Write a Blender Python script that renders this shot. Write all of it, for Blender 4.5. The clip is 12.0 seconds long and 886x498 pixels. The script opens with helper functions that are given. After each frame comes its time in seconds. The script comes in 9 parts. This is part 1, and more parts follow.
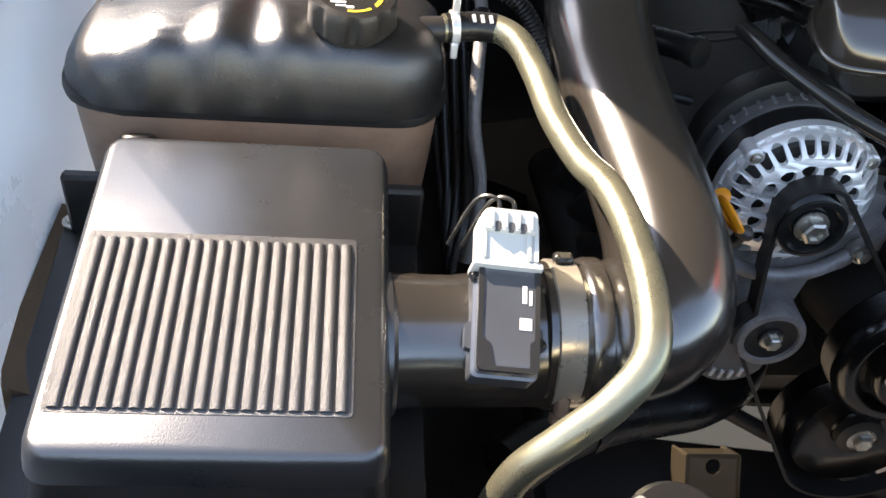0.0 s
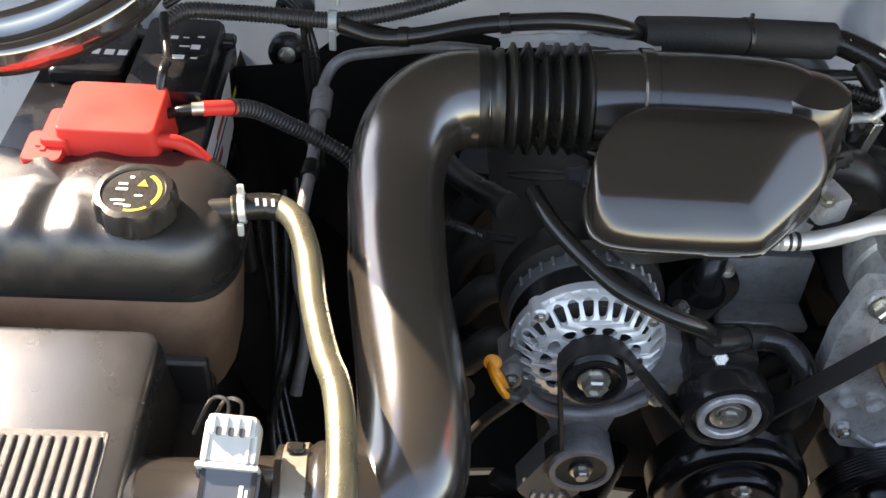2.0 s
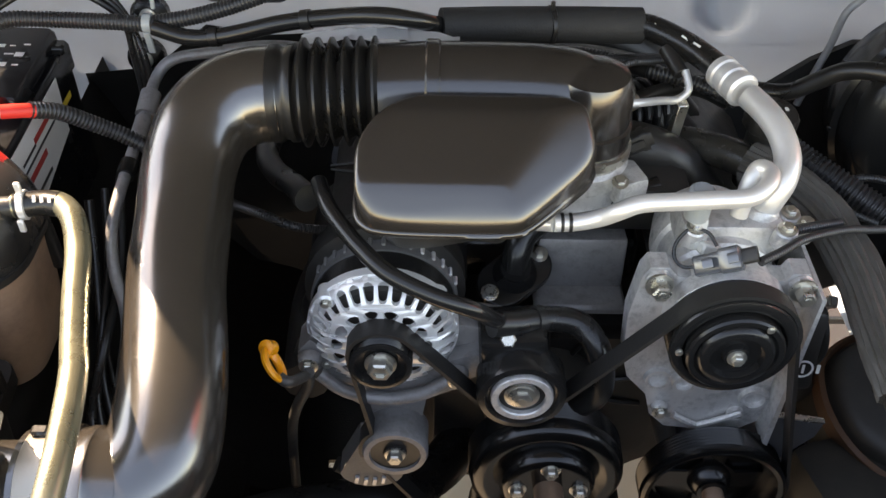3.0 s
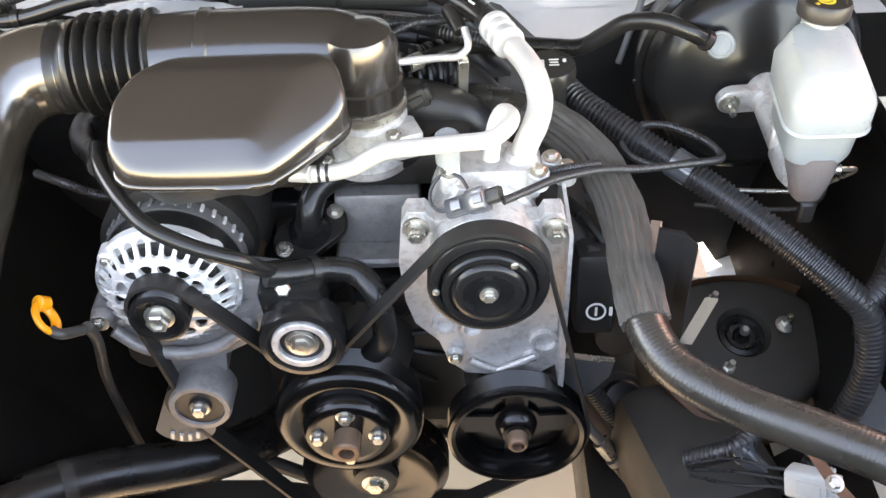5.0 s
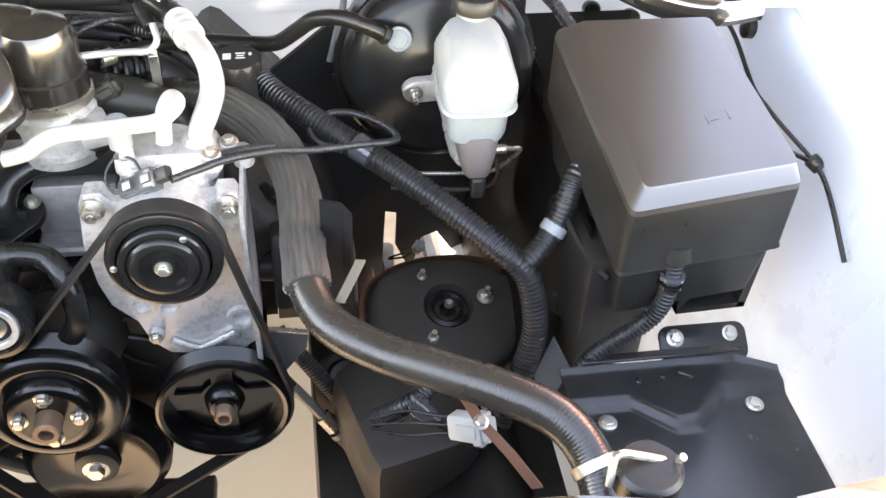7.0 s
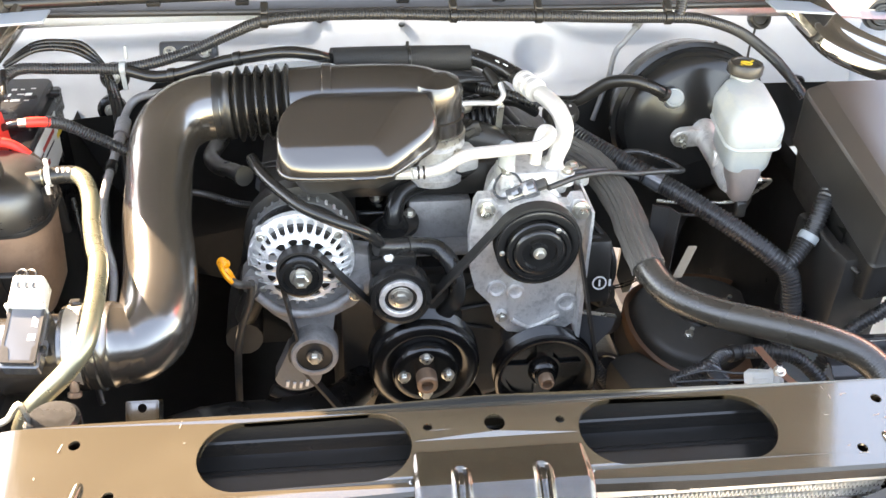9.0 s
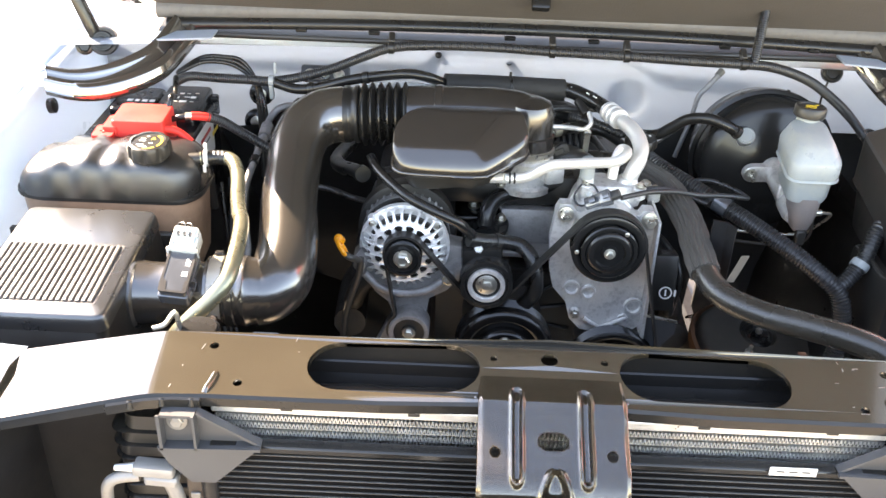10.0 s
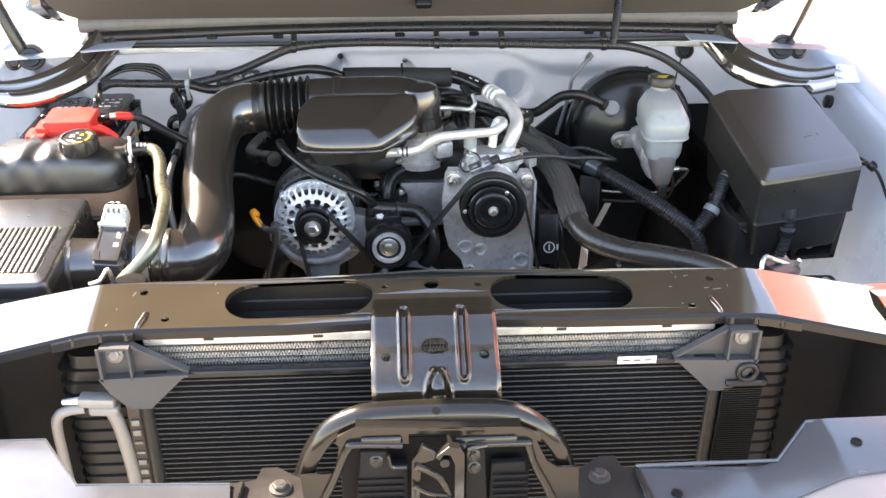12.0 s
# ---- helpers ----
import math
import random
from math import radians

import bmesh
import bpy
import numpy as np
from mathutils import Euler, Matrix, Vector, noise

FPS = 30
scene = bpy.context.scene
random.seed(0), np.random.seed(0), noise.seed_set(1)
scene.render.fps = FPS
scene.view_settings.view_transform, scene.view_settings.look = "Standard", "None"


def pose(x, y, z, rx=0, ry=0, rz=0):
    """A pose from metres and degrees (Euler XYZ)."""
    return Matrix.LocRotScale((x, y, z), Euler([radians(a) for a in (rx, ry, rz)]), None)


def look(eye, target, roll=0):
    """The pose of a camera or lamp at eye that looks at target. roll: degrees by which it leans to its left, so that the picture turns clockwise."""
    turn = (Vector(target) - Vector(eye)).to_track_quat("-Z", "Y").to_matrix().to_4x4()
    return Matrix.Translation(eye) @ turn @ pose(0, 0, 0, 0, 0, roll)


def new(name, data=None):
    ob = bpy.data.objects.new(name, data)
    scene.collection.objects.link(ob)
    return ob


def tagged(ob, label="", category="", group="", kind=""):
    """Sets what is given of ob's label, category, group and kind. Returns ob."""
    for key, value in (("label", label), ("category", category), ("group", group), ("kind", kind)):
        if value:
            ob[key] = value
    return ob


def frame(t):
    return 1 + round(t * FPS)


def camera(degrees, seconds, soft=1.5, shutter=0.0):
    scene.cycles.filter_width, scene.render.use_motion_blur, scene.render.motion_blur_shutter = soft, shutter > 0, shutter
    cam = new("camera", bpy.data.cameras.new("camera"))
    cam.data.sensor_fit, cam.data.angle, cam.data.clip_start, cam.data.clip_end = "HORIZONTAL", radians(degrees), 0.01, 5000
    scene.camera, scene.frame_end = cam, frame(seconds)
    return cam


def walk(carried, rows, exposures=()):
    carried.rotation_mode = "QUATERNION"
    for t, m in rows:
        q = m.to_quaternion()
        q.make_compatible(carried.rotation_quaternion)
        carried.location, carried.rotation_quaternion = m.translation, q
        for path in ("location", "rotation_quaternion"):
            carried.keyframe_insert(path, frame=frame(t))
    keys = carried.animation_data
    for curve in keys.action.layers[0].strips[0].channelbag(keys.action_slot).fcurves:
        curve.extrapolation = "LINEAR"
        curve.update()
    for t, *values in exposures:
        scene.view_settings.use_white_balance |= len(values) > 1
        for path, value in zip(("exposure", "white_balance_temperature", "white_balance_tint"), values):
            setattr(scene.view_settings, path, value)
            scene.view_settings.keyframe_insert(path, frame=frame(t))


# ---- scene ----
cam = camera(50.0, 12.0)
PATH = [
    (0, (-0.6236, -0.1932, 1.5050), (-0.4117, 1.2716, 0.1598), 7.70),
    (0.5, (-0.5867, -0.1427, 1.5782), (-0.4014, 1.2914, 0.1966), 8.51),
    (1, (-0.5650, -0.1108, 1.6447), (-0.3632, 1.3158, 0.2576), 10.06),
    (1.5, (-0.5009, -0.1176, 1.6912), (-0.2801, 1.3554, 0.3564), 8.53),
    (2, (-0.4018, -0.1423, 1.6857), (-0.2980, 1.3057, 0.3100), 5.32),
    (2.5, (-0.2804, -0.1617, 1.6982), (-0.2399, 1.2847, 0.3175), 3.53),
    (3, (-0.1555, -0.1731, 1.7011), (-0.1339, 1.2830, 0.3302), 1.48),
    (3.2, (-0.1201, -0.1859, 1.6896), (-0.0889, 1.2666, 0.3150), 1.73),
    (4.8, (0.0793, -0.2271, 1.6801), (0.0188, 1.2233, 0.3043), -2.74),
    (5, (0.1062, -0.2444, 1.6860), (0.0712, 1.2225, 0.3270), -2.50),
    (5.5, (0.1790, -0.2725, 1.6999), (0.2312, 1.2201, 0.3698), -0.52),
    (6, (0.2472, -0.2861, 1.7197), (0.3837, 1.2401, 0.4344), 2.80),
    (6.5, (0.2868, -0.3095, 1.7100), (0.5218, 1.1909, 0.4086), 4.12),
    (6.7, (0.2997, -0.3272, 1.6966), (0.5524, 1.1565, 0.3795), 3.70),
    (8.3, (0.0381, -0.5289, 1.7510), (0.3774, 1.0037, 0.5116), 2.09),
    (8.5, (-0.0245, -0.5735, 1.7679), (0.3139, 0.9939, 0.5726), 3.31),
    (9, (-0.1426, -0.6691, 1.7882), (0.0647, 0.9590, 0.6452), 1.81),
    (9.5, (-0.1771, -0.7572, 1.8033), (-0.1555, 0.9046, 0.6907), 3.53),
    (10, (-0.1240, -0.9263, 1.8021), (-0.1424, 0.7952, 0.7841), 2.14),
    (10.5, (-0.0701, -1.0327, 1.8046), (-0.0333, 0.7059, 0.8166), 0.40),
    (11, (-0.0601, -1.1143, 1.8080), (-0.0045, 0.6399, 0.8490), -0.53),
    (11.5, (-0.0476, -1.1569, 1.8043), (0.0602, 0.6005, 0.8556), -0.14),
    (12, (-0.0487, -1.1728, 1.8028), (0.0493, 0.5801, 0.8448), 0.14),
]
walk(cam, [(t, look(eye, target, roll)) for t, eye, target, roll in PATH], [(0.0, 2.2, 8000, 17), (1.0, 2.0, 8400, 18), (2.0, 2.25, 8700, 18), (3.0, 2.45, 9700, 20), (5.0, 3.8, 9900, 21), (6.5, 3.95, 10000, 22), (8.4, 3.85, 10900, 19), (9.2, 3.82, 9600, 19), (9.6, 3.62, 9300, 19), (10.0, 3.25, 9000, 19), (10.5, 3.02, 8800, 19), (12.0, 2.87, 8700, 20)])
SKY, SUN = 0.15, 3.7

# ---- world, sun ----
world = bpy.data.worlds.new("world")
scene.world = world
world.use_nodes = True
sky = world.node_tree.nodes.new("ShaderNodeTexSky")
sky.sky_type = 'NISHITA'
sky.sun_disc = False
sky.sun_elevation = radians(38)
sky.sun_rotation = radians(-54)
sky.air_density, sky.dust_density = 1.1, 0.3
background = world.node_tree.nodes["Background"]
background.inputs["Strength"].default_value = SKY
world.node_tree.links.new(sky.outputs[0], background.inputs["Color"])
sun = new("sun", bpy.data.lights.new("sun", 'SUN'))
sun.data.energy, sun.data.angle, sun.data.color = SUN, radians(0.6), (1.0, 0.95, 0.87)
sun.matrix_world = look((-6.37, 4.63, 6.16), (0, 0, 0))


# ---- materials ----
def pbr(name, col, rough=0.5, metal=0.0, var=0.2, scale=14.0, bump=0.05, fine=260.0, rvar=0.12, coat=0.0, dirt=None, dirt_amount=0.35, spec=0.5, ior=1.5):
    """A surface with grain at two scales: broad stains that shift tone and gloss, fine relief."""
    m = bpy.data.materials.new(name)
    m.use_nodes = True
    n, link = m.node_tree.nodes, m.node_tree.links.new
    p = n["Principled BSDF"]
    tc = n.new("ShaderNodeTexCoord")
    a = n.new("ShaderNodeTexNoise")
    a.inputs["Scale"].default_value, a.inputs["Detail"].default_value, a.inputs["Roughness"].default_value = scale, 6, 0.62
    link(tc.outputs["Object"], a.inputs["Vector"])
    mix = n.new("ShaderNodeMix")
    mix.data_type = 'RGBA'
    lo = tuple(c * (1 - var) for c in col)
    hi = tuple(min(1, c * (1 + var)) for c in col)
    mix.inputs[6].default_value, mix.inputs[7].default_value = (*lo, 1), (*hi, 1)
    link(a.outputs["Fac"], mix.inputs[0])
    colour = mix.outputs[2]
    b = n.new("ShaderNodeTexNoise")
    b.inputs["Scale"].default_value, b.inputs["Detail"].default_value = fine, 3
    link(tc.outputs["Object"], b.inputs["Vector"])
    if dirt:
        ramp = n.new("ShaderNodeValToRGB")
        ramp.color_ramp.elements[0].position, ramp.color_ramp.elements[1].position = 0.48, 0.75
        d = n.new("ShaderNodeTexNoise")
        d.inputs["Scale"].default_value, d.inputs["Detail"].default_value, d.inputs["Roughness"].default_value = scale * 2.3, 8, 0.7
        link(tc.outputs["Object"], d.inputs["Vector"])
        link(d.outputs["Fac"], ramp.inputs[0])
        amount = n.new("ShaderNodeMath")
        amount.operation = 'MULTIPLY'
        amount.inputs[1].default_value = dirt_amount
        link(ramp.outputs[0], amount.inputs[0])
        mix2 = n.new("ShaderNodeMix")
        mix2.data_type = 'RGBA'
        mix2.inputs[7].default_value = (*dirt, 1)
        link(amount.outputs[0], mix2.inputs[0])
        link(colour, mix2.inputs[6])
        colour = mix2.outputs[2]
    link(colour, p.inputs["Base Color"])
    mr = n.new("ShaderNodeMapRange")
    mr.inputs["From Min"].default_value, mr.inputs["From Max"].default_value = 0.3, 0.7
    mr.inputs["To Min"].default_value, mr.inputs["To Max"].default_value = max(0.03, rough - rvar), min(1, rough + rvar)
    link(a.outputs["Fac"], mr.inputs["Value"])
    link(mr.outputs[0], p.inputs["Roughness"])
    p.inputs["Metallic"].default_value = metal
    p.inputs["Specular IOR Level"].default_value = spec
    p.inputs["IOR"].default_value = ior
    p.inputs["Coat Weight"].default_value = coat
    p.inputs["Coat Roughness"].default_value = 0.06
    if bump:
        bp = n.new("ShaderNodeBump")
        bp.inputs["Strength"].default_value, bp.inputs["Distance"].default_value = bump, 0.002
        link(b.outputs["Fac"], bp.inputs["Height"])
        link(bp.outputs[0], p.inputs["Normal"])
    return m


DUST = (0.22, 0.18, 0.13)
duct_black = pbr("satin black plastic", (0.030, 0.026, 0.022), 0.20, var=0.15, scale=9, bump=0.03, fine=600, rvar=0.04, spec=0.9, ior=1.8)
reso_black = pbr("glossy black plastic", (0.023, 0.020, 0.018), 0.19, var=0.15, scale=9, bump=0.015, fine=600, rvar=0.03, spec=0.7, ior=1.7)
battery_black = pbr("battery case plastic", (0.007, 0.007, 0.008), 0.24, var=0.3, bump=0.03, fine=500, spec=0.35)
lid_black = pbr("moulded black plastic", (0.022, 0.0225, 0.023), 0.28, var=0.15, scale=9, bump=0.10, fine=1100, rvar=0.03, spec=0.9, ior=1.75)
lid_grain = pbr("grained lid plastic field", (0.032, 0.031, 0.031), 0.38, var=0.2, scale=40, bump=0.5, fine=1400, rvar=0.08, spec=0.8, ior=1.7)
tank_black = pbr("grained tank plastic", (0.016, 0.0155, 0.015), 0.30, var=0.15, scale=9, bump=0.25, fine=1000, rvar=0.05, spec=0.85, ior=1.58)
black_plastic = pbr("matt black plastic", (0.021, 0.0195, 0.018), 0.38, var=0.3, bump=0.08, fine=350, dirt=DUST, dirt_amount=0.03)
fuse_lid = pbr("grained fuse lid plastic", (0.033, 0.028, 0.026), 0.29, var=0.05, scale=30, bump=0.02, fine=900, rvar=0.015, spec=0.9, ior=1.8)
black_paint = pbr("black enamel", (0.015, 0.0145, 0.014), 0.22, var=0.2, bump=0.02, fine=300, rvar=0.05, coat=0.08, spec=0.4)
pulley_black = pbr("black pulley enamel", (0.0065, 0.0062, 0.006), 0.20, var=0.2, bump=0.02, fine=300, rvar=0.05, coat=0.1, spec=0.45)
# brown in the base stands in for the hood liner's reflection
bar_paint = pbr("black body enamel", (0.046, 0.037, 0.025), 0.10, var=0.12, scale=7, bump=0.012, fine=300, rvar=0.03, coat=1.0, spec=0.8, ior=1.8, dirt=(0.2, 0.17, 0.12), dirt_amount=0.07)
dark_metal = pbr("dark cast iron", (0.038, 0.035, 0.032), 0.5, var=0.4, bump=0.25, fine=180, dirt=DUST, dirt_amount=0.05)
hinge_paint = pbr("polished black enamel", (0.030, 0.027, 0.024), 0.09, var=0.2, bump=0.015, fine=300, rvar=0.03, coat=1.0, spec=0.9, ior=1.9)
rubber = pbr("black rubber", (0.013, 0.0125, 0.012), 0.30, var=0.25, bump=0.05, fine=300, dirt=DUST, dirt_amount=0.03)
belt_rubber = pbr("ribbed belt rubber", (0.018, 0.017, 0.016), 0.5, var=0.3, bump=0.1)
hose_rubber = pbr("dressed radiator hose rubber", (0.034, 0.031, 0.026), 0.26, var=0.2, bump=0.12, fine=600, spec=0.7, ior=1.5)
pale_hose = pbr("olive silver hose jacket", (0.30, 0.285, 0.20), 0.30, metal=0.75, var=0.15, scale=30, bump=0.10, fine=700, rvar=0.08)
strap_grey = pbr("tinned braid", (0.34, 0.34, 0.34), 0.5, metal=0.3, var=0.3, scale=80, bump=0.4, fine=700)
braid = pbr("woven hose sleeve", (0.080, 0.074, 0.066), 0.5, var=0.4, scale=60, bump=0.3, fine=500)
conduit = pbr("corrugated conduit plastic", (0.024, 0.024, 0.025), 0.35, var=0.2, bump=0.03, spec=0.7)
cast_alu = pbr("cast aluminium", (0.69, 0.68, 0.665), 0.40, metal=0.5, var=0.24, scale=34, bump=0.40, fine=320, dirt=(0.08, 0.075, 0.07), dirt_amount=0.55)
dark_alu = pbr("dark cast aluminium", (0.16, 0.158, 0.155), 0.5, metal=0.3, var=0.35, scale=40, bump=0.3, fine=260)
dull_alu = pbr("dull cast aluminium", (0.31, 0.30, 0.295), 0.48, metal=0.4, var=0.28, scale=26, bump=0.3, fine=260, dirt=(0.06, 0.055, 0.05), dirt_amount=0.5)
bright_alu = pbr("machined aluminium", (0.86, 0.86, 0.85), 0.34, metal=0.5, var=0.1, scale=30, bump=0.12, fine=400)
tube_alu = pbr("aluminium pipe", (0.80, 0.79, 0.77), 0.40, metal=0.55, var=0.1, scale=30, bump=0.06, fine=400)
steel = pbr("zinc steel", (0.60, 0.58, 0.52), 0.32, metal=0.9, var=0.2, scale=60, bump=0.06, dirt=(0.2, 0.13, 0.07), dirt_amount=0.2)
rusty = pbr("rusty shaft steel", (0.30, 0.20, 0.14), 0.5, metal=0.6, var=0.4, scale=90, bump=0.2)
# bar enamel darkened: the shade on front-facing parts is in its base
latch_paint = pbr("shaded dusty black enamel", (0.013, 0.012, 0.010), 0.22, var=0.2, scale=9, bump=0.02, fine=300, rvar=0.05, coat=0.25, spec=0.5, ior=1.5, dirt=(0.16, 0.13, 0.09), dirt_amount=0.04)
body_white = pbr("white body paint", (0.62, 0.70, 0.79), 0.28, var=0.02, scale=5, bump=0.01, rvar=0.03, coat=0.5, dirt=(0.54, 0.58, 0.61), dirt_amount=0.03)
tray_paint = pbr("black tray paint", (0.024, 0.024, 0.025), 0.22, var=0.2, bump=0.05, fine=400, rvar=0.06, dirt=(0.10, 0.09, 0.08), dirt_amount=0.12)
yard_grey = pbr("unseen grey plinth", (0.13, 0.125, 0.12), 0.8, var=0.2, scale=2, bump=0.2, fine=40)
yard_red = pbr("weathered red wall paint", (0.40, 0.06, 0.05), 0.6, var=0.15, scale=2, bump=0.1, fine=40)
# body white darkened: shade under the hood is put into the colour
inner_white = pbr("shaded white bay paint", (0.31, 0.36, 0.42), 0.36, var=0.06, scale=4, bump=0.02, rvar=0.08, coat=0.2, dirt=(0.28, 0.29, 0.30), dirt_amount=0.3)
tan_plastic = pbr("stained translucent tank plastic", (0.36, 0.225, 0.15), 0.42, var=0.25, scale=10, bump=0.05, dirt=(0.12, 0.07, 0.045), dirt_amount=0.5)
milk_plastic = pbr("milky white plastic", (0.29, 0.32, 0.33), 0.35, var=0.05, scale=12, bump=0.03, dirt=(0.5, 0.46, 0.34), dirt_amount=0.3)
# beige-brown tone carries the clamp's shade in its colour
clamp_steel = pbr("clamp steel in painted shade", (0.42, 0.38, 0.32), 0.34, metal=0.6, var=0.12, scale=30, bump=0.06, fine=400)
# near-black: shade of recesses put into the colour, also dull black parts
bay_black = pbr("dull near-black", (0.008, 0.008, 0.009), 0.7, var=0.3, bump=0.1, fine=300, spec=0.25)
pipe_grey = pbr("dull grey aluminium pipe", (0.30, 0.29, 0.275), 0.45, metal=0.3, var=0.2, scale=40, bump=0.08, fine=400)
dull_zinc = pbr("dull zinc bolt", (0.26, 0.255, 0.245), 0.42, metal=0.6, var=0.2, scale=60, bump=0.06)
# pink in the base imitates a reflection on the grey casting
boss_alu = pbr("casting with painted pink reflection", (0.30, 0.255, 0.245), 0.5, metal=0.4, var=0.2, scale=30, bump=0.25, fine=300)
red_plastic = pbr("red plastic", (0.75, 0.045, 0.035), 0.46, var=0.08, bump=0.03, spec=0.3)
orange_plastic = pbr("orange plastic", (0.85, 0.30, 0.015), 0.35, var=0.08, bump=0.03)
grey_plastic = pbr("dark grey plastic", (0.062, 0.063, 0.067), 0.42, var=0.12, bump=0.10, fine=600)
pale_plastic = pbr("pale grey connector plastic", (0.52, 0.53, 0.51), 0.42, var=0.1, bump=0.04)
slate_plastic = pbr("slate grey plastic", (0.070, 0.076, 0.086), 0.16, var=0.15, bump=0.04, fine=600, spec=0.8, ior=1.7)
bumper_grey = pbr("warm pale bumper plastic", (0.36, 0.31, 0.29), 0.4, var=0.08, bump=0.05)
white_ink = pbr("white print", (0.75, 0.74, 0.70), 0.6, var=0.1, bump=0)
yellow_ink = pbr("yellow print", (0.75, 0.52, 0.05), 0.5, var=0.1, bump=0)
red_ink = pbr("red print", (0.5, 0.05, 0.04), 0.5, var=0.2, bump=0)
foam = pbr("black foam sleeve", (0.018, 0.0175, 0.017), 0.75, var=0.3, bump=0.3, fine=420)
seal_grey = pbr("weathered grey seal rubber", (0.125, 0.120, 0.115), 0.55, var=0.25, scale=30, bump=0.15, fine=300, dirt=(0.06, 0.055, 0.05), dirt_amount=0.4)
felt = pbr("hood liner felt", (0.088, 0.079, 0.072), 0.9, var=0.2, scale=30, bump=0.4, fine=300)
fin_alu = pbr("radiator fin aluminium", (0.80, 0.79, 0.77), 0.36, metal=0.7, var=0.2, scale=50, bump=0.05, dirt=DUST, dirt_amount=0.12)
fin_black = pbr("black condenser fins", (0.013, 0.013, 0.014), 0.4, var=0.3, bump=0.2, fine=500, dirt=DUST, dirt_amount=0.06)
ground_mat = pbr("pale dusty concrete", (0.33, 0.285, 0.225), 0.9, var=0.15, scale=1.6, bump=0.4, fine=60, dirt=(0.30, 0.25, 0.19), dirt_amount=0.4)
tower_brown = pbr("dusty black strut paint", (0.045, 0.040, 0.034), 0.5, var=0.2, bump=0.06, dirt=DUST, dirt_amount=0.08)
rust_edge = pbr("rusty rim", (0.13, 0.06, 0.03), 0.6, var=0.4, scale=40, bump=0.2)


# ---- builders ----
V = Vector


def frm(o, z, x=(1, 0, 0)):
    """A frame at o whose z axis points along z."""
    z = V(z).normalized()
    x = V(x)
    x = (x - z * x.dot(z)).normalized()
    y = z.cross(x)
    m = Matrix((x, y, z)).transposed().to_4x4()
    m.translation = o
    return m


def thing(name, at, label, category, group="", kind=""):
    ob = new(name)
    ob.location = at
    ob.empty_display_size = 0.02
    return tagged(ob, label, category, group, kind)


def part(name, bm, material, parent=None, label="", angle=38):
    bmesh.ops.recalc_face_normals(bm, faces=bm.faces)
    me = bpy.data.meshes.new(name)
    bm.to_mesh(me)
    bm.free()
    me.materials.append(material)
    me.shade_smooth()
    me.set_sharp_from_angle(angle=radians(angle))
    ob = new(name, me)
    if parent is not None:
        ob.parent = parent
        if parent.data is None:
            ob.location = -parent.location
    return tagged(ob, label)


def solo(name, bm, material, label, category, group="", kind="", angle=38):
    return tagged(part(name, bm, material, None, "", angle), label, category, group, kind)


def B():
    return bmesh.new()


def loft(bm, loops, closed=True, caps=True):
    """Skins loops of equal length."""
    rings = [[bm.verts.new(p) for p in lp] for lp in loops]
    n = len(rings[0])
    for a, b in zip(rings, rings[1:]):
        for i in range(n if closed else n - 1):
            j = (i + 1) % n
            bm.faces.new((a[i], a[j], b[j], b[i]))
    if caps and closed:
        bm.faces.new(rings[0][::-1])
        bm.faces.new(rings[-1])
    return rings


def lathe(bm, o, axis, prof, n=28, x=(1, 0, 0.01)):
    m = frm(o, axis, x)
    loops = [[m @ V((max(r, 1e-4) * math.cos(2 * math.pi * i / n), max(r, 1e-4) * math.sin(2 * math.pi * i / n), h)) for i in range(n)] for r, h in prof]
    loft(bm, loops)
    return bm


def cyl(bm, p0, p1, r0, r1=None, n=20, bev=0.0):
    p0, p1 = V(p0), V(p1)
    r1 = r0 if r1 is None else r1
    h = (p1 - p0).length
    prof = [(r0 - bev, 0), (r0, bev), (r1, h - bev), (r1 - bev, h)] if bev else [(r0, 0), (r1, h)]
    return lathe(bm, p0, p1 - p0, prof, n, (0.3, 0.7, 0.2))


def smooth_path(pts, res=8):
    """A Catmull-Rom curve through the points."""
    p = [V(q) for q in pts]
    p = [p[0] * 2 - p[1]] + p + [p[-1] * 2 - p[-2]]
    out = []
    for i in range(1, len(p) - 2):
        a, b, c, d = p[i - 1:i + 3]
        for k in range(res):
            t = k / res
            out.append(0.5 * ((2 * b) + (c - a) * t + (2 * a - 5 * b + 4 * c - d) * t * t + (3 * b - a - 3 * c + d) * t ** 3))
    out.append(p[-2])
    return out


def even(path, step):
    out, left = [path[0]], step
    for a, b in zip(path, path[1:]):
        seg = (b - a).length
        s = left
        while s <= seg:
            out.append(a.lerp(b, s / seg))
            s += step
        left = s - seg
    return out


def sweep(bm, path, rf, n=12, flat=1.0, cap=True, shape=None):
    """Carries a ring along a path; rf gives its radius at each step."""
    t0 = (path[1] - path[0]).normalized()
    u = t0.orthogonal().normalized()
    loops = []
    for i, p in enumerate(path):
        t = (path[min(i + 1, len(path) - 1)] - path[max(i - 1, 0)]).normalized()
        u = (u - t * u.dot(t)).normalized()
        w = t.cross(u)
        r = rf(i) if callable(rf) else rf
        loops.append([p + u * (r * math.cos(2 * math.pi * k / n)) + w * (r * flat * math.sin(2 * math.pi * k / n)) for k in range(n)])
    loft(bm, loops, True, cap)
    return bm


def tube(bm, pts, r, n=12, res=8):
    return sweep(bm, smooth_path(pts, res), r, n)


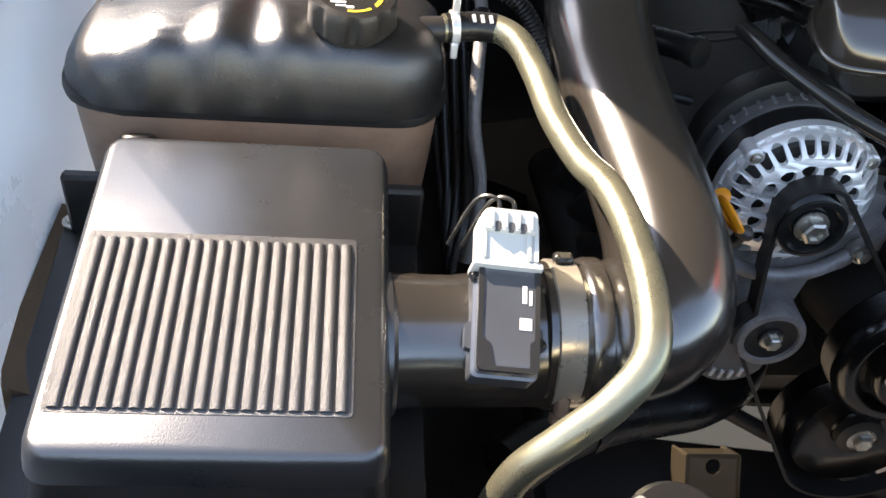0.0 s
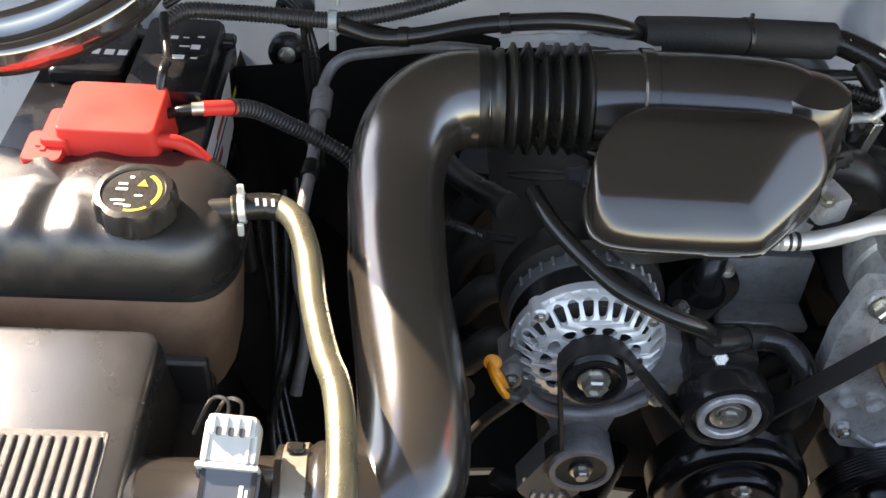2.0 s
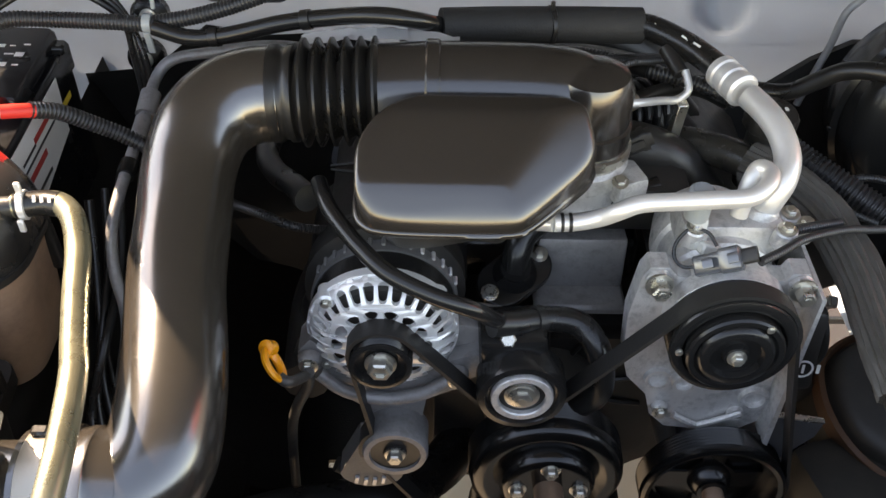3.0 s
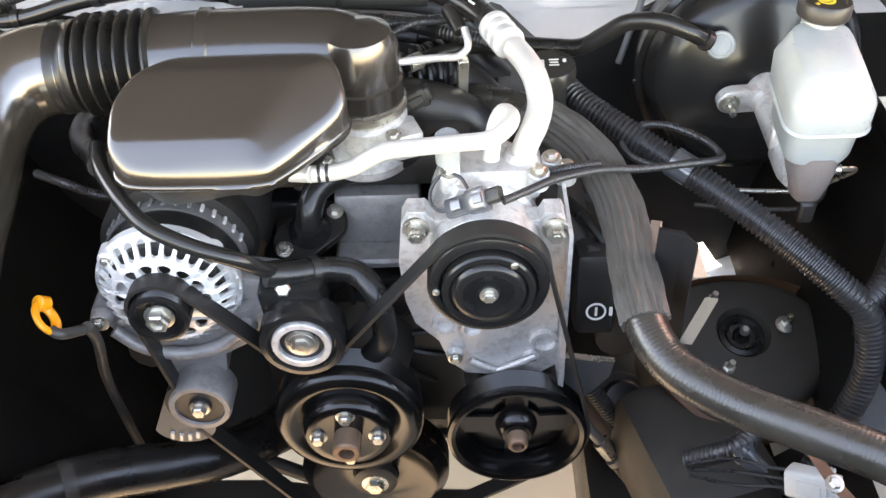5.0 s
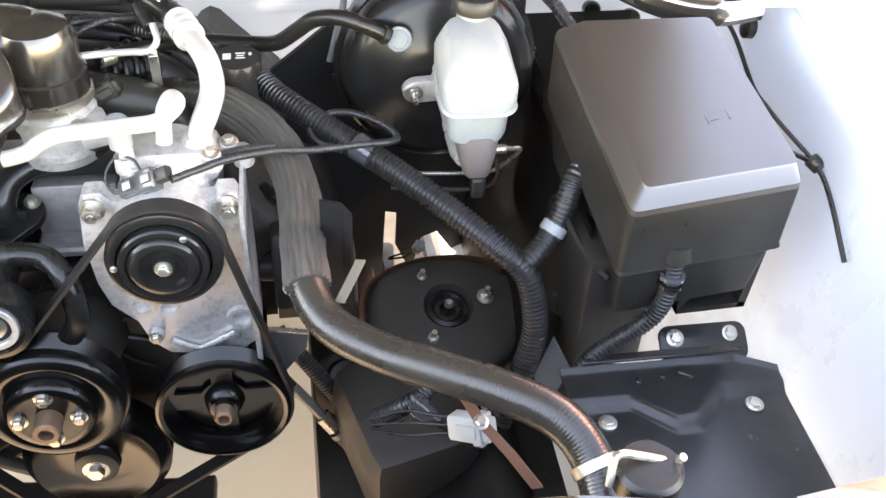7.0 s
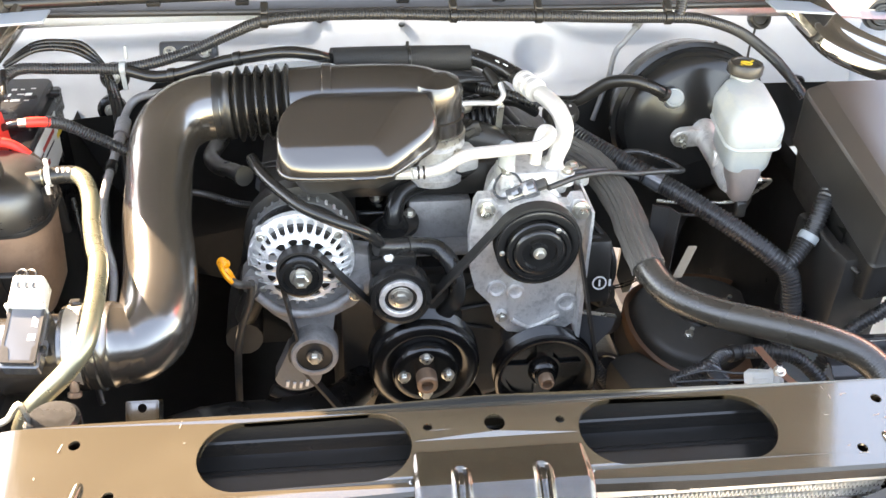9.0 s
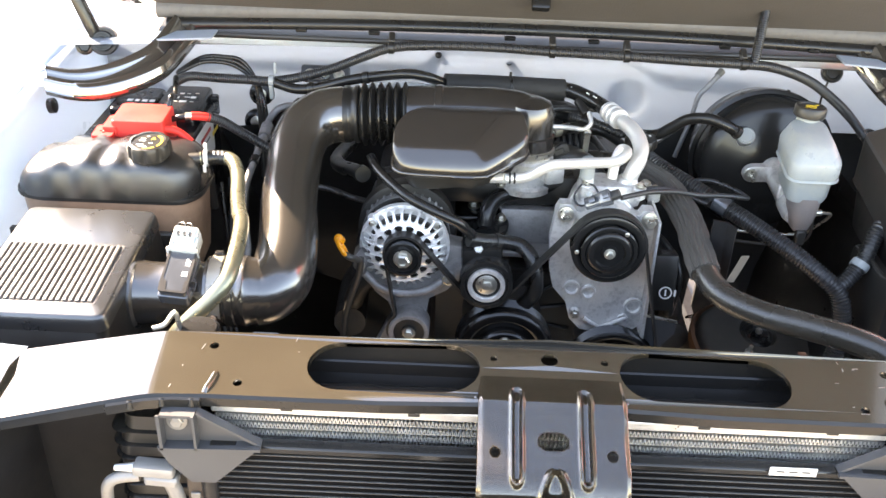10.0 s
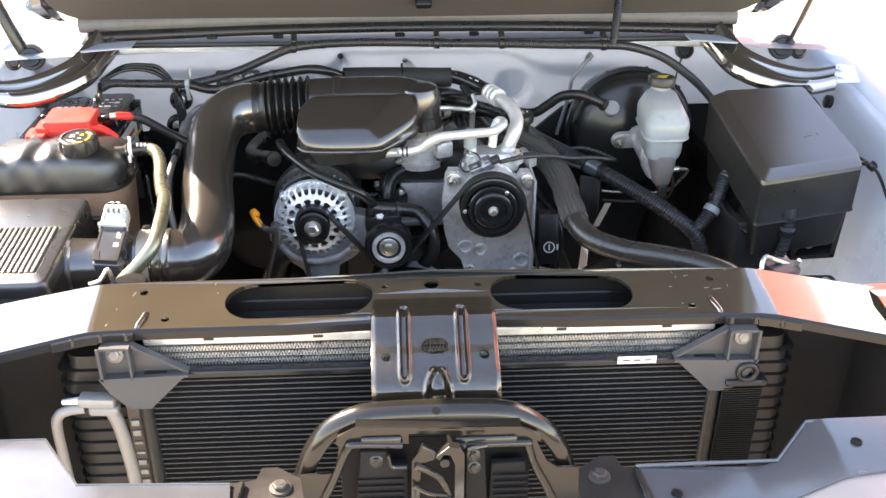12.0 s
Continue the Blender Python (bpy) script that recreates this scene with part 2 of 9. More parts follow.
def ribbed(bm, pts, r, pitch=0.0045, n=12, depth=0.14):
    """Split conduit with rings all along."""
    path = even(smooth_path(pts, 10), pitch / 4)
    return sweep(bm, path, lambda i: r * (1 + (depth, depth, -depth, -depth)[i % 4] * 0.5), n)


def box(bm, c, s, m=None, bev=0.0, seg=1):
    ret = bmesh.ops.create_cube(bm, size=1.0)
    vs = ret["verts"]
    for v in vs:
        v.co = V((v.co.x * s[0], v.co.y * s[1], v.co.z * s[2]))
    if bev:
        es = {e for v in vs for e in v.link_edges}
        r = bmesh.ops.bevel(bm, geom=list(es), offset=bev, segments=seg, affect='EDGES', profile=0.5)
        vs = list({v for f in r["faces"] for v in f.verts} | {v for v in vs if v.is_valid})
    mm = Matrix.Translation(c) @ (m.to_4x4() if m is not None else Matrix.Identity(4))
    for v in vs:
        v.co = mm @ v.co
    return bm


def turn(rx=0, ry=0, rz=0):
    return Euler((radians(rx), radians(ry), radians(rz))).to_matrix()


def rrect(w, h, r, n=5, cx=0, cy=0):
    pts = []
    for sx, sy, a0 in ((1, 1, 0), (-1, 1, 90), (-1, -1, 180), (1, -1, 270)):
        for k in range(n + 1):
            a = radians(a0 + 90 * k / n)
            pts.append((cx + sx * (w / 2 - r) + r * math.cos(a), cy + sy * (h / 2 - r) + r * math.sin(a)))
    return pts


def disc(r, n=24, cx=0, cy=0, a0=0):
    return [(cx + r * math.cos(a0 + 2 * math.pi * k / n), cy + r * math.sin(a0 + 2 * math.pi * k / n)) for k in range(n)]


def stadium(x0, x1, y0, y1, n=8):
    r, cy = (y1 - y0) / 2, (y0 + y1) / 2
    return rrect(x1 - x0, y1 - y0, min(r, (x1 - x0) / 2) * 0.999, n, (x0 + x1) / 2, cy)


def prism(bm, outer, holes, h0, h1, m=None, zf=None):
    """A plate with holes right through, in the frame m; zf bends it."""
    from mathutils.geometry import tessellate_polygon
    loops = [outer] + list(holes)
    flat_pts = [p for lp in loops for p in lp]
    tris = tessellate_polygon([[V((x, y, 0)) for x, y in lp] for lp in loops])
    m = m or Matrix.Identity(4)
    zf = zf or (lambda x, y: 0)
    bot = [bm.verts.new(m @ V((x, y, h0 + zf(x, y)))) for x, y in flat_pts]
    top = [bm.verts.new(m @ V((x, y, h1 + zf(x, y)))) for x, y in flat_pts]
    for a, b, c in tris:
        if len({a, b, c}) == 3:
            for lst, tri in ((top, (a, b, c)), (bot, (c, b, a))):
                try:
                    bm.faces.new([lst[k] for k in tri])
                except ValueError:
                    pass
    i = 0
    for lp in loops:
        k = len(lp)
        for q in range(k):
            a, b = i + q, i + (q + 1) % k
            try:
                bm.faces.new((bot[a], bot[b], top[b], top[a]))
            except ValueError:
                pass
        i += k
    return bm


def rounded_slab(bm, loop, h0, h1, bev, m=None, seg=3):
    """A solid from a plan outline, its upper edge rounded over by bev."""
    m = m or Matrix.Identity(4)
    cx = sum(p[0] for p in loop) / len(loop)
    cy = sum(p[1] for p in loop) / len(loop)
    ext = max(max(abs(p[0] - cx), abs(p[1] - cy)) for p in loop)
    loops = [[m @ V((x, y, h0)) for x, y in loop]]
    for k in range(seg + 1):
        a = math.pi / 2 * k / seg
        s = 1 - bev * (1 - math.cos(a)) / ext
        loops.append([m @ V((cx + (x - cx) * s, cy + (y - cy) * s, h1 - bev + bev * math.sin(a))) for x, y in loop])
    loft(bm, loops)
    return bm


def hexbolt(parent, p, axis, r=0.007, h=None, name="bolt", material=None, washer=True):
    """A flanged hexagon head, with its washer, standing on the point p."""
    h = h or r * 0.9
    bm = B()
    if washer:
        lathe(bm, p, axis, [(r * 1.45, -0.001), (r * 1.45, r * 0.2), (r * 1.1, r * 0.3)], 18)
    lathe(bm, p, axis, [(r, 0), (r, h * 0.85), (r * 0.8, h)], 6)
    lathe(bm, p, axis, [(r * 0.45, h * 0.9), (r * 0.42, h * 1.06)], 10)
    return part(name, bm, material or steel, parent, angle=30)


# ---- setting: ground and body shell ----
def build_ground():
    bm = B()
    bmesh.ops.create_grid(bm, x_segments=60, y_segments=60, size=60)
    solo("ground", bm, ground_mat, "pale dusty concrete yard under and round the vehicle", "ground", kind="structure")


build_ground()


def curtain(bm, prof, x0, x1, n=24, thick=0.003, bend=None):
    """A panel that runs across from x0 to x1 with the profile (y, z)."""
    bend = bend or (lambda x, k: (0, 0))
    pr = [(p.y, p.z) for p in smooth_path([(0, y, z) for y, z in prof], 12)]
    top = []
    for i in range(n + 1):
        x = x0 + (x1 - x0) * i / n
        top.append([V((x, y + bend(x, k / len(pr))[0], z + bend(x, k / len(pr))[1])) for k, (y, z) in enumerate(pr)])
    grid = [[bm.verts.new(p) for p in row] for row in top]
    for a, b in zip(grid, grid[1:]):
        for k in range(len(a) - 1):
            bm.faces.new((a[k], a[k + 1], b[k + 1], b[k]))
    bmesh.ops.solidify(bm, geom=bm.faces[:], thickness=thick)
    return bm


def build_firewall():
    bm = B()

    def bend(x, k):
        d = math.hypot(x - 0.243, (k - 0.595) * 0.62)
        bulge = -(0.011 + 0.16 * (k - 0.595)) / (1 + math.exp((d - 0.036) / 0.003))
        # pressed lower field with a dropping upper edge
        edge = 0.445 + 0.10 / (1 + math.exp((0.27 - x) / 0.022)) + 0.09 / (1 + math.exp((x + 0.178) / 0.008))
        bulge -= 0.014 / (1 + math.exp(-(k - edge) / 0.009)) / (1 + math.exp((x - 0.52) / 0.02))
        d2 = math.hypot((x + 0.02) / 1.7, (k - 0.10) * 0.8)
        return (bulge + 0.02 * (x / 0.9) ** 2 * 0 - 0.06 * (abs(x) / 0.9) ** 3, 0.01 * math.exp(-(d2 / 0.15) ** 4))
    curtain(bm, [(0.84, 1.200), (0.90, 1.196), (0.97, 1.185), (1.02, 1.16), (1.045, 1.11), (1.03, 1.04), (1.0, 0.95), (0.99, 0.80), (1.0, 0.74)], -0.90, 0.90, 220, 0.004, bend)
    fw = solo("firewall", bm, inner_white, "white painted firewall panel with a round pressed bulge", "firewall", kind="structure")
    for x, y, z, r in ((-0.018, 1.040, 1.114, 0.008), (0.736, 0.935, 1.027, 0.013), (0.793, 0.915, 1.020, 0.014), (-0.17, 1.035, 1.125, 0.007)):
        bm = B()
        lathe(bm, (x, y - 0.012 if r > 0.01 else y - 0.004, z), (0, -1, 0.25), [(r, -0.012), (r, 0.002), (r * 0.75, 0.005), (r * 0.3, 0.003)], 20)
        part("grommet", bm, rubber, fw, "black rubber plug")
    bm = B()
    box(bm, (-0.09, 1.015, 1.172), (0.26, 0.03, 0.012), turn(-30), 0.005, 2)
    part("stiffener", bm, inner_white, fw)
    return fw


build_firewall()


def build_cowl():
    """The seal and ledge behind the firewall's top edge."""
    bm = B()
    box(bm, (0, 0.900, 1.222), (1.42, 0.11, 0.012), turn(14), 0.004)
    lip = solo("cowl_ledge", bm, black_plastic, "black plastic cowl ledge below the hood seal", "trim", kind="structure")
    bm = B()
    sweep(bm, smooth_path([(-0.69, 0.855, 1.228), (-0.35, 0.862, 1.237), (0, 0.865, 1.24), (0.35, 0.862, 1.237), (0.70, 0.855, 1.228)], 10), 0.012, 10, 0.8)
    solo("hood_seal", bm, rubber, "black rubber bulb seal along the cowl edge", "seal", kind="structure")
    bm = B()
    sweep(bm, smooth_path([(-0.71, 0.872, 1.252), (0, 0.882, 1.262), (0.71, 0.872, 1.252)], 12), 0.019, 12, 0.9)
    solo("hood_rear_seal", bm, seal_grey, "worn grey rubber strip on the hood's rear edge", "seal", kind="structure")
    for x in (-0.43, -0.29, -0.03, 0.13, 0.38, 0.55):
        bm = B()
        box(bm, (x, 0.846, 1.228), (0.022, 0.010, 0.008), None, 0.002)
        part("clip", bm, black_paint, lip)
    for sx in (-1, 1):
        bm = B()
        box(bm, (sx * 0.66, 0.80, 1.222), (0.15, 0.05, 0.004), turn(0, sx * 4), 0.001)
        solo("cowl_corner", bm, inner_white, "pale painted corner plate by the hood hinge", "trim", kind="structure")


build_cowl()

HOOD_TURN = 42


def build_hood():
    """The raised hood: outer skin, inner frame, felt liner and stiffening ribs."""
    hood = thing("hood", (0, 0.84, 1.25), "white hood raised on its hinges with a dark felt liner", "hood")
    a = radians(HOOD_TURN)
    m = Matrix.Translation((0, 0.90, 1.27)) @ Matrix.Rotation(-a, 4, 'X') @ Matrix.Rotation(math.pi, 4, 'Z')
    mi = m.inverted()

    def narrow(bm):
        """The hood is wider at the windscreen than at the grille."""
        for v in bm.verts:
            p = mi @ v.co
            p.x *= 1.0 - 0.11 * p.y
            v.co = m @ p
        return bm
    # local: y runs to the front edge, z up through the skin
    bm = B()
    loops = []
    for k in range(13):
        u = k / 12
        y = 1.26 * u
        row = []
        for i in range(25):
            x = -0.81 + 1.62 * i / 24
            crown = 0.06 * (1 - (x / 0.81) ** 2) + 0.05 * math.sin(math.pi * min(1, u * 1.02)) ** 0.7
            row.append(m @ V((x, y, 0.01 + crown)))
        loops.append(row)
    loft(bm, loops, False)
    bmesh.ops.solidify(bm, geom=bm.faces[:], thickness=0.004)
    part("skin", narrow(bm), body_white, hood)
    bm = B()
    outer = rrect(1.60, 1.20, 0.08, 5, 0, 0.62)
    hole = rrect(1.30, 0.95, 0.08, 5, 0, 0.60)
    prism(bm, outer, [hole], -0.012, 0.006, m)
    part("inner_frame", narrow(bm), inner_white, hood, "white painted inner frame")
    bm = B()
    rounded_slab(bm, rrect(1.50, 1.10, 0.10, 6, 0, 0.57), -0.014, -0.030, -0.008, m)
    part("liner", narrow(bm), felt, hood, "dark grey felt liner")
    for x in (-0.35, 0.0, 0.35):
        bm = B()
        box(bm, (0, 0, 0), (0.05, 0.8, 0.012), None, 0.005, 2)
        bmesh.ops.transform(bm, matrix=m @ Matrix.Translation((x, 0.58, -0.030)), verts=bm.verts)
        part("rib", bm, felt, hood)
    bm = B()
    box(bm, (0, 0, 0), (0.035, 0.02, 0.03), None, 0.006, 2)
    bmesh.ops.transform(bm, matrix=m @ Matrix.Translation((-0.02, 0.10, -0.035)), verts=bm.verts)
    part("stop", bm, black_paint, hood)


build_hood()


def build_side(sx):
    """Inner apron, wheelhouse, fender skin of one side; sx is -1 or 1."""
    # inner apron, upright, with a rolled upper flange
    bm = B()
    prof = [(0.52, 0.55), (0.70, 0.63), (0.80, 0.74), (0.845, 0.84), (0.862, 0.95), (0.870, 1.05), (0.880, 1.098), (0.905, 1.108)]
    pr = [(p.x, p.z) for p in smooth_path([(x, 0, z) for x, z in prof], 5)]
    loops = []
    for j in range(41):
        y = -0.10 + 1.15 * j / 40
        lift = 0.085 * max(0, (y - 0.05)) ** 1.0
        narrow = -0.20 * max(0.0, 0.12 - y) ** 1.0 * 2.0
        row = []
        for k, (x, z) in enumerate(pr):
            f = k / len(pr)
            arch = 0.10 * math.exp(-((y - 0.35) / 0.40) ** 2) * (1 - f)
            row.append(V((sx * (x + narrow * f * 0.4), y, z + lift * f + arch * 0.6)))
        loops.append(row)
    loft(bm, loops, False)
    bmesh.ops.solidify(bm, geom=bm.faces[:], thickness=0.003)
    fend = solo("inner_fender", bm, body_white, "white painted inner fender panel, dusty towards the bottom", "inner fender", kind="structure")
    for y, z, r in ((0.370, 0.882, 0.007), (0.685, 1.118, 0.014)):
        b2 = B()
        lathe(b2, (sx * 0.872, y, z), (-sx, 0, 0.15), [(r, 0.0), (r, 0.010), (r * 0.8, 0.012)], 18)
        part("plug", b2, rubber, fend)
    # fender skin outside
    bm = B()
    loops = []
    for j in range(31):
        y = -0.32 + 1.6 * j / 30
        z0 = 1.095 + 0.085 * max(0, y - 0.05) - 0.25 * max(0, -0.02 - y)
        pin = 0.35 * max(0, 0.0 - y)
        row = [V((sx * (0.893 - pin * 0.5), y, z0 - 0.004)), V((sx * (0.905 - pin * 0.5), y, z0 + 0.014)), V((sx * (0.93 - pin * 0.5), y, z0 + 0.024)), V((sx * (0.965 - pin * 0.5), y, z0 + 0.018)), V((sx * (0.99 - pin * 0.5), y, z0 - 0.01)), V((sx * (1.005 - pin * 0.5), y, z0 - 0.10)), V((sx * (1.01 - pin * 0.5), y, z0 - 0.22))]
        loops.append(row)
    loft(bm, loops, False)
    bmesh.ops.solidify(bm, geom=bm.faces[:], thickness=0.002)
    solo("fender", bm, body_white, "white painted outer fender in strong daylight", "fender", kind="structure")
    # wheelhouse liner and frame rail
    bm = B()
    tube(bm, [(sx * 0.45, -0.2, 0.52), (sx * 0.45, 0.3, 0.52), (sx * 0.46, 0.9, 0.45), (sx * 0.47, 1.4, 0.40)], 0.055, 8)
    solo("frame_rail", bm, bay_black, "black frame rail beside the engine", "frame rail", kind="structure")


for side in (-1, 1):
    build_side(side)


def build_hinge(sx):
    h = thing("hinge_assembly", (sx * 0.78, 0.74, 1.16), "glossy black pressed steel hinge of the hood", "hinge", "hood hinges")
    bm = B()
    lower = smooth_path([(sx * x, y, z) for x, y, z in ((0.632, 0.850, 1.212), (0.645, 0.800, 1.195), (0.670, 0.735, 1.173), (0.714, 0.684, 1.162), (0.760, 0.646, 1.160), (0.800, 0.622, 1.168), (0.838, 0.608, 1.182))], 8)
    upper = smooth_path([(sx * x, y, z) for x, y, z in ((0.676, 0.850, 1.235), (0.686, 0.812, 1.222), (0.706, 0.765, 1.203), (0.746, 0.717, 1.190), (0.782, 0.686, 1.186), (0.814, 0.668, 1.188), (0.848, 0.655, 1.198))], 8)
    loops = []
    for p, q in zip(lower, upper):
        d = q - p
        sec = [(-0.06, -0.010), (-0.08, -0.002), (0.0, 0.002), (0.05, 0.010), (0.14, 0.015), (0.26, 0.014), (0.36, 0.007), (0.47, 0.002), (0.58, 0.003), (0.68, 0.010), (0.78, 0.016), (0.88, 0.016), (0.96, 0.010), (1.0, 0.0), (1.0, -0.008)]
        loops.append([p + d * a + V((0, -0.3 * b, b)) for a, b in sec])
    loft(bm, loops)
    part("arm", bm, hinge_paint, h, angle=50)
    bm = B()
    lathe(bm, (sx * 0.819, 0.852, 1.188), (-sx * 0.25, -1, 0.3), [(0.020, -0.030), (0.026, -0.028), (0.028, -0.022), (0.028, 0.0), (0.026, 0.003), (0.020, 0.003), (0.018, 0.0), (0.006, 0.001)], 28)
    part("pivot", bm, black_plastic, h)
    bm = B()
    path = smooth_path([(sx * 0.829, 0.850, 1.196), (sx * 0.842, 0.848, 1.232), (sx * 0.862, 0.85, 1.29), (sx * 0.895, 0.86, 1.38)], 6)
    sweep(bm, path, 0.013, 8, 0.35)
    part("lift_arm", bm, black_paint, h)
    hexbolt(h, (sx * 0.853, 0.842, 1.180), (-sx * 0.3, -1, 0.3), 0.012, material=black_paint)
    bm = B()
    box(bm, (sx * 0.872, 0.66, 1.186), (0.055, 0.10, 0.005), turn(0, -sx * 8, -sx * 18), 0.002)
    plate = part("fixing_plate", bm, body_white, h, "white painted fixing plate")
    hexbolt(plate, (sx * 0.866, 0.635, 1.189), (0, 0, 1), 0.009, material=body_white)
    hexbolt(plate, (sx * 0.880, 0.685, 1.190), (0, 0, 1), 0.009, material=body_white)
    # bracket that carries the hood's rear corner
    bm = B()
    rows = [((0.735, 0.862, 1.262), (0.760, 0.858, 1.262)), ((0.742, 0.850, 1.275), (0.772, 0.846, 1.272)), ((0.752, 0.838, 1.300), (0.790, 0.836, 1.290)), ((0.748, 0.834, 1.335), (0.792, 0.834, 1.330)), ((0.735, 0.84, 1.375), (0.780, 0.84, 1.375))]
    loft(bm, [[V((sx * a[0], a[1], a[2])), V((sx * (a[0] * 0.6 + b[0] * 0.4), a[1] - 0.012, a[2] + 0.003)), V((sx * b[0], b[1], b[2])), V((sx * b[0], b[1] + 0.006, b[2])), V((sx * a[0], a[1] + 0.006, a[2]))] for a, b in rows])
    part("hood_bracket", bm, hinge_paint, h)
    bm = B()
    box(bm, (sx * 0.80, 0.865, 1.285), (0.050, 0.010, 0.060), turn(-20, sx * 25), 0.003)
    side_plate = part("side_plate", bm, body_white, h, "white painted side plate")
    hexbolt(side_plate, (sx * 0.795, 0.857, 1.295), (0, -1, 0.4), 0.010, material=hinge_paint)
    for r0 in (0.018, 0.013):
        bm = B()
        lathe(bm, (sx * 0.819, 0.848, 1.189), (-sx * 0.25, -1, 0.3), [(r0 - 0.0015, 0.004), (r0, 0.008), (r0 - 0.003, 0.008), (r0 - 0.0035, 0.004)], 24)
        part("pivot_ring", bm, black_paint, h)
    return h


for side in (-1, 1):
    build_hinge(side)


# ---- intake side ----
def build_airbox():
    ab = thing("air_filter_box", (-0.685, 0.23, 0.75), "black plastic air filter box with a ribbed sloping lid", "air filter box")
    bm = B()
    cx, cy = -0.6950, 0.2560

    def slope(y):
        return 1.0535 + 0.080 * (y - 0.150)
    loft(bm, [[V((x, y, slope(y) + dz)) for x, y in rrect(w, d, 0.016, 4, cx - e, cy)] for w, d, dz, e in ((0.232, 0.292, -0.105, 0.006), (0.230, 0.290, -0.104, 0.006), (0.206, 0.270, -0.022, 0.0), (0.202, 0.266, -0.020, 0.0))])
    part("skirt", bm, black_plastic, ab, "matt black side walls")
    bm = B()
    loops = []
    for w, d, r, dz in ((0.210, 0.274, 0.016, -0.024), (0.208, 0.272, 0.016, -0.014), (0.205, 0.269, 0.015, -0.006), (0.200, 0.264, 0.013, -0.0015), (0.194, 0.258, 0.011, 0.0)):
        loops.append([V((x, y, slope(y) + dz)) for x, y in rrect(w, d, r, 4, cx - (0.006 if w > 0.23 else 0), cy)])
    loft(bm, loops)
    lid = part("lid", bm, lid_black, ab, "glossy black sloping lid")
    # grained field with raised ribs on the front part of the lid
    bm = B()
    fw, fd, fx, fy = 0.178, 0.142, -0.7020, 0.2205
    loft(bm, [[V((x, y, slope(y) + dz)) for x, y in rrect(fw - e, fd - e, 0.003, 2, fx, fy)] for dz, e in ((-0.002, 0), (0.0004, 0), (0.0008, 0.001))])
    part("rib_field", bm, lid_grain, lid, "grained field between the ribs")
    bm = B()
    z0, z1 = slope(0.155), slope(0.2825)
    sec = [(-0.0036, -0.001), (-0.0035, 0.0022), (-0.0029, 0.0036), (-0.0016, 0.0044), (0.0, 0.0046), (0.0016, 0.0044), (0.0029, 0.0036), (0.0035, 0.0022), (0.0036, -0.001)]
    loft(bm, [[V((a, 0.152, z0 + b * 0.6)) for a, b in sec], [V((a, 0.156, z0 + b)) for a, b in sec], [V((a, 0.2805, z1 + b)) for a, b in sec], [V((a, 0.2850, z1 + b * 0.6)) for a, b in sec]])
    first = part("rib", bm, lid_grain, lid)
    for k in range(19):
        ob = first if k == 0 else first.copy()
        if k:
            scene.collection.objects.link(ob)
        ob.location = (-0.7834 + 0.00905 * k, 0, 0)
    bm = B()
    loft(bm, [[V((x, y, slope(y) + dz)) for x, y in rrect(w, d, 0.018, 4, cx - 0.009, cy + 0.006)] for w, d, dz in ((0.284, 0.336, -0.100), (0.286, 0.338, -0.102), (0.286, 0.338, -0.118), (0.256, 0.310, -0.120), (0.24, 0.28, -0.30))])
    part("base", bm, black_plastic, ab)
    bm = B()
    cyl(bm, (-0.602, 0.2495, 1.006), (-0.585, 0.250, 1.0062), 0.0525, 0.0515, 32, 0.003)
    part("outlet", bm, lid_black, ab)
    for k in range(9):
        bm = B()
        x = -0.815 + k * 0.028
        box(bm, (x, 0.084, 0.93), (0.005, 0.012, 0.03), None, 0.001)
        part("stiffener", bm, black_plastic, ab)
    for p in ((-0.79, 0.096, 0.948), (-0.615, 0.096, 0.948), (-0.84, 0.40, 0.975)):
        hexbolt(ab, p, (0, 0, 1), 0.006)
    return ab


build_airbox()


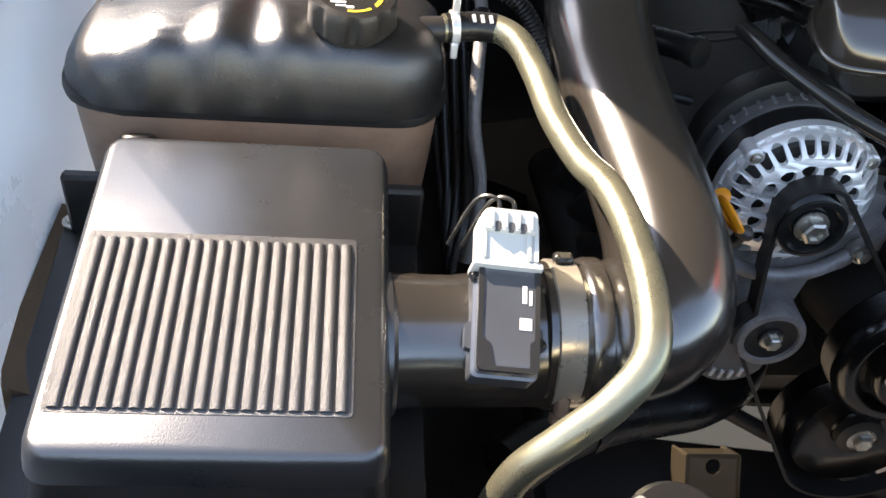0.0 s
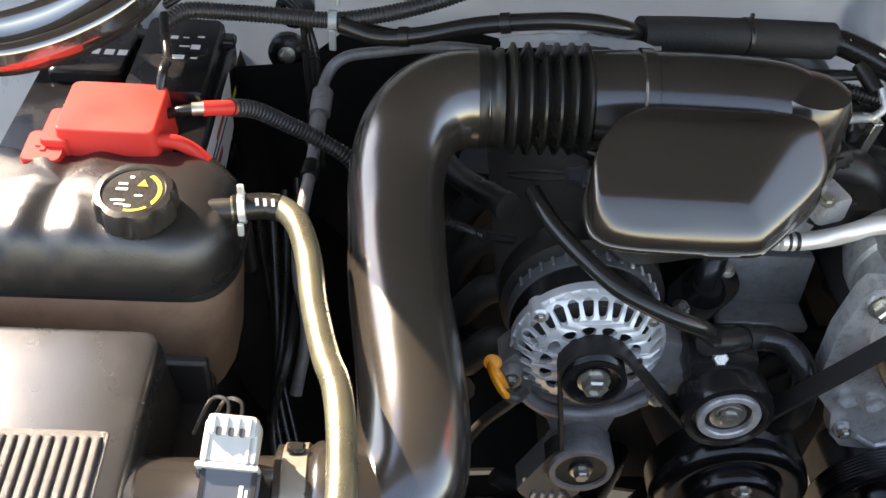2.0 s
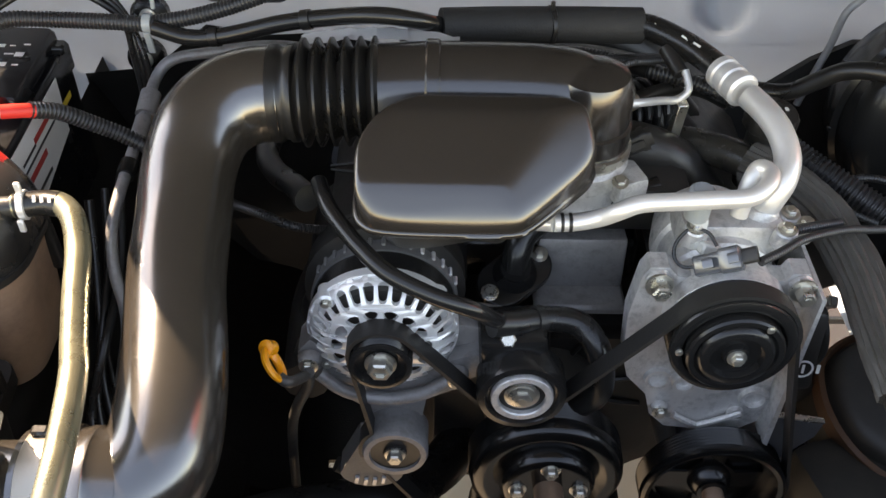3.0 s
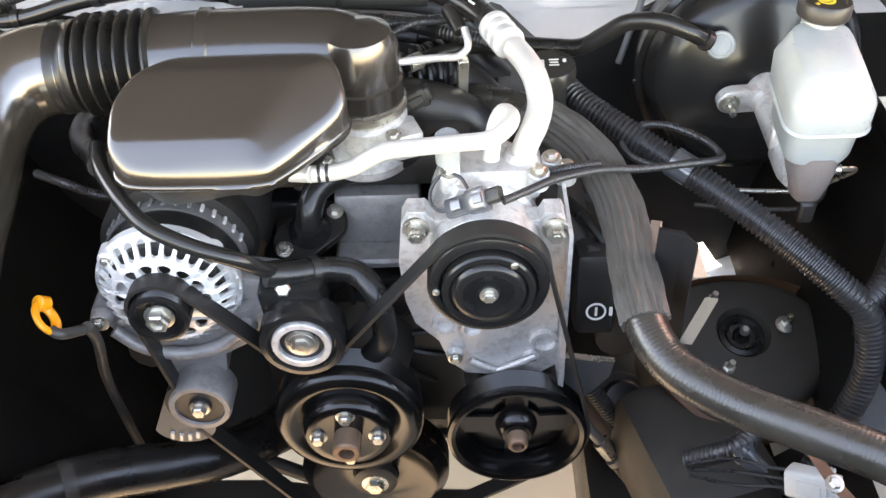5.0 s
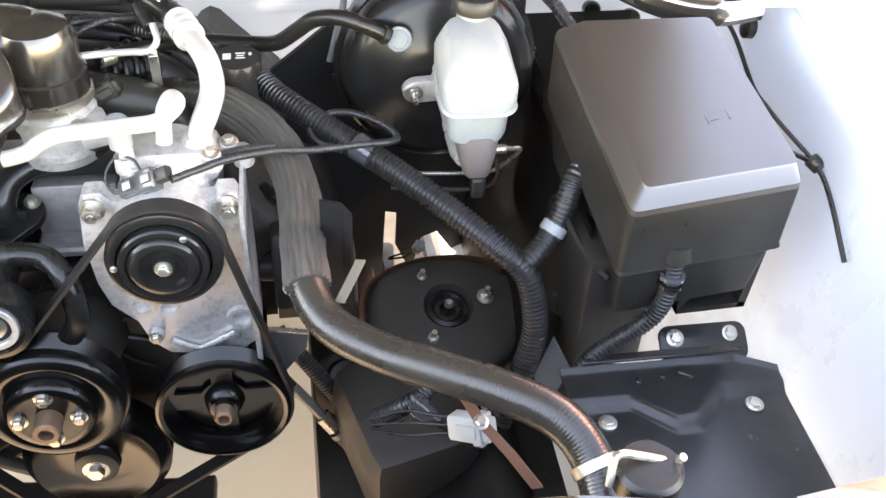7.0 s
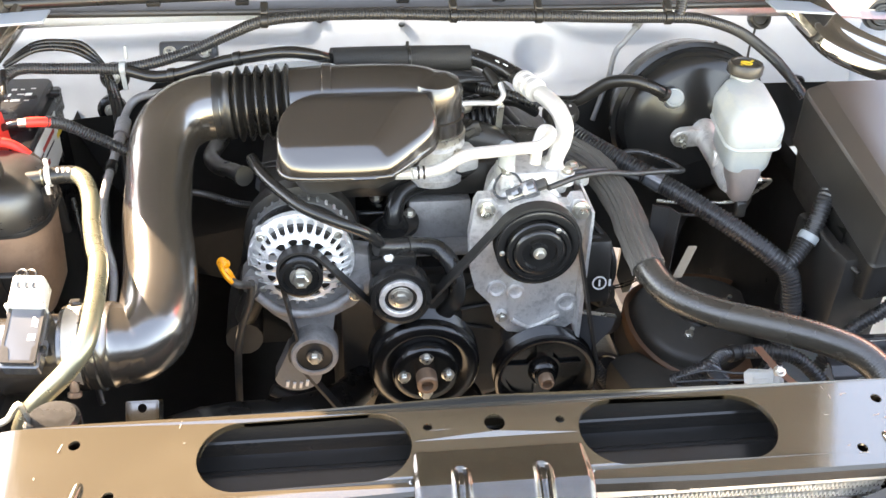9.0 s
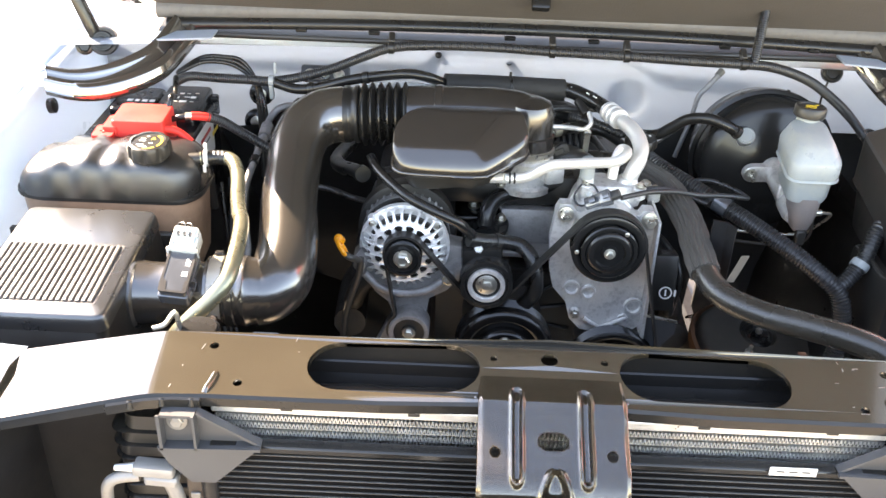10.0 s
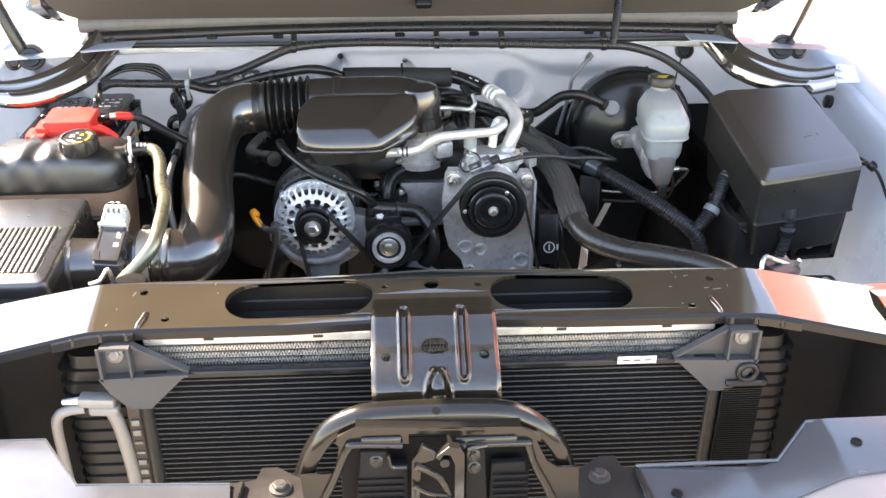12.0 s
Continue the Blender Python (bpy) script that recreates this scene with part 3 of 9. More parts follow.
def build_maf():
    d = thing("air_meter_pipe", (-0.5, 0.245, 0.96), "black plastic air meter pipe with a grey electronic sensor", "intake pipe")
    ax = V((1, 0.03, 0.01)).normalized()
    o = V((-0.606, 0.252, 1.007))
    bm = B()
    lathe(bm, o, ax, [(0.051, -0.012), (0.051, 0.0), (0.049, 0.016), (0.0465, 0.04), (0.046, 0.06), (0.0475, 0.072), (0.0475, 0.122), (0.049, 0.126), (0.049, 0.150)], 36)
    part("pipe", bm, duct_black, d)
    # sensor body, tilted to the front
    m = frm((-0.516, 0.223, 1.062), (0.05, -0.42, 0.90), (1, -0.06, 0))
    bm = B()
    loft(bm, [[m @ V((x, y, h)) for x, y in rrect(0.040 + e, 0.072 + e, 0.004, 3)] for h, e in ((-0.022, 0.004), (-0.004, 0.004), (-0.003, 0.0), (0.006, 0.0), (0.0075, -0.003))])
    body = part("sensor", bm, slate_plastic, d, "slate grey plastic sensor body")
    bm = B()
    loft(bm, [[m @ V((x, y, h)) for x, y in rrect(0.052, 0.018, 0.003, 3, 0, -0.010)] for h in (-0.014, -0.006)])
    part("flange", bm, slate_plastic, body)
    for px, py in ((-0.021, 0.030), (0.023, -0.014)):
        hexbolt(body, m @ V((px, py, -0.003)), m.to_3x3() @ V((0, 0, 1)), 0.0032, material=black_paint)
    # black potting edge round the cover and a stepped lower end
    bm = B()
    prism(bm, rrect(0.0405, 0.0725, 0.004, 3), [[(-0.017, 0.033), (0.017, 0.033), (0.017, -0.014), (0.014, -0.017), (0.014, -0.033), (-0.009, -0.033), (-0.012, -0.018), (-0.017, -0.015)]], 0.0060, 0.0084, m)
    part("potting_edge", bm, black_plastic, body)
    for px, py, w, h in ((0.010, 0.016, 0.003, 0.012), (0.014, 0.014, 0.002, 0.010), (0.011, -0.004, 0.008, 0.008)):
        bm = B()
        box(bm, (0, 0, 0), (w, h, 0.0004))
        bmesh.ops.transform(bm, matrix=m @ Matrix.Translation((px, py, 0.0078)), verts=bm.verts)
        part("print_bar", bm, white_ink, body)
    # connector plug
    mp = frm(m @ V((-0.002, 0.052, 0.002)), m.to_3x3() @ V((0, 0, 1)), m.to_3x3() @ V((1, 0, 0)))
    bm = B()
    loft(bm, [[mp @ V((x, y, h)) for x, y in rrect(0.041 + e, 0.033 + e, 0.004, 3)] for h, e in ((-0.012, -0.002), (-0.010, 0), (0.008, 0), (0.011, -0.004))])
    plug = part("connector", bm, pale_plastic, d, "pale grey plug")
    bm = B()
    loft(bm, [[mp @ V((x, y, h)) for x, y in rrect(w, 0.015, 0.003, 3, 0, 0.011)] for w, h in ((0.036, 0.006), (0.038, 0.009), (0.036, 0.0155), (0.034, 0.017))])
    cap = part("latch_block", bm, pale_plastic, plug)
    for px in (-0.009, 0.0, 0.008):
        bm = B()
        loft(bm, [[mp @ V((x, y, h)) for x, y in rrect(0.004, 0.006, 0.001, 2, px, 0.006)] for h in (0.014, 0.0175)])
        part("slot", bm, grey_plastic, cap)
    for px in (-0.0135, -0.0045, 0.004, 0.0125):
        bm = B()
        loft(bm, [[mp @ V((x, y, h)) for x, y in rrect(0.0022, 0.013, 0.0008, 2, px, 0.011)] for h in (0.016, 0.019)])
        part("ridge", bm, pale_plastic, cap)
    bm = B()
    loft(bm, [[mp @ V((x, y, h)) for x, y in rrect(w, 0.004, 0.0015, 3, 0, yy)] for w, yy, h in ((0.046, -0.0175, -0.012), (0.047, -0.018, -0.009), (0.047, -0.018, 0.009), (0.045, -0.0175, 0.0115))])
    part("skirt", bm, pale_plastic, plug)
    for px in (-0.017, 0.013, 0.018):
        bm = B()
        loft(bm, [[mp @ V((x, y, h)) for x, y in rrect(0.0026, 0.026, 0.001, 2, px, -0.002)] for h in (0.008, 0.0125)])
        part("ridge", bm, pale_plastic, plug)
    for k in range(2):
        bm = B()
        q = mp @ V((-0.006 + 0.010 * k, 0.014, 0.0))
        tube(bm, [q, q + V((0, 0.012, 0.012)), q + V((-0.014, 0.018, 0.006)), q + V((-0.030, 0.012, -0.03))], 0.0016, 6, 5)
        part("wire", bm, rubber, plug)


build_maf()


def build_duct():
    d = thing("intake_duct", (-0.35, 0.45, 0.95), "satin black plastic intake duct with a wide elbow and rubber bellows", "intake duct")
    ax = V((1, 0.03, 0.01)).normalized()
    o = V((-0.480, 0.259, 1.012))
    bm = B()
    lathe(bm, o, ax, [(0.047, -0.006), (0.0515, -0.004), (0.0515, 0.024), (0.0535, 0.026), (0.0545, 0.029), (0.0545, 0.038), (0.052, 0.040), (0.052, 0.045), (0.0535, 0.047), (0.0535, 0.054), (0.0515, 0.056), (0.050, 0.064), (0.046, 0.078)], 40)
    part("cuff", bm, duct_black, d)
    bm = B()
    lathe(bm, o, ax, [(0.0517, 0.001), (0.0532, 0.002), (0.0526, 0.011), (0.0532, 0.020), (0.0517, 0.021)], 44)
    clamp = part("clamp", bm, clamp_steel, d, "steel hose clamp toned dark for shade")
    bm = B()
    q = o + ax * 0.011 + V((0, -0.052, -0.020))
    lathe(bm, q, (0, -0.5, -0.86), [(0.0055, -0.014), (0.0055, 0.004), (0.0085, 0.005), (0.0085, 0.010), (0.006, 0.012), (0.001, 0.012)], 16)
    part("screw", bm, rusty, clamp, "copper-coloured worm screw")
    bm = B()
    box(bm, o + ax * 0.010 + V((0, 0.024, 0.050)), (0.014, 0.010, 0.008), None, 0.002)
    part("tab", bm, rubber, clamp)
    # main pipe: short run, bend, long rise to the rear, elbow
    pts = [(-0.420, 0.262, 1.008), (-0.398, 0.268, 1.012), (-0.382, 0.288, 1.022), (-0.379, 0.333, 1.038), (-0.385, 0.389, 1.051), (-0.395, 0.452, 1.064), (-0.400, 0.523, 1.078), (-0.402, 0.578, 1.098), (-0.392, 0.618, 1.119), (-0.371, 0.643, 1.131), (-0.345, 0.655, 1.136), (-0.318, 0.658, 1.137)]
    path = smooth_path(pts, 8)
    n = len(path)

    def rad(i):
        u = i / n
        return 0.0500 - 0.004 * math.sin(math.pi * min(1.0, u * 1.1)) ** 2
    bm = B()
    sweep(bm, path, rad, 32, 1.0)
    part("pipe", bm, duct_black, d)
    bm = B()
    ax2 = V((1, 0.0, 0.05)).normalized()
    o2 = V((-0.325, 0.658, 1.137))
    prof = [(0.044, 0.0), (0.051, 0.001), (0.051, 0.010), (0.048, 0.012), (0.048, 0.018), (0.051, 0.020), (0.051, 0.026)]
    h = 0.028
    for k in range(6):
        prof += [(0.045, h), (0.047, h + 0.002), (0.0565, h + 0.0065), (0.0565, h + 0.009), (0.047, h + 0.0135)]
        h += 0.0147
    prof += [(0.049, h), (0.049, h + 0.02)]
    lathe(bm, o2, ax2, prof, 36)
    part("bellows", bm, rubber, d, "black rubber bellows with six folds", angle=60)


build_duct()


def build_resonator():
    r = thing("air_resonator", (-0.1, 0.55, 1.06), "satin black plastic intake resonator with a front chamber", "resonator")
    bm = B()
    path = smooth_path([(-0.215, 0.658, 1.142), (-0.16, 0.658, 1.145), (-0.10, 0.656, 1.147), (-0.05, 0.654, 1.147), (-0.015, 0.652, 1.143), (0.005, 0.650, 1.130)], 6)
    n = len(path)
    sweep(bm, path, lambda i: 0.050 if i < n - 8 else 0.050 - 0.010 * ((i - n + 8) / 8) ** 2, 30)
    lathe(bm, (0.004, 0.640, 1.095), (0, 0.0, 1), [(0.046, 0.0), (0.046, 0.030), (0.043, 0.032), (0.043, 0.070), (0.036, 0.086), (0.018, 0.094)], 32)
    part("tube", bm, reso_black, r)
    bm = B()
    lathe(bm, (-0.158, 0.658, 1.1450), (1, 0, 0), [(0.050, -0.008), (0.0525, -0.006), (0.0525, 0.0), (0.0525, 0.006), (0.050, 0.008)], 32)
    part("band", bm, reso_black, r)
    # front chamber: a chamfered outline under a sloping top plane, its edges rounded over
    bm = B()
    plan = [(-0.208, 0.466), (-0.088, 0.466), (-0.070, 0.470), (-0.010, 0.526), (0.000, 0.546), (-0.010, 0.572), (-0.032, 0.594), (-0.168, 0.594), (-0.190, 0.580), (-0.222, 0.540), (-0.229, 0.520), (-0.228, 0.482)]
    ring = []
    k = len(plan)
    for i in range(k):
        a, b, d2 = V((*plan[i - 1], 0)), V((*plan[i], 0)), V((*plan[(i + 1) % k], 0))
        p, q = b.lerp(a, 0.36), b.lerp(d2, 0.36)
        for t in (0, 0.25, 0.5, 0.75, 1.0):
            ring.append(p.lerp(b, t).lerp(b.lerp(q, t), t))
    ring = [w.lerp(ring[(i + 1) % len(ring)], f) for i, w in enumerate(ring) for f in (0.0, 0.5)]
    mid = V((-0.115, 0.524, 0))

    def layer(grow, z, slope):
        return [V((w.x, w.y, 0)) + (w - mid).normalized() * grow + V((0, 0, z + slope * (min(w.y, 0.556) - 0.466))) for w in ring]
    def top_z(x, y):
        """Top of the chamber: crowned plane, steep front slope and a cut corner, blended."""
        bend = 0.004 * math.log1p(math.exp((0.556 - y) / 0.004))
        g = max(0.0, (y - 0.580) / 0.02)
        crown = 1.193 - 0.50 * bend - 0.12 * max(0.0, y - 0.556) - 0.008 * g * g
        front = 1.133 + 1.35 * (y - 0.468)
        along, inward = 0.68 * (x + 0.070) + 0.735 * (y - 0.470), -0.735 * (x + 0.070) + 0.68 * (y - 0.470)
        corner = 1.132 + 0.29 * along + 0.95 * inward
        k = 0.0022
        low = min(crown, front, corner)
        return low - k * math.log(sum(math.exp((low - z) / k) for z in (crown, front, corner)))
    loops = [layer(-0.034, 1.106, 0.10), layer(-0.008, 1.110, 0.10), layer(0.0015, 1.113, 0.12), layer(0.003, 1.116, 0.15), layer(0.0015, 1.119, 0.18), layer(0.0, 1.1195, 0.19), layer(0.0, 1.1205, 0.22), layer(-0.0012, 1.1300, 0.5), layer(-0.0034, 1.1325, 0.5), layer(-0.0065, 1.1335, 0.5), layer(-0.010, 1.1335, 0.5)]
    for drop, lp in zip((0.0075, 0.0040, 0.0015, 0.0003, 0.0), loops[-5:]):
        for q in lp:
            q.z = top_z(q.x, q.y) - drop
    inner = [q.copy() for q in loops[-1]]
    hub = sum(inner, V()) / len(inner)
    for k in range(1, 36):
        loops.append([hub.lerp(q, 1 - k / 36) for q in inner])
    for lp in loops[-35:]:
        for q in lp:
            q.z = top_z(q.x, q.y)
    loft(bm, loops)
    part("chamber", bm, reso_black, r, angle=50)
    bm = B()
    loft(bm, [layer(g, z, 0.1) for g, z in ((-0.050, 1.078), (-0.030, 1.082), (-0.022, 1.095), (-0.020, 1.110))])
    part("underside", bm, black_plastic, r)
    # throttle body
    t = thing("throttle_assembly", (0.004, 0.64, 1.0), "bright cast aluminium throttle body below the resonator", "throttle body")
    bm = B()
    lathe(bm, (0.004, 0.638, 1.02), (0, 0, 1), [(0.050, 0), (0.052, 0.012), (0.044, 0.016), (0.044, 0.038), (0.048, 0.042), (0.048, 0.060), (0.044, 0.064), (0.044, 0.076)], 32)
    part("body", bm, cast_alu, t)
    bm = B()
    box(bm, (0.048, 0.612, 1.062), (0.036, 0.040, 0.034), turn(0, 0, 20), 0.006, 2)
    part("motor", bm, cast_alu, t)
    bm = B()
    lathe(bm, (0.004, 0.638, 1.090), (0, 0, 1), [(0.046, 0), (0.0485, 0.001), (0.0485, 0.010), (0.046, 0.011)], 32)
    part("clamp", bm, steel, t)
    hexbolt(t, (0.038, 0.592, 1.080), (0, -0.3, 1), 0.006)
    hexbolt(t, (-0.040, 0.606, 1.036), (0, -0.3, 1), 0.006)


build_resonator()


def build_tank():
    t = thing("coolant_tank", (-0.69, 0.49, 0.9), "coolant tank with black ribbed top and brown stained lower half", "coolant tank")
    cx, cy, w, d = -0.6965, 0.509, 0.302, 0.150

    def outline(s, z, lobes=0.0):
        pts = []
        base = rrect(w * s, d * (s if s > 0.8 else s * 0.95), min(w, d) * 0.36 * s, 9, cx, cy)
        for x, y in base:
            wave = math.cos((x + 0.845) / 0.302 * 2 * math.pi * 4.2)
            front = 1 if y < cy else 0.4
            yy = y - 0.004 * wave * front * (1 if lobes else 0.5)
            pts.append(V((x, yy, z + lobes * wave)))
        return pts
    bm = B()
    loft(bm, [outline(0.72, 0.90), outline(0.86, 0.905), outline(0.93, 0.93), outline(0.97, 1.0), outline(0.995, 1.055), outline(0.995, 1.062)])
    part("lower_half", bm, tan_plastic, t, "brown stained translucent lower half")
    bm = B()
    loft(bm, [outline(1.03, 1.058, 0.001), outline(1.035, 1.062, 0.001), outline(1.03, 1.066, 0.001)])
    part("seam", bm, black_plastic, t)
    # ribbed top shell as a height field over the outline
    bm = B()
    rings = []
    shape = ((1.02, 0.0), (1.018, 0.018), (1.0, 0.036), (0.965, 0.050), (0.91, 0.060), (0.83, 0.067), (0.72, 0.071), (0.55, 0.074), (0.35, 0.076), (0.15, 0.077), (0.02, 0.077))
    flat_base = rrect(w, d, d * 0.36, 12, 0, 0)
    base = []
    for a, b in zip(flat_base, flat_base[1:] + flat_base[:1]):
        k = max(1, int(math.hypot(b[0] - a[0], b[1] - a[1]) / 0.006))
        base += [(a[0] + (b[0] - a[0]) * q / k, a[1] + (b[1] - a[1]) * q / k) for q in range(k)]
    for s, hgt in shape:
        row = []
        for x, y in base:
            px, py = x * s, y * s
            u = (px + w / 2) / w
            win = 1 / (1 + math.exp((u - 0.66) * 26))
            wave = math.cos((u - 0.085) / 0.165 * 2 * math.pi) * win
            front = -py / (d / 2)
            row.append(V((cx + px, cy + py - 0.0022 * wave * max(0, front) ** 2 * (1 if hgt > 0.005 else 0.2), 1.064 + hgt * (0.90 - 0.36 * (max(0, 0.42 - u) / 0.42) ** 1.3 - 0.10 * max(0, -front)) + 0.0038 * wave * min(1, hgt / 0.05))))
        rings.append(row)
    loft(bm, rings)
    part("top_shell", bm, tank_black, t, "glossy black ribbed top", angle=60)
    # neck and cap
    c = V((-0.622, 0.474, 1.128))
    ax = V((0.0, -0.10, 1)).normalized()
    bm = B()
    lathe(bm, c, ax, [(0.030, -0.02), (0.030, 0.008)], 24)
    part("neck", bm, black_plastic, t)
    bm = B()
    m = frm(c, ax)
    loops = []
    for z, rr, amp in ((0.004, 0.033, 0.0), (0.006, 0.0355, 0.10), (0.022, 0.0350, 0.10), (0.027, 0.0325, 0.06), (0.028, 0.027, 0.0), (0.026, 0.026, 0.0), (0.026, 0.001, 0.0)):
        loops.append([m @ V(((rr * (1 - amp * (0.5 + 0.5 * math.cos(8 * a)) ** 3)) * math.cos(a), (rr * (1 - amp * (0.5 + 0.5 * math.cos(8 * a)) ** 3)) * math.sin(a), z)) for a in [2 * math.pi * k / 96 for k in range(96)]])
    loft(bm, loops)
    cap = part("cap", bm, black_plastic, t, "black grip cap with yellow and white warning print")

    def ink(poly, mat):
        b2 = B()
        prism(b2, poly, [], 0.0262, 0.0266, m)
        part("print_mark", b2, mat, cap)
    arc = [(0.0235 * math.cos(radians(a)), 0.0235 * math.sin(radians(a))) for a in range(-40, 61, 8)] + [(0.020 * math.cos(radians(a)), 0.020 * math.sin(radians(a))) for a in range(60, -41, -8)]
    ink(arc, yellow_ink)
    arc = [(0.0235 * math.cos(radians(a)), 0.0235 * math.sin(radians(a))) for a in range(-100, -50, 8)] + [(0.021 * math.cos(radians(a)), 0.021 * math.sin(radians(a))) for a in range(-52, -101, -8)]
    ink(arc, yellow_ink)
    ink([(0.002, 0.006), (0.011, 0.006), (0.0065, 0.014)], yellow_ink)
    ink(rrect(0.008, 0.0026, 0.0008, 2, -0.010, 0.008), white_ink)
    ink(rrect(0.010, 0.0030, 0.0008, 2, -0.010, 0.002), white_ink)
    ink(rrect(0.012, 0.0022, 0.001, 2, -0.011, -0.011), white_ink)
    ink(rrect(0.008, 0.0018, 0.0008, 2, -0.009, -0.0155), white_ink)
    ink(rrect(0.007, 0.0022, 0.001, 2, 0.005, -0.005), white_ink)
    ink(rrect(0.004, 0.003, 0.001, 2, -0.004, 0.016), white_ink)
    ink(rrect(0.006, 0.003, 0.001, 2, -0.002, -0.017), white_ink)
    # outlet
    bm = B()
    cyl(bm, (-0.57, 0.498, 1.112), (-0.535, 0.501, 1.114), 0.0105, None, 16)
    part("outlet", bm, black_plastic, t)
    bm = B()
    cyl(bm, (-0.783, 0.405, 1.03), (-0.783, 0.418, 1.052), 0.016, 0.014, 14, 0.002)
    part("foot", bm, black_plastic, t)
    hexbolt(t, (-0.783, 0.403, 1.045), (0, -0.6, 0.8), 0.007)
    bm = B()
    box(bm, (-0.70, 0.395, 1.0), (0.28, 0.012, 0.06), None, 0.003)
    part("bracket", bm, black_plastic, t)


build_tank()


def build_tank_hose():
    h = thing("tank_hose", (-0.44, 0.3, 1.08), "olive silver rubber hose from the coolant tank", "hose")
    pts = [(-0.548, 0.500, 1.114), (-0.522, 0.504, 1.115), (-0.504, 0.501, 1.116), (-0.487, 0.482, 1.115), (-0.475, 0.448, 1.107), (-0.466, 0.401, 1.099), (-0.453, 0.350, 1.098), (-0.441, 0.312, 1.104), (-0.434, 0.268, 1.104), (-0.431, 0.215, 1.097), (-0.435, 0.178, 1.083), (-0.455, 0.160, 1.060), (-0.484, 0.150, 1.034), (-0.509, 0.146, 1.003), (-0.524, 0.140, 0.960)]
    bm = B()
    sweep(bm, even(smooth_path(pts, 10), 0.0016), lambda i: 0.0114 + 0.00022 * (i % 2), 20)
    part("jacket", bm, pale_hose, h)
    bm = B()
    sweep(bm, smooth_path([(-0.546, 0.500, 1.1142), (-0.522, 0.504, 1.115), (-0.504, 0.501, 1.116)], 6), 0.0122, 16)
    part("sleeve", bm, rubber, h)
    for x, z in ((-0.524, 1.131), (-0.517, 1.131), (-0.510, 1.131)):
        bm = B()
        box(bm, (x, 0.495, z - 0.0035), (0.003, 0.007, 0.0006), turn(35, 0, 12))
        part("print_bar", bm, white_ink, h)
    bm = B()
    lathe(bm, (-0.542, 0.5008, 1.1144), (1, 0.10, 0.04), [(0.0135, 0.0), (0.0145, 0.0005), (0.0145, 0.0065), (0.0135, 0.007)], 20)
    clamp = part("clamp", bm, tube_alu, h, "pale spring clamp")
    for dy, dz in ((0.0, 0.02), (-0.016, -0.012)):
        bm = B()
        box(bm, (-0.5385, 0.5010 + dy, 1.1145 + dz), (0.006, 0.004, 0.014), None, 0.001)
        part("tab", bm, tube_alu, clamp)


build_tank_hose()


def build_battery():
    b = thing("battery", (-0.69, 0.70, 0.90), "black car battery with a white side label", "battery")
    bm = B()
    loft(bm, [[V((x, y, z)) for x, y in rrect(w, d, 0.008, 3, -0.692, 0.695)] for w, d, z in ((0.19, 0.255, 0.90), (0.19, 0.255, 1.06), (0.196, 0.262, 1.063), (0.196, 0.262, 1.092), (0.190, 0.256, 1.096))])
    part("case", bm, battery_black, b)
    bm = B()
    loft(bm, [[V((x, y, z)) for x, y in rrect(w, d, 0.008, 3, -0.645, 0.745)] for w, d, z in ((0.085, 0.150, 1.095), (0.083, 0.148, 1.112), (0.078, 0.143, 1.116))])
    part("vent_cover", bm, battery_black, b)
    bm = B()
    loft(bm, [[V((x, y, z)) for x, y in rrect(w, d, 0.008, 3, -0.735, 0.765)] for w, d, z in ((0.08, 0.11, 1.095), (0.078, 0.108, 1.106), (0.072, 0.102, 1.109))])
    part("vent_cover", bm, battery_black, b)
    bm = B()
    lx = -0.5925
    pts = [(0.545, 1.040), (0.575, 0.990), (0.750, 1.018), (0.755, 1.088), (0.56, 1.088)]
    prism(bm, pts, [], 0, 0.0008, Matrix(((0, 0, 1, lx), (1, 0, 0, 0), (0, 1, 0, 0), (0, 0, 0, 1))))
    label = part("label", bm, white_ink, b, "white label with red and brown print")
    for y0, y1, z0, z1, mat in ((0.62, 0.68, 1.036, 1.044, red_ink), (0.62, 0.72, 1.052, 1.055, black_plastic), (0.66, 0.73, 1.064, 1.071, red_ink), (0.62, 0.66, 1.062, 1.065, black_plastic), (0.63, 0.68, 1.014, 1.018, black_plastic), (0.74, 0.78, 1.046, 1.054, yellow_ink)):
        bm = B()
        box(bm, (lx + 0.0012, (y0 + y1) / 2, (z0 + z1) / 2), (0.0006, y1 - y0, z1 - z0))
        part("print_bar", bm, mat, label)
    rnd = random.Random(4)
    for k in range(9):
        bm = B()
        x, y = -0.655 + 0.014 * (k % 3) + 0.004 * rnd.random(), 0.735 + 0.020 * (k // 3) + 0.004 * rnd.random()
        box(bm, (x, y, 1.1168), (0.004 + 0.011 * rnd.random() ** 2, 0.0015 + 0.009 * rnd.random() ** 2, 0.0006))
        part("print_bar", bm, white_ink, b)
    for k in range(4):
        bm = B()
        x, y = -0.745 + 0.014 * (k % 4), 0.75 + 0.018 * (k // 4)
        box(bm, (x, y, 1.1098), (0.008 * rnd.random() + 0.003, 0.010, 0.0006))
        part("print_bar", bm, white_ink, b)
    bm = B()
    box(bm, (-0.70, 0.80, 1.10), (0.22, 0.02, 0.012), None, 0.003)
    part("hold_down", bm, black_paint, b)
    return b


build_battery()


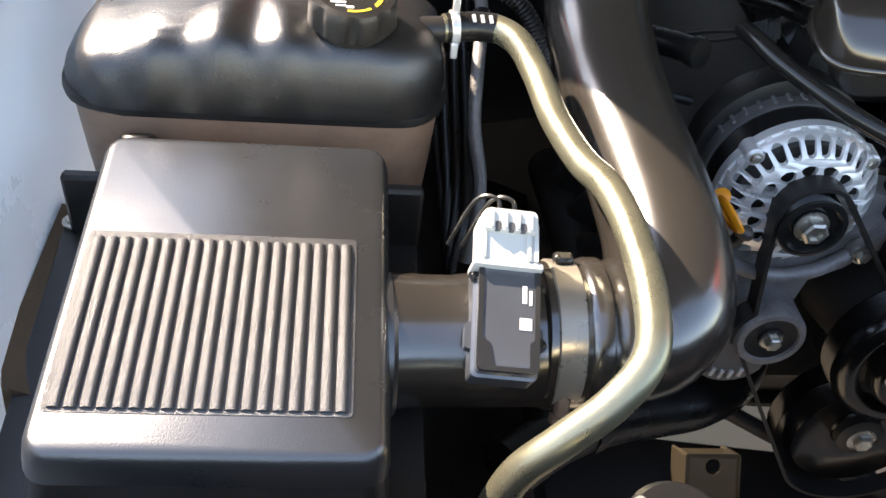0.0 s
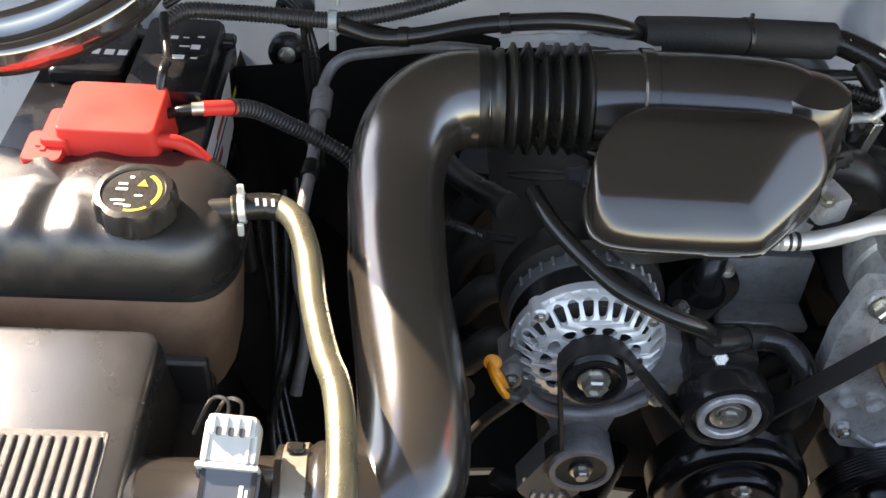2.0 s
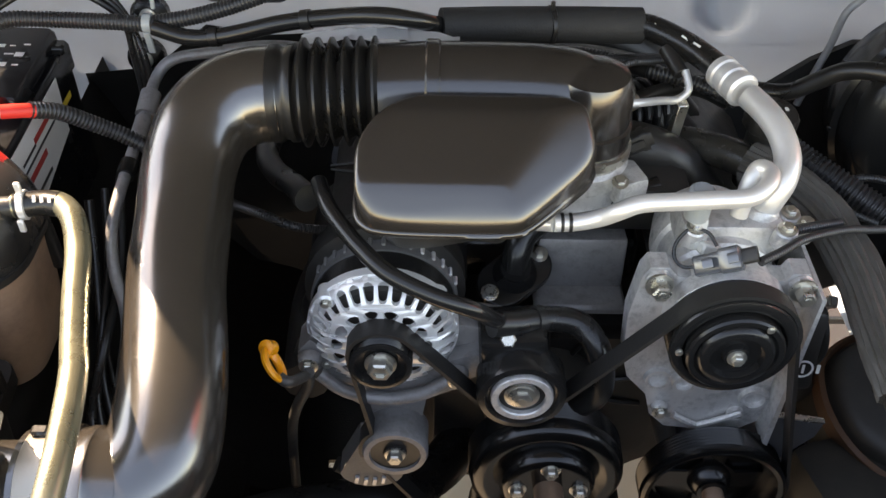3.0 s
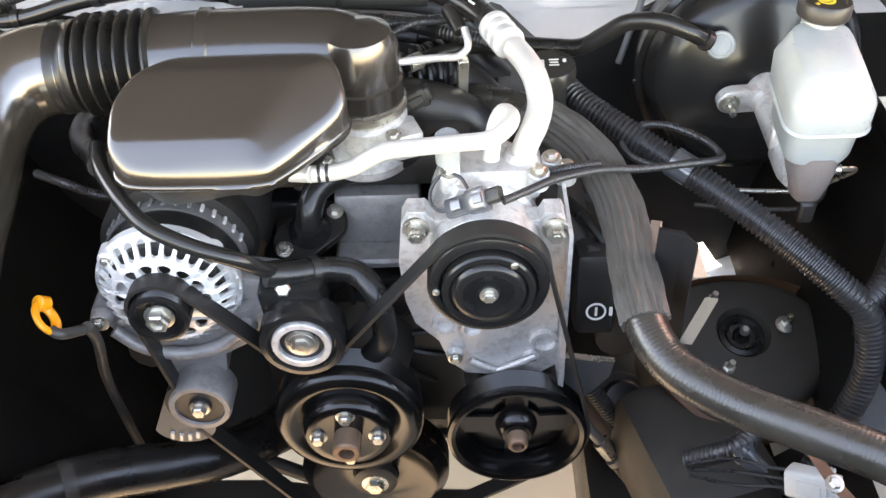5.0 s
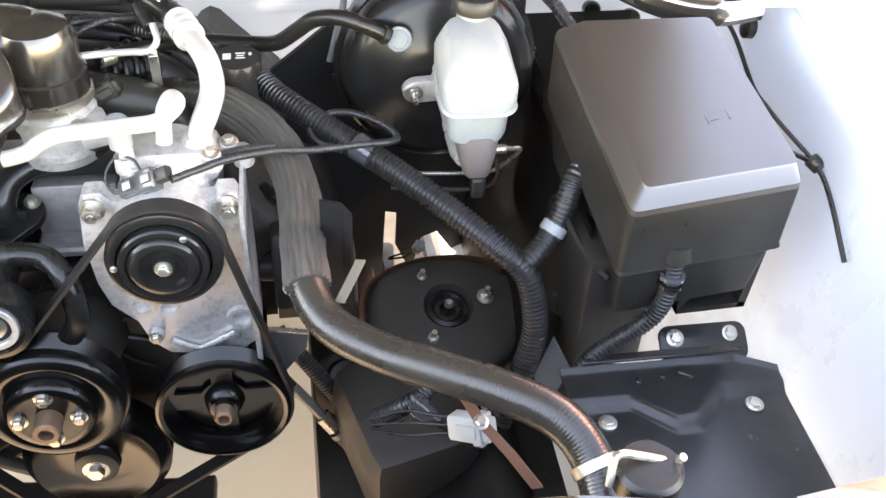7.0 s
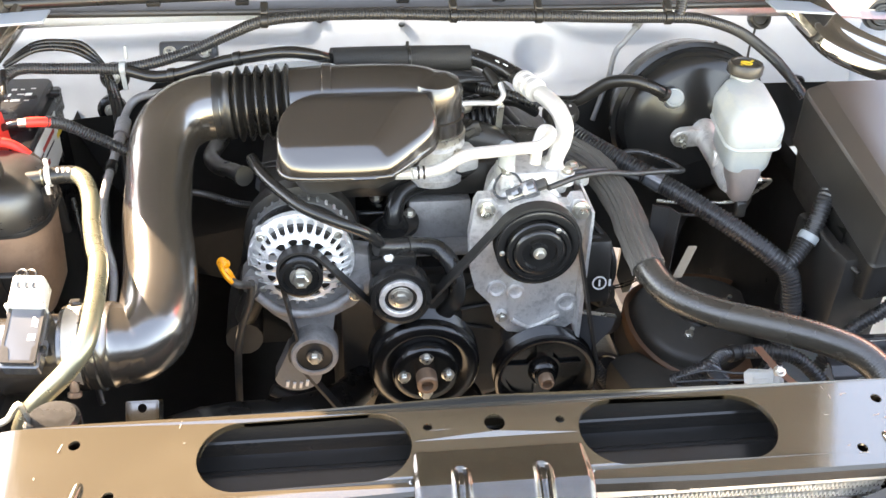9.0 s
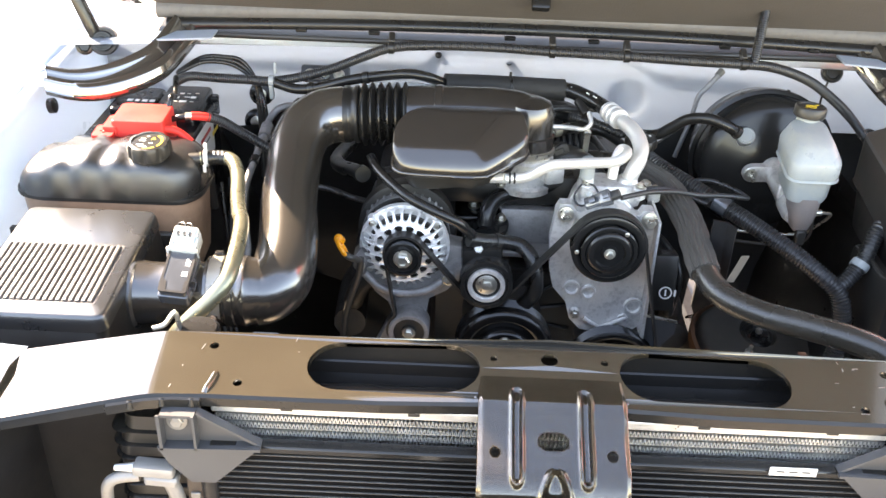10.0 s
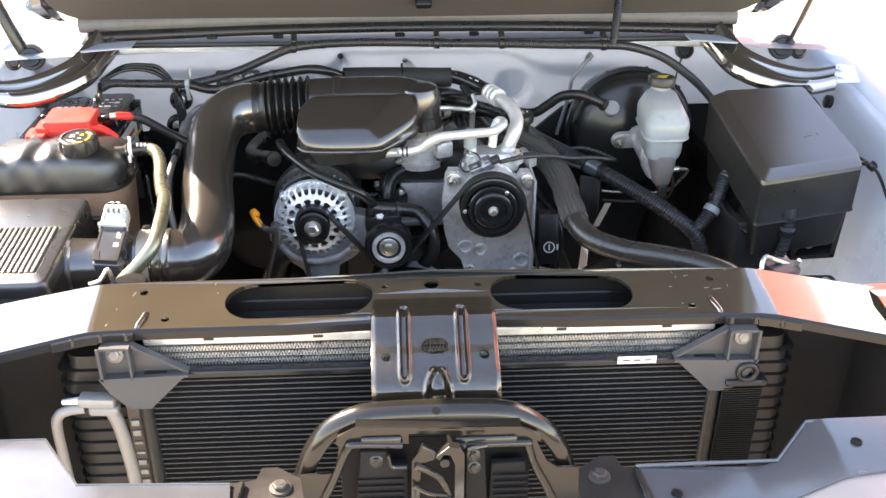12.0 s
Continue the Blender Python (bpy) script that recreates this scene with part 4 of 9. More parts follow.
def build_terminal_cover():
    c = thing("terminal_cover", (-0.68, 0.56, 1.10), "bright red plastic battery terminal cover with a plus sign", "terminal cover")
    def slab(nm, x0, x1, y0, y1, z0, z1, r, tilt=0.0):
        bm = B()
        cx, cy = (x0 + x1) / 2, (y0 + y1) / 2
        loft(bm, [[V((x, y, z + tilt * (y - cy))) for x, y in rrect((x1 - x0) * s, (y1 - y0) * s, r, 3, cx, cy)] for z, s in ((z0, 1.07), (z1 - 0.003, 1.0), (z1 - 0.0008, 0.985), (z1, 0.96))])
        part(nm, bm, red_plastic, c, angle=28)
    slab("main_hood", -0.714, -0.624, 0.556, 0.630, 1.100, 1.152, 0.007, 0.05)
    slab("step", -0.728, -0.702, 0.552, 0.600, 1.098, 1.141, 0.005, 0.05)
    slab("end_cap", -0.742, -0.706, 0.534, 0.574, 1.094, 1.133, 0.006, 0.08)
    for dx, dy in ((0.016, 0.005), (0.005, 0.016)):
        bm = B()
        box(bm, (-0.724, 0.554, 1.1335), (dx, dy, 0.002), turn(5), 0.0006)
        part("plus_sign", bm, red_plastic, c)
    bm = B()
    box(bm, (-0.665, 0.556, 1.096), (0.090, 0.012, 0.014), None, 0.003)
    part("terminal_block", bm, black_plastic, c)


build_terminal_cover()


def cable(name, pts, r, mat, label, parts=(), ribs=None, category="cable"):
    """A cable or hose; parts are further runs of it: name, points, radius, material, label, pitch."""
    ob = thing(name, pts[len(pts) // 2], label, category)
    bm = B()
    if ribs:
        ribbed(bm, pts, r, ribs)
    else:
        tube(bm, pts, r, 12, 8)
    part("run", bm, mat, ob)
    for nm, p2, r2, m2, lb, pitch in parts:
        bm = B()
        if pitch:
            ribbed(bm, p2, r2, pitch)
        else:
            tube(bm, p2, r2, 12, 8)
        part(nm, bm, m2, ob, lb)
    return ob


cable("battery_cable", [(-0.625, 0.610, 1.134), (-0.610, 0.609, 1.139), (-0.597, 0.610, 1.141)], 0.0055, rubber, "red battery cable running into black corrugated conduit", (
    ("ferrule", [(-0.600, 0.610, 1.141), (-0.588, 0.612, 1.141)], 0.0065, steel, "dull crimp", None),
    ("red_sleeve", [(-0.590, 0.611, 1.1415), (-0.575, 0.617, 1.139), (-0.562, 0.625, 1.134)], 0.0075, red_plastic, "red sleeve", None),
    ("conduit", [(-0.566, 0.623, 1.136), (-0.545, 0.640, 1.122), (-0.515, 0.655, 1.095), (-0.485, 0.660, 1.074), (-0.45, 0.655, 1.05), (-0.42, 0.64, 1.0)], 0.0085, conduit, "", 0.0045)))
cable("ground_cable", [(-0.626, 0.568, 1.134), (-0.610, 0.571, 1.131), (-0.594, 0.573, 1.120), (-0.577, 0.566, 1.107)], 0.0070, red_plastic, "red starter cable with a black end beside the tank", (
    ("tail", [(-0.580, 0.568, 1.109), (-0.566, 0.556, 1.104), (-0.555, 0.545, 1.098), (-0.548, 0.54, 1.07), (-0.545, 0.54, 1.0)], 0.0075, rubber, "", None),))
cable("bonnet_cable", [(-0.632, 0.624, 1.15), (-0.630, 0.640, 1.165), (-0.636, 0.68, 1.150), (-0.646, 0.72, 1.155), (-0.652, 0.748, 1.160)], 0.0048, rubber, "thin black cable over the battery")


# ---- engine front ----
FWD = V((0, -1, 0.05)).normalized()


def build_engine():
    e = thing("engine_block", (0, 0.75, 0.5), "dark dusty engine block with grey aluminium front cover", "engine")
    bm = B()
    box(bm, (-0.01, 0.83, 0.70), (0.30, 0.48, 0.28), None, 0.03, 2)
    part("block", bm, dark_metal, e)
    bm = B()
    loft(bm, [[V((x, y, z)) for x, z in rrect(0.30, 0.28, 0.05, 4, 0.0, 0.74)] for y in (0.575, 0.595)] )
    part("front_cover", bm, dark_metal, e)
    for sx in (-1, 1):
        bm = B()
        box(bm, (sx * 0.19 - 0.01, 0.80, 0.93), (0.15, 0.46, 0.11), turn(0, sx * 42), 0.02, 2)
        part("valve_cover", bm, dark_metal, e)
    bm = B()
    box(bm, (-0.02, 0.79, 1.02), (0.30, 0.36, 0.07), None, 0.025, 2)
    part("intake_manifold", bm, black_plastic, e)
    for k in range(4):
        bm = B()
        tube(bm, [(-0.16, 0.68 + 0.075 * k, 1.02), (-0.10, 0.68 + 0.075 * k, 1.065), (0.0, 0.68 + 0.075 * k, 1.07), (0.10, 0.68 + 0.075 * k, 1.05), (0.16, 0.68 + 0.075 * k, 0.99)], 0.028, 12, 6)
        part("runner", bm, black_plastic, e)
    # front of the heads, visible between the drives
    bm = B()
    box(bm, (0.012, 0.622, 0.953), (0.100, 0.050, 0.066), turn(-8), 0.004, 2)
    head = part("head_block", bm, dull_alu, e, "grey cast block")
    bm = B()
    box(bm, (0.012, 0.586, 0.917), (0.104, 0.052, 0.014), None, 0.004)
    part("ledge", bm, dull_alu, head)
    bm = B()
    cyl(bm, (-0.007, 0.610, 0.905), (-0.007, 0.609, 0.939), 0.0085, 0.0078, 14, 0.001)
    part("stud", bm, dull_alu, head)
    bm = B()
    loft(bm, [[V((x, y, z)) for x, z in rrect(0.17, 0.22, 0.03, 4, 0.035, 0.775)] for y in (0.548, 0.560)])
    cover = part("timing_cover", bm, black_plastic, e, "black ribbed timing cover")
    for k in range(7):
        a = radians(-70 + 27 * k)
        bm = B()
        tube(bm, [(-0.02 + 0.05 * math.cos(a), 0.547, 0.80 + 0.05 * math.sin(a)), (-0.02 + 0.09 * math.cos(a), 0.545, 0.80 + 0.09 * math.sin(a)), (-0.02 + 0.125 * math.cos(a), 0.547, 0.80 + 0.115 * math.sin(a))], 0.0035, 6, 3)
        part("rib", bm, black_plastic, cover)
    return e


build_engine()


def build_water_outlet():
    """Elbow on an oval flange, and the bolted cover behind it."""
    w = thing("water_outlet", (-0.065, 0.574, 0.95), "glossy black coolant elbow on an oval flange with bolts", "water outlet")
    m = frm((-0.065, 0.575, 0.955), (0.02, -0.34, 0.94), (0.73, 0.68, 0))
    bm = B()
    rounded_slab(bm, stadium(-0.047, 0.047, -0.028, 0.028, 10), 0.0, 0.011, 0.003, m)
    part("flange", bm, black_paint, w)
    bm = B()
    lathe(bm, m @ V((0, 0, 0.008)), m.to_3x3() @ V((0, 0, 1)), [(0.026, 0.0), (0.024, 0.005), (0.019, 0.009), (0.0165, 0.016)], 28)
    part("collar", bm, black_paint, w)
    bm = B()
    sweep(bm, smooth_path([(-0.065, 0.572, 0.970), (-0.063, 0.580, 0.990), (-0.054, 0.594, 1.006), (-0.034, 0.608, 1.014), (-0.006, 0.618, 1.018), (0.042, 0.622, 1.030), (0.090, 0.635, 1.040)], 8), 0.0155, 18)
    part("pipe", bm, black_paint, w)
    for x in (-0.037, 0.037):
        hexbolt(w, m @ V((x, 0, 0.011)), m.to_3x3() @ V((0, 0, 1)), 0.0068, 0.009)
    c = thing("front_cover", (-0.02, 0.69, 0.93), "black painted engine cover plate with two bolts", "cover plate")
    bm = B()
    loft(bm, [[V((x, y, z)) for x, y in rrect(0.215 - e, 0.075 - e, 0.014, 4, -0.022, 0.672)] for z, e in ((0.90, 0.0), (0.946, 0.0), (0.951, 0.004), (0.953, 0.010))])
    part("plate", bm, black_paint, c)
    for x, y in ((-0.086, 0.668), (0.044, 0.650)):
        bm = B()
        cyl(bm, (x, y, 0.948), (x, y, 0.958), 0.012, 0.010, 16, 0.002)
        part("boss", bm, black_paint, c)
        hexbolt(c, (x, y, 0.958), (0, -0.2, 1), 0.0078, 0.011)


build_water_outlet()


def ring_slots(n, r0, r1, gap, a0=0.0, skip=()):
    """Radial slots between two radii, as outlines with rounded ends."""
    out = []
    for k in range(n):
        if k in skip:
            continue
        a = a0 + 2 * math.pi * k / n
        da = math.pi / n
        # outline with chamfered corners
        (ra, h0), (rb, h1) = (r0, r0 * da - gap / 2), (r1, r1 * da - gap / 2)
        c0, c1 = min(0.6 * h0, (r1 - r0) * 0.3), min(0.6 * h1, (r1 - r0) * 0.3)
        loc = [(ra + c0, -h0), (rb - c1, -h1), (rb - c1 * 0.3, -h1 + c1 * 0.7), (rb, 0), (rb - c1 * 0.3, h1 - c1 * 0.7), (rb - c1, h1), (ra + c0, h0), (ra + c0 * 0.3, h0 - c0 * 0.7), (ra, 0), (ra + c0 * 0.3, -h0 + c0 * 0.7)]
        out.append([(x * math.cos(a) - y * math.sin(a), x * math.sin(a) + y * math.cos(a)) for x, y in loc])
    return out


def pulley_profile(r, w, grooves=6, front=0.004):
    """A ribbed belt rim."""
    prof = [(r * 0.93, 0.0), (r, 0.001), (r, 0.002)]
    for k in range(grooves):
        h = 0.002 + (w - 0.004) * k / grooves
        s = (w - 0.004) / grooves
        prof += [(r - 0.0022, h + s * 0.5), (r, h + s)]
    prof += [(r, w - 0.001), (r * 0.93, w)]
    return prof


def build_alternator():
    a = thing("alternator", (-0.203, 0.47, 0.90), "silver cast alternator with cooling slots and a black pulley", "alternator")
    c = V((-0.205, 0.455, 0.977))
    m = frm(c, FWD)
    R = 0.0765
    bm = B()
    outer = disc(R * 0.975, 72)
    holes = ring_slots(30, 0.0570, 0.0735, 0.0042, 0.07) + ring_slots(15, 0.0385, 0.0510, 0.0062, 0.1)
    prism(bm, outer, holes, -0.002, 0.003, m, lambda x, y: 0.005 - 0.026 * (math.hypot(x, y) / R) ** 5)
    part("front_face", bm, bright_alu, a, "bright cast face with two rings of slots")
    n = 30
    # side wall with fingers
    for k in range(n):
        bm = B()
        t0, t1 = 2 * math.pi * (k + 0.5) / n - 0.04, 2 * math.pi * (k + 0.5) / n + 0.04
        loops = []
        for z, r0, r1 in ((-0.016, R * 0.93, R * 0.975), (-0.019, R * 0.95, R * 1.0), (-0.024, R * 0.97, R * 1.01)):
            loops.append([m @ V((rr * math.cos(t), rr * math.sin(t), z)) for rr, t in ((r0, t0), (r1, t0), (r1, t1), (r0, t1))])
        loft(bm, loops)
        part("finger", bm, bright_alu, a)
    bm = B()
    lathe(bm, c, FWD, [(R * 0.90, -0.020), (R * 1.01, -0.020), (R * 1.015, -0.022), (R * 1.015, -0.030), (R * 0.90, -0.030)], 56)
    part("front_ring", bm, bright_alu, a)
    bm = B()
    lathe(bm, c, FWD, [(0.03, -0.012), (0.062, -0.012), (0.062, -0.060), (0.070, -0.030), (0.070, -0.060)], 40)
    part("rotor", bm, dark_metal, a, "dark copper brown windings")
    bm = B()
    lathe(bm, c, FWD, [(R * 0.99, -0.0305), (R * 0.99, -0.0555)], 48)
    part("stator", bm, black_paint, a, "black laminated stator ring")
    bm = B()
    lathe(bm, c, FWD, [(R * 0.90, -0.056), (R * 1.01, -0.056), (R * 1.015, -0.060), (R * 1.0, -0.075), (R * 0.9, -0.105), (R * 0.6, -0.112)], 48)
    part("rear_housing", bm, dark_alu, a)
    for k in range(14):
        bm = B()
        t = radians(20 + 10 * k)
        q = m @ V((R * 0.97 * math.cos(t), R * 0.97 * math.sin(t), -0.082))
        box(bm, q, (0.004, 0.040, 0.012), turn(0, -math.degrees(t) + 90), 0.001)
        # first five fins pale, the others dark
        part("rear_fin", bm, cast_alu if k < 5 else dark_alu, a)
    for t in (140, 40, 215):
        bm = B()
        q = V((R * 0.93 * math.cos(radians(t)), R * 0.93 * math.sin(radians(t)), 0.0))
        cyl(bm, m @ (q + V((0, 0, -0.032))), m @ (q + V((0, 0, -0.010))), 0.010, 0.009, 18, 0.002)
        lug = part("lug", bm, bright_alu, a)
        hexbolt(lug, m @ (q + V((0, 0, -0.010))), FWD, 0.0042)
    # pulley
    bm = B()
    o = c + FWD * 0.006
    lathe(bm, o, FWD, pulley_profile(0.0315, 0.026) + [(0.026, 0.026), (0.024, 0.020), (0.014, 0.018), (0.013, 0.022)], 40)
    part("pulley", bm, black_paint, a)
    bm = B()
    lathe(bm, o + FWD * 0.020, FWD, [(0.016, 0), (0.016, 0.002), (0.0125, 0.003)], 24)
    lathe(bm, o + FWD * 0.022, FWD, [(0.0125, 0), (0.0125, 0.010), (0.010, 0.012), (0.007, 0.012), (0.007, 0.009)], 6)
    part("nut", bm, steel, a, angle=30)
    # mounting bracket below
    br = thing("alternator_bracket", (-0.20, 0.47, 0.88), "grey cast aluminium alternator bracket", "bracket")
    bm = B()
    mb = Matrix(((1, 0, 0, 0), (0, 0, 1, 0.462), (0, 1, 0, 0), (0, 0, 0, 1)))
    outer = [(-0.292, 0.955), (-0.278, 0.975), (-0.262, 0.955), (-0.245, 0.932), (-0.205, 0.918), (-0.165, 0.925), (-0.135, 0.945), (-0.110, 0.955), (-0.088, 0.952), (-0.090, 0.932), (-0.115, 0.915), (-0.130, 0.898), (-0.160, 0.880), (-0.165, 0.845), (-0.190, 0.828), (-0.220, 0.840), (-0.232, 0.870), (-0.255, 0.890), (-0.275, 0.925)]
    prism(bm, outer, [], 0.0, 0.035, mb)
    part("plate", bm, dull_alu, br)
    for x, z in ((-0.280, 0.950), (-0.128, 0.928)):
        bm = B()
        cyl(bm, (x, 0.462, z), (x, 0.448, z), 0.0125, 0.011, 16, 0.002)
        boss = part("boss", bm, dull_alu, br)
        hexbolt(boss, (x, 0.448, z), FWD, 0.0068)
    bm = B()
    tube(bm, [(-0.272, 0.456, 0.930), (-0.245, 0.452, 0.906), (-0.205, 0.450, 0.896), (-0.165, 0.452, 0.903), (-0.135, 0.456, 0.922)], 0.0075, 10, 6)
    part("web", bm, dull_alu, br)
    # a top shroud behind, dark
    bm = B()
    lathe(bm, c + V((0, 0.085, 0.002)), FWD, [(0.078, -0.03), (0.085, -0.02), (0.085, 0.01), (0.078, 0.012)], 40)
    part("heat_shield", bm, black_plastic, a)


build_alternator()


def build_tensioner():
    t = thing("belt_tensioner", (-0.2, 0.44, 0.80), "grey aluminium belt tensioner with a smooth black pulley", "tensioner")
    c = V((-0.193, 0.423, 0.831))
    bm = B()
    lathe(bm, c, FWD, [(0.034, -0.045), (0.036, -0.042), (0.036, -0.004), (0.034, 0.0), (0.028, 0.0), (0.026, -0.006), (0.014, -0.008), (0.012, -0.002)], 40)
    part("pulley", bm, dull_alu, t)
    bm = B()
    lathe(bm, c, FWD, [(0.027, -0.006), (0.027, -0.003), (0.013, -0.004), (0.012, 0.0)], 32)
    part("dust_cap", bm, black_plastic, t)
    hexbolt(t, c + FWD * -0.002, FWD, 0.0085, 0.010)
    bm = B()
    m = Matrix(((1, 0, 0, 0), (0, 0, 1, 0.43), (0, 1, 0, 0), (0, 0, 0, 1)))
    outer = []
    for k in range(13):
        aa = radians(10 + 200 * k / 12 + 180)
        outer.append((-0.220 + 0.036 * math.cos(aa), 0.790 + 0.030 * math.sin(aa)))
    outer += [(-0.165, 0.84), (-0.232, 0.84)]
    prism(bm, outer, [], 0.0, 0.03, m)
    part("arm", bm, dark_alu, t)
    for k in range(4):
        bm = B()
        box(bm, (-0.237 + 0.010 * k, 0.4285, 0.776 - 0.004 * math.sin(math.pi * k / 3)), (0.005, 0.004, 0.012), turn(0, 10), 0.0008)
        part("print_bar", bm, cast_alu, t)


build_tensioner()


def build_idler():
    t = thing("idler_pulley", (-0.062, 0.44, 0.90), "black belt idler pulley with a bright steel dust cap", "idler pulley")
    c = V((-0.063, 0.420, 0.936))
    bm = B()
    lathe(bm, c, FWD, [(0.043, -0.036), (0.046, -0.034), (0.046, -0.006), (0.044, -0.001), (0.038, 0.0), (0.036, -0.004), (0.033, -0.005), (0.033, -0.024)], 44)
    part("pulley", bm, black_paint, t)
    bm = B()
    lathe(bm, c, FWD, [(0.0318, -0.008), (0.0318, -0.0012), (0.0308, 0.0002), (0.0250, 0.0002), (0.0238, -0.0012), (0.0236, -0.010)], 44)
    part("dust_cap", bm, cast_alu, t, "bright steel dust cap")
    bm = B()
    lathe(bm, c, FWD, [(0.0330, -0.006), (0.0330, -0.010), (0.0180, -0.0102), (0.0178, -0.007), (0.0130, -0.007)], 36)
    part("bearing_seal", bm, black_plastic, t, "black rubber bearing seal")
    bm = B()
    lathe(bm, c, FWD, [(0.0185, -0.011), (0.0182, -0.0045), (0.0165, -0.0035), (0.0100, -0.0035)], 30)
    part("washer", bm, steel, t)
    hexbolt(t, c + FWD * -0.004, FWD, 0.0105, 0.007, material=steel)
    bm = B()
    box(bm, (-0.072, 0.475, 0.968), (0.070, 0.055, 0.045), turn(0, -4), 0.008, 2)
    part("bracket", bm, black_paint, t)
    hexbolt(t, (-0.079, 0.458, 0.985), (0, -0.75, 0.66), 0.0085, 0.009)
    bm = B()
    box(bm, (-0.115, 0.50, 0.952), (0.08, 0.04, 0.05), turn(0, 12), 0.006, 2)
    part("arm", bm, dull_alu, t)


build_idler()


def build_water_pump():
    w = thing("water_pump_pulley", (-0.03, 0.44, 0.70), "glossy black water pump pulley with four bolts", "pulley")
    c = V((-0.026, 0.418, 0.802))
    bm = B()
    lathe(bm, c, FWD, [(0.070, -0.040)] + [(r, h - 0.040) for r, h in pulley_profile(0.086, 0.030, 7)[1:-1]] + [(0.085, -0.009), (0.084, -0.002), (0.080, 0.003), (0.073, 0.006), (0.064, 0.005), (0.057, 0.001), (0.054, 0.000), (0.052, 0.010), (0.049, 0.016), (0.045, 0.018), (0.038, 0.0175), (0.020, 0.0165)], 64)
    part("pulley", bm, pulley_black, w)
    bm = B()
    lathe(bm, c, FWD, [(0.016, 0.008), (0.016, 0.040), (0.014, 0.042), (0.009, 0.042), (0.009, 0.030)], 24)
    part("hub", bm, rusty, w, "rusty steel shaft end")
    m = frm(c, FWD)
    for k in range(4):
        q = m @ V((0.034 * math.cos(math.pi / 2 * k + math.pi / 2), 0.034 * math.sin(math.pi / 2 * k + math.pi / 2), 0.016))
        hexbolt(w, q, FWD, 0.0075, 0.010)
    bm = B()
    cyl(bm, c + V((0, 0.03, 0)), c + V((0, 0.14, -0.005)), 0.055, 0.075, 24, 0.004)
    part("pump_body", bm, dark_metal, w)
    # crank pulley further down
    k = thing("crank_pulley", (0.0, 0.45, 0.50), "black crankshaft pulley low on the engine", "pulley")
    bm = B()
    lathe(bm, (-0.01, 0.45, 0.64), FWD, [(0.06, -0.05)] + [(r, h - 0.045) for r, h in pulley_profile(0.095, 0.03, 7)[1:-1]] + [(0.090, -0.01), (0.080, 0.0), (0.06, -0.012), (0.03, -0.012), (0.02, 0.0)], 48)
    part("pulley", bm, pulley_black, k)
    bm = B()
    lathe(bm, (-0.01, 0.45, 0.64), FWD, [(0.028, -0.014), (0.028, 0.002), (0.018, 0.006), (0.010, 0.004)], 28)
    hub = part("hub", bm, dark_metal, k)
    hexbolt(hub, V((-0.01, 0.45, 0.64)) + FWD * 0.004, FWD, 0.012)


build_water_pump()


def build_steering_pump():
    p = thing("power_steering_pulley", (0.169, 0.45, 0.67), "black spoked power steering pulley", "pulley")
    c = V((0.168, 0.424, 0.760))
    m = frm(c, FWD)
    bm = B()
    lathe(bm, c, FWD, [(0.074, -0.034)] + [(r, h - 0.034) for r, h in pulley_profile(0.0825, 0.028, 6)[1:-1]] + [(0.083, -0.004), (0.082, 0.0), (0.078, 0.002), (0.073, 0.0), (0.071, -0.006), (0.0705, -0.026), (0.073, -0.029)], 56)
    part("rim", bm, pulley_black, p)
    bm = B()
    holes = []
    for deg in (45, 135, 225, 315):
        a0 = radians(deg)
        pts = [(0.062 * math.cos(a0 + 0.56 - 1.12 * q / 8), 0.062 * math.sin(a0 + 0.56 - 1.12 * q / 8)) for q in range(9)]
        pts += [(0.030 * math.cos(a0 - 0.34 + 0.68 * q / 4), 0.030 * math.sin(a0 - 0.34 + 0.68 * q / 4)) for q in range(5)]
        holes.append(pts)
    prism(bm, disc(0.0725, 48), holes, -0.026, -0.022, m)
    lathe(bm, c, FWD, [(0.026, -0.024), (0.022, -0.012), (0.017, -0.008), (0.017, -0.004), (0.012, -0.003)], 32)
    part("web", bm, pulley_black, p)
    bm = B()
    lathe(bm, c, FWD, [(0.012, -0.012), (0.012, 0.010), (0.010, 0.013), (0.0075, 0.013), (0.0075, 0.004)], 24)
    part("hub", bm, rusty, p, "rusty steel hub")
    bm = B()
    lathe(bm, c, FWD, [(0.026, -0.10), (0.030, -0.06), (0.028, -0.038), (0.012, -0.036)], 32)
    part("pump", bm, dark_metal, p)
    for k in (0, 1):
        q = m @ V(((-0.046, 0.046)[k], 0.027, -0.040))
        hexbolt(p, q, FWD, 0.0085)
        bm = B()
        cyl(bm, q + V((0, 0.002, 0)), q + V((0, 0.05, 0)), 0.014, 0.016, 16)
        part("mount_boss", bm, dark_metal, p)


build_steering_pump()


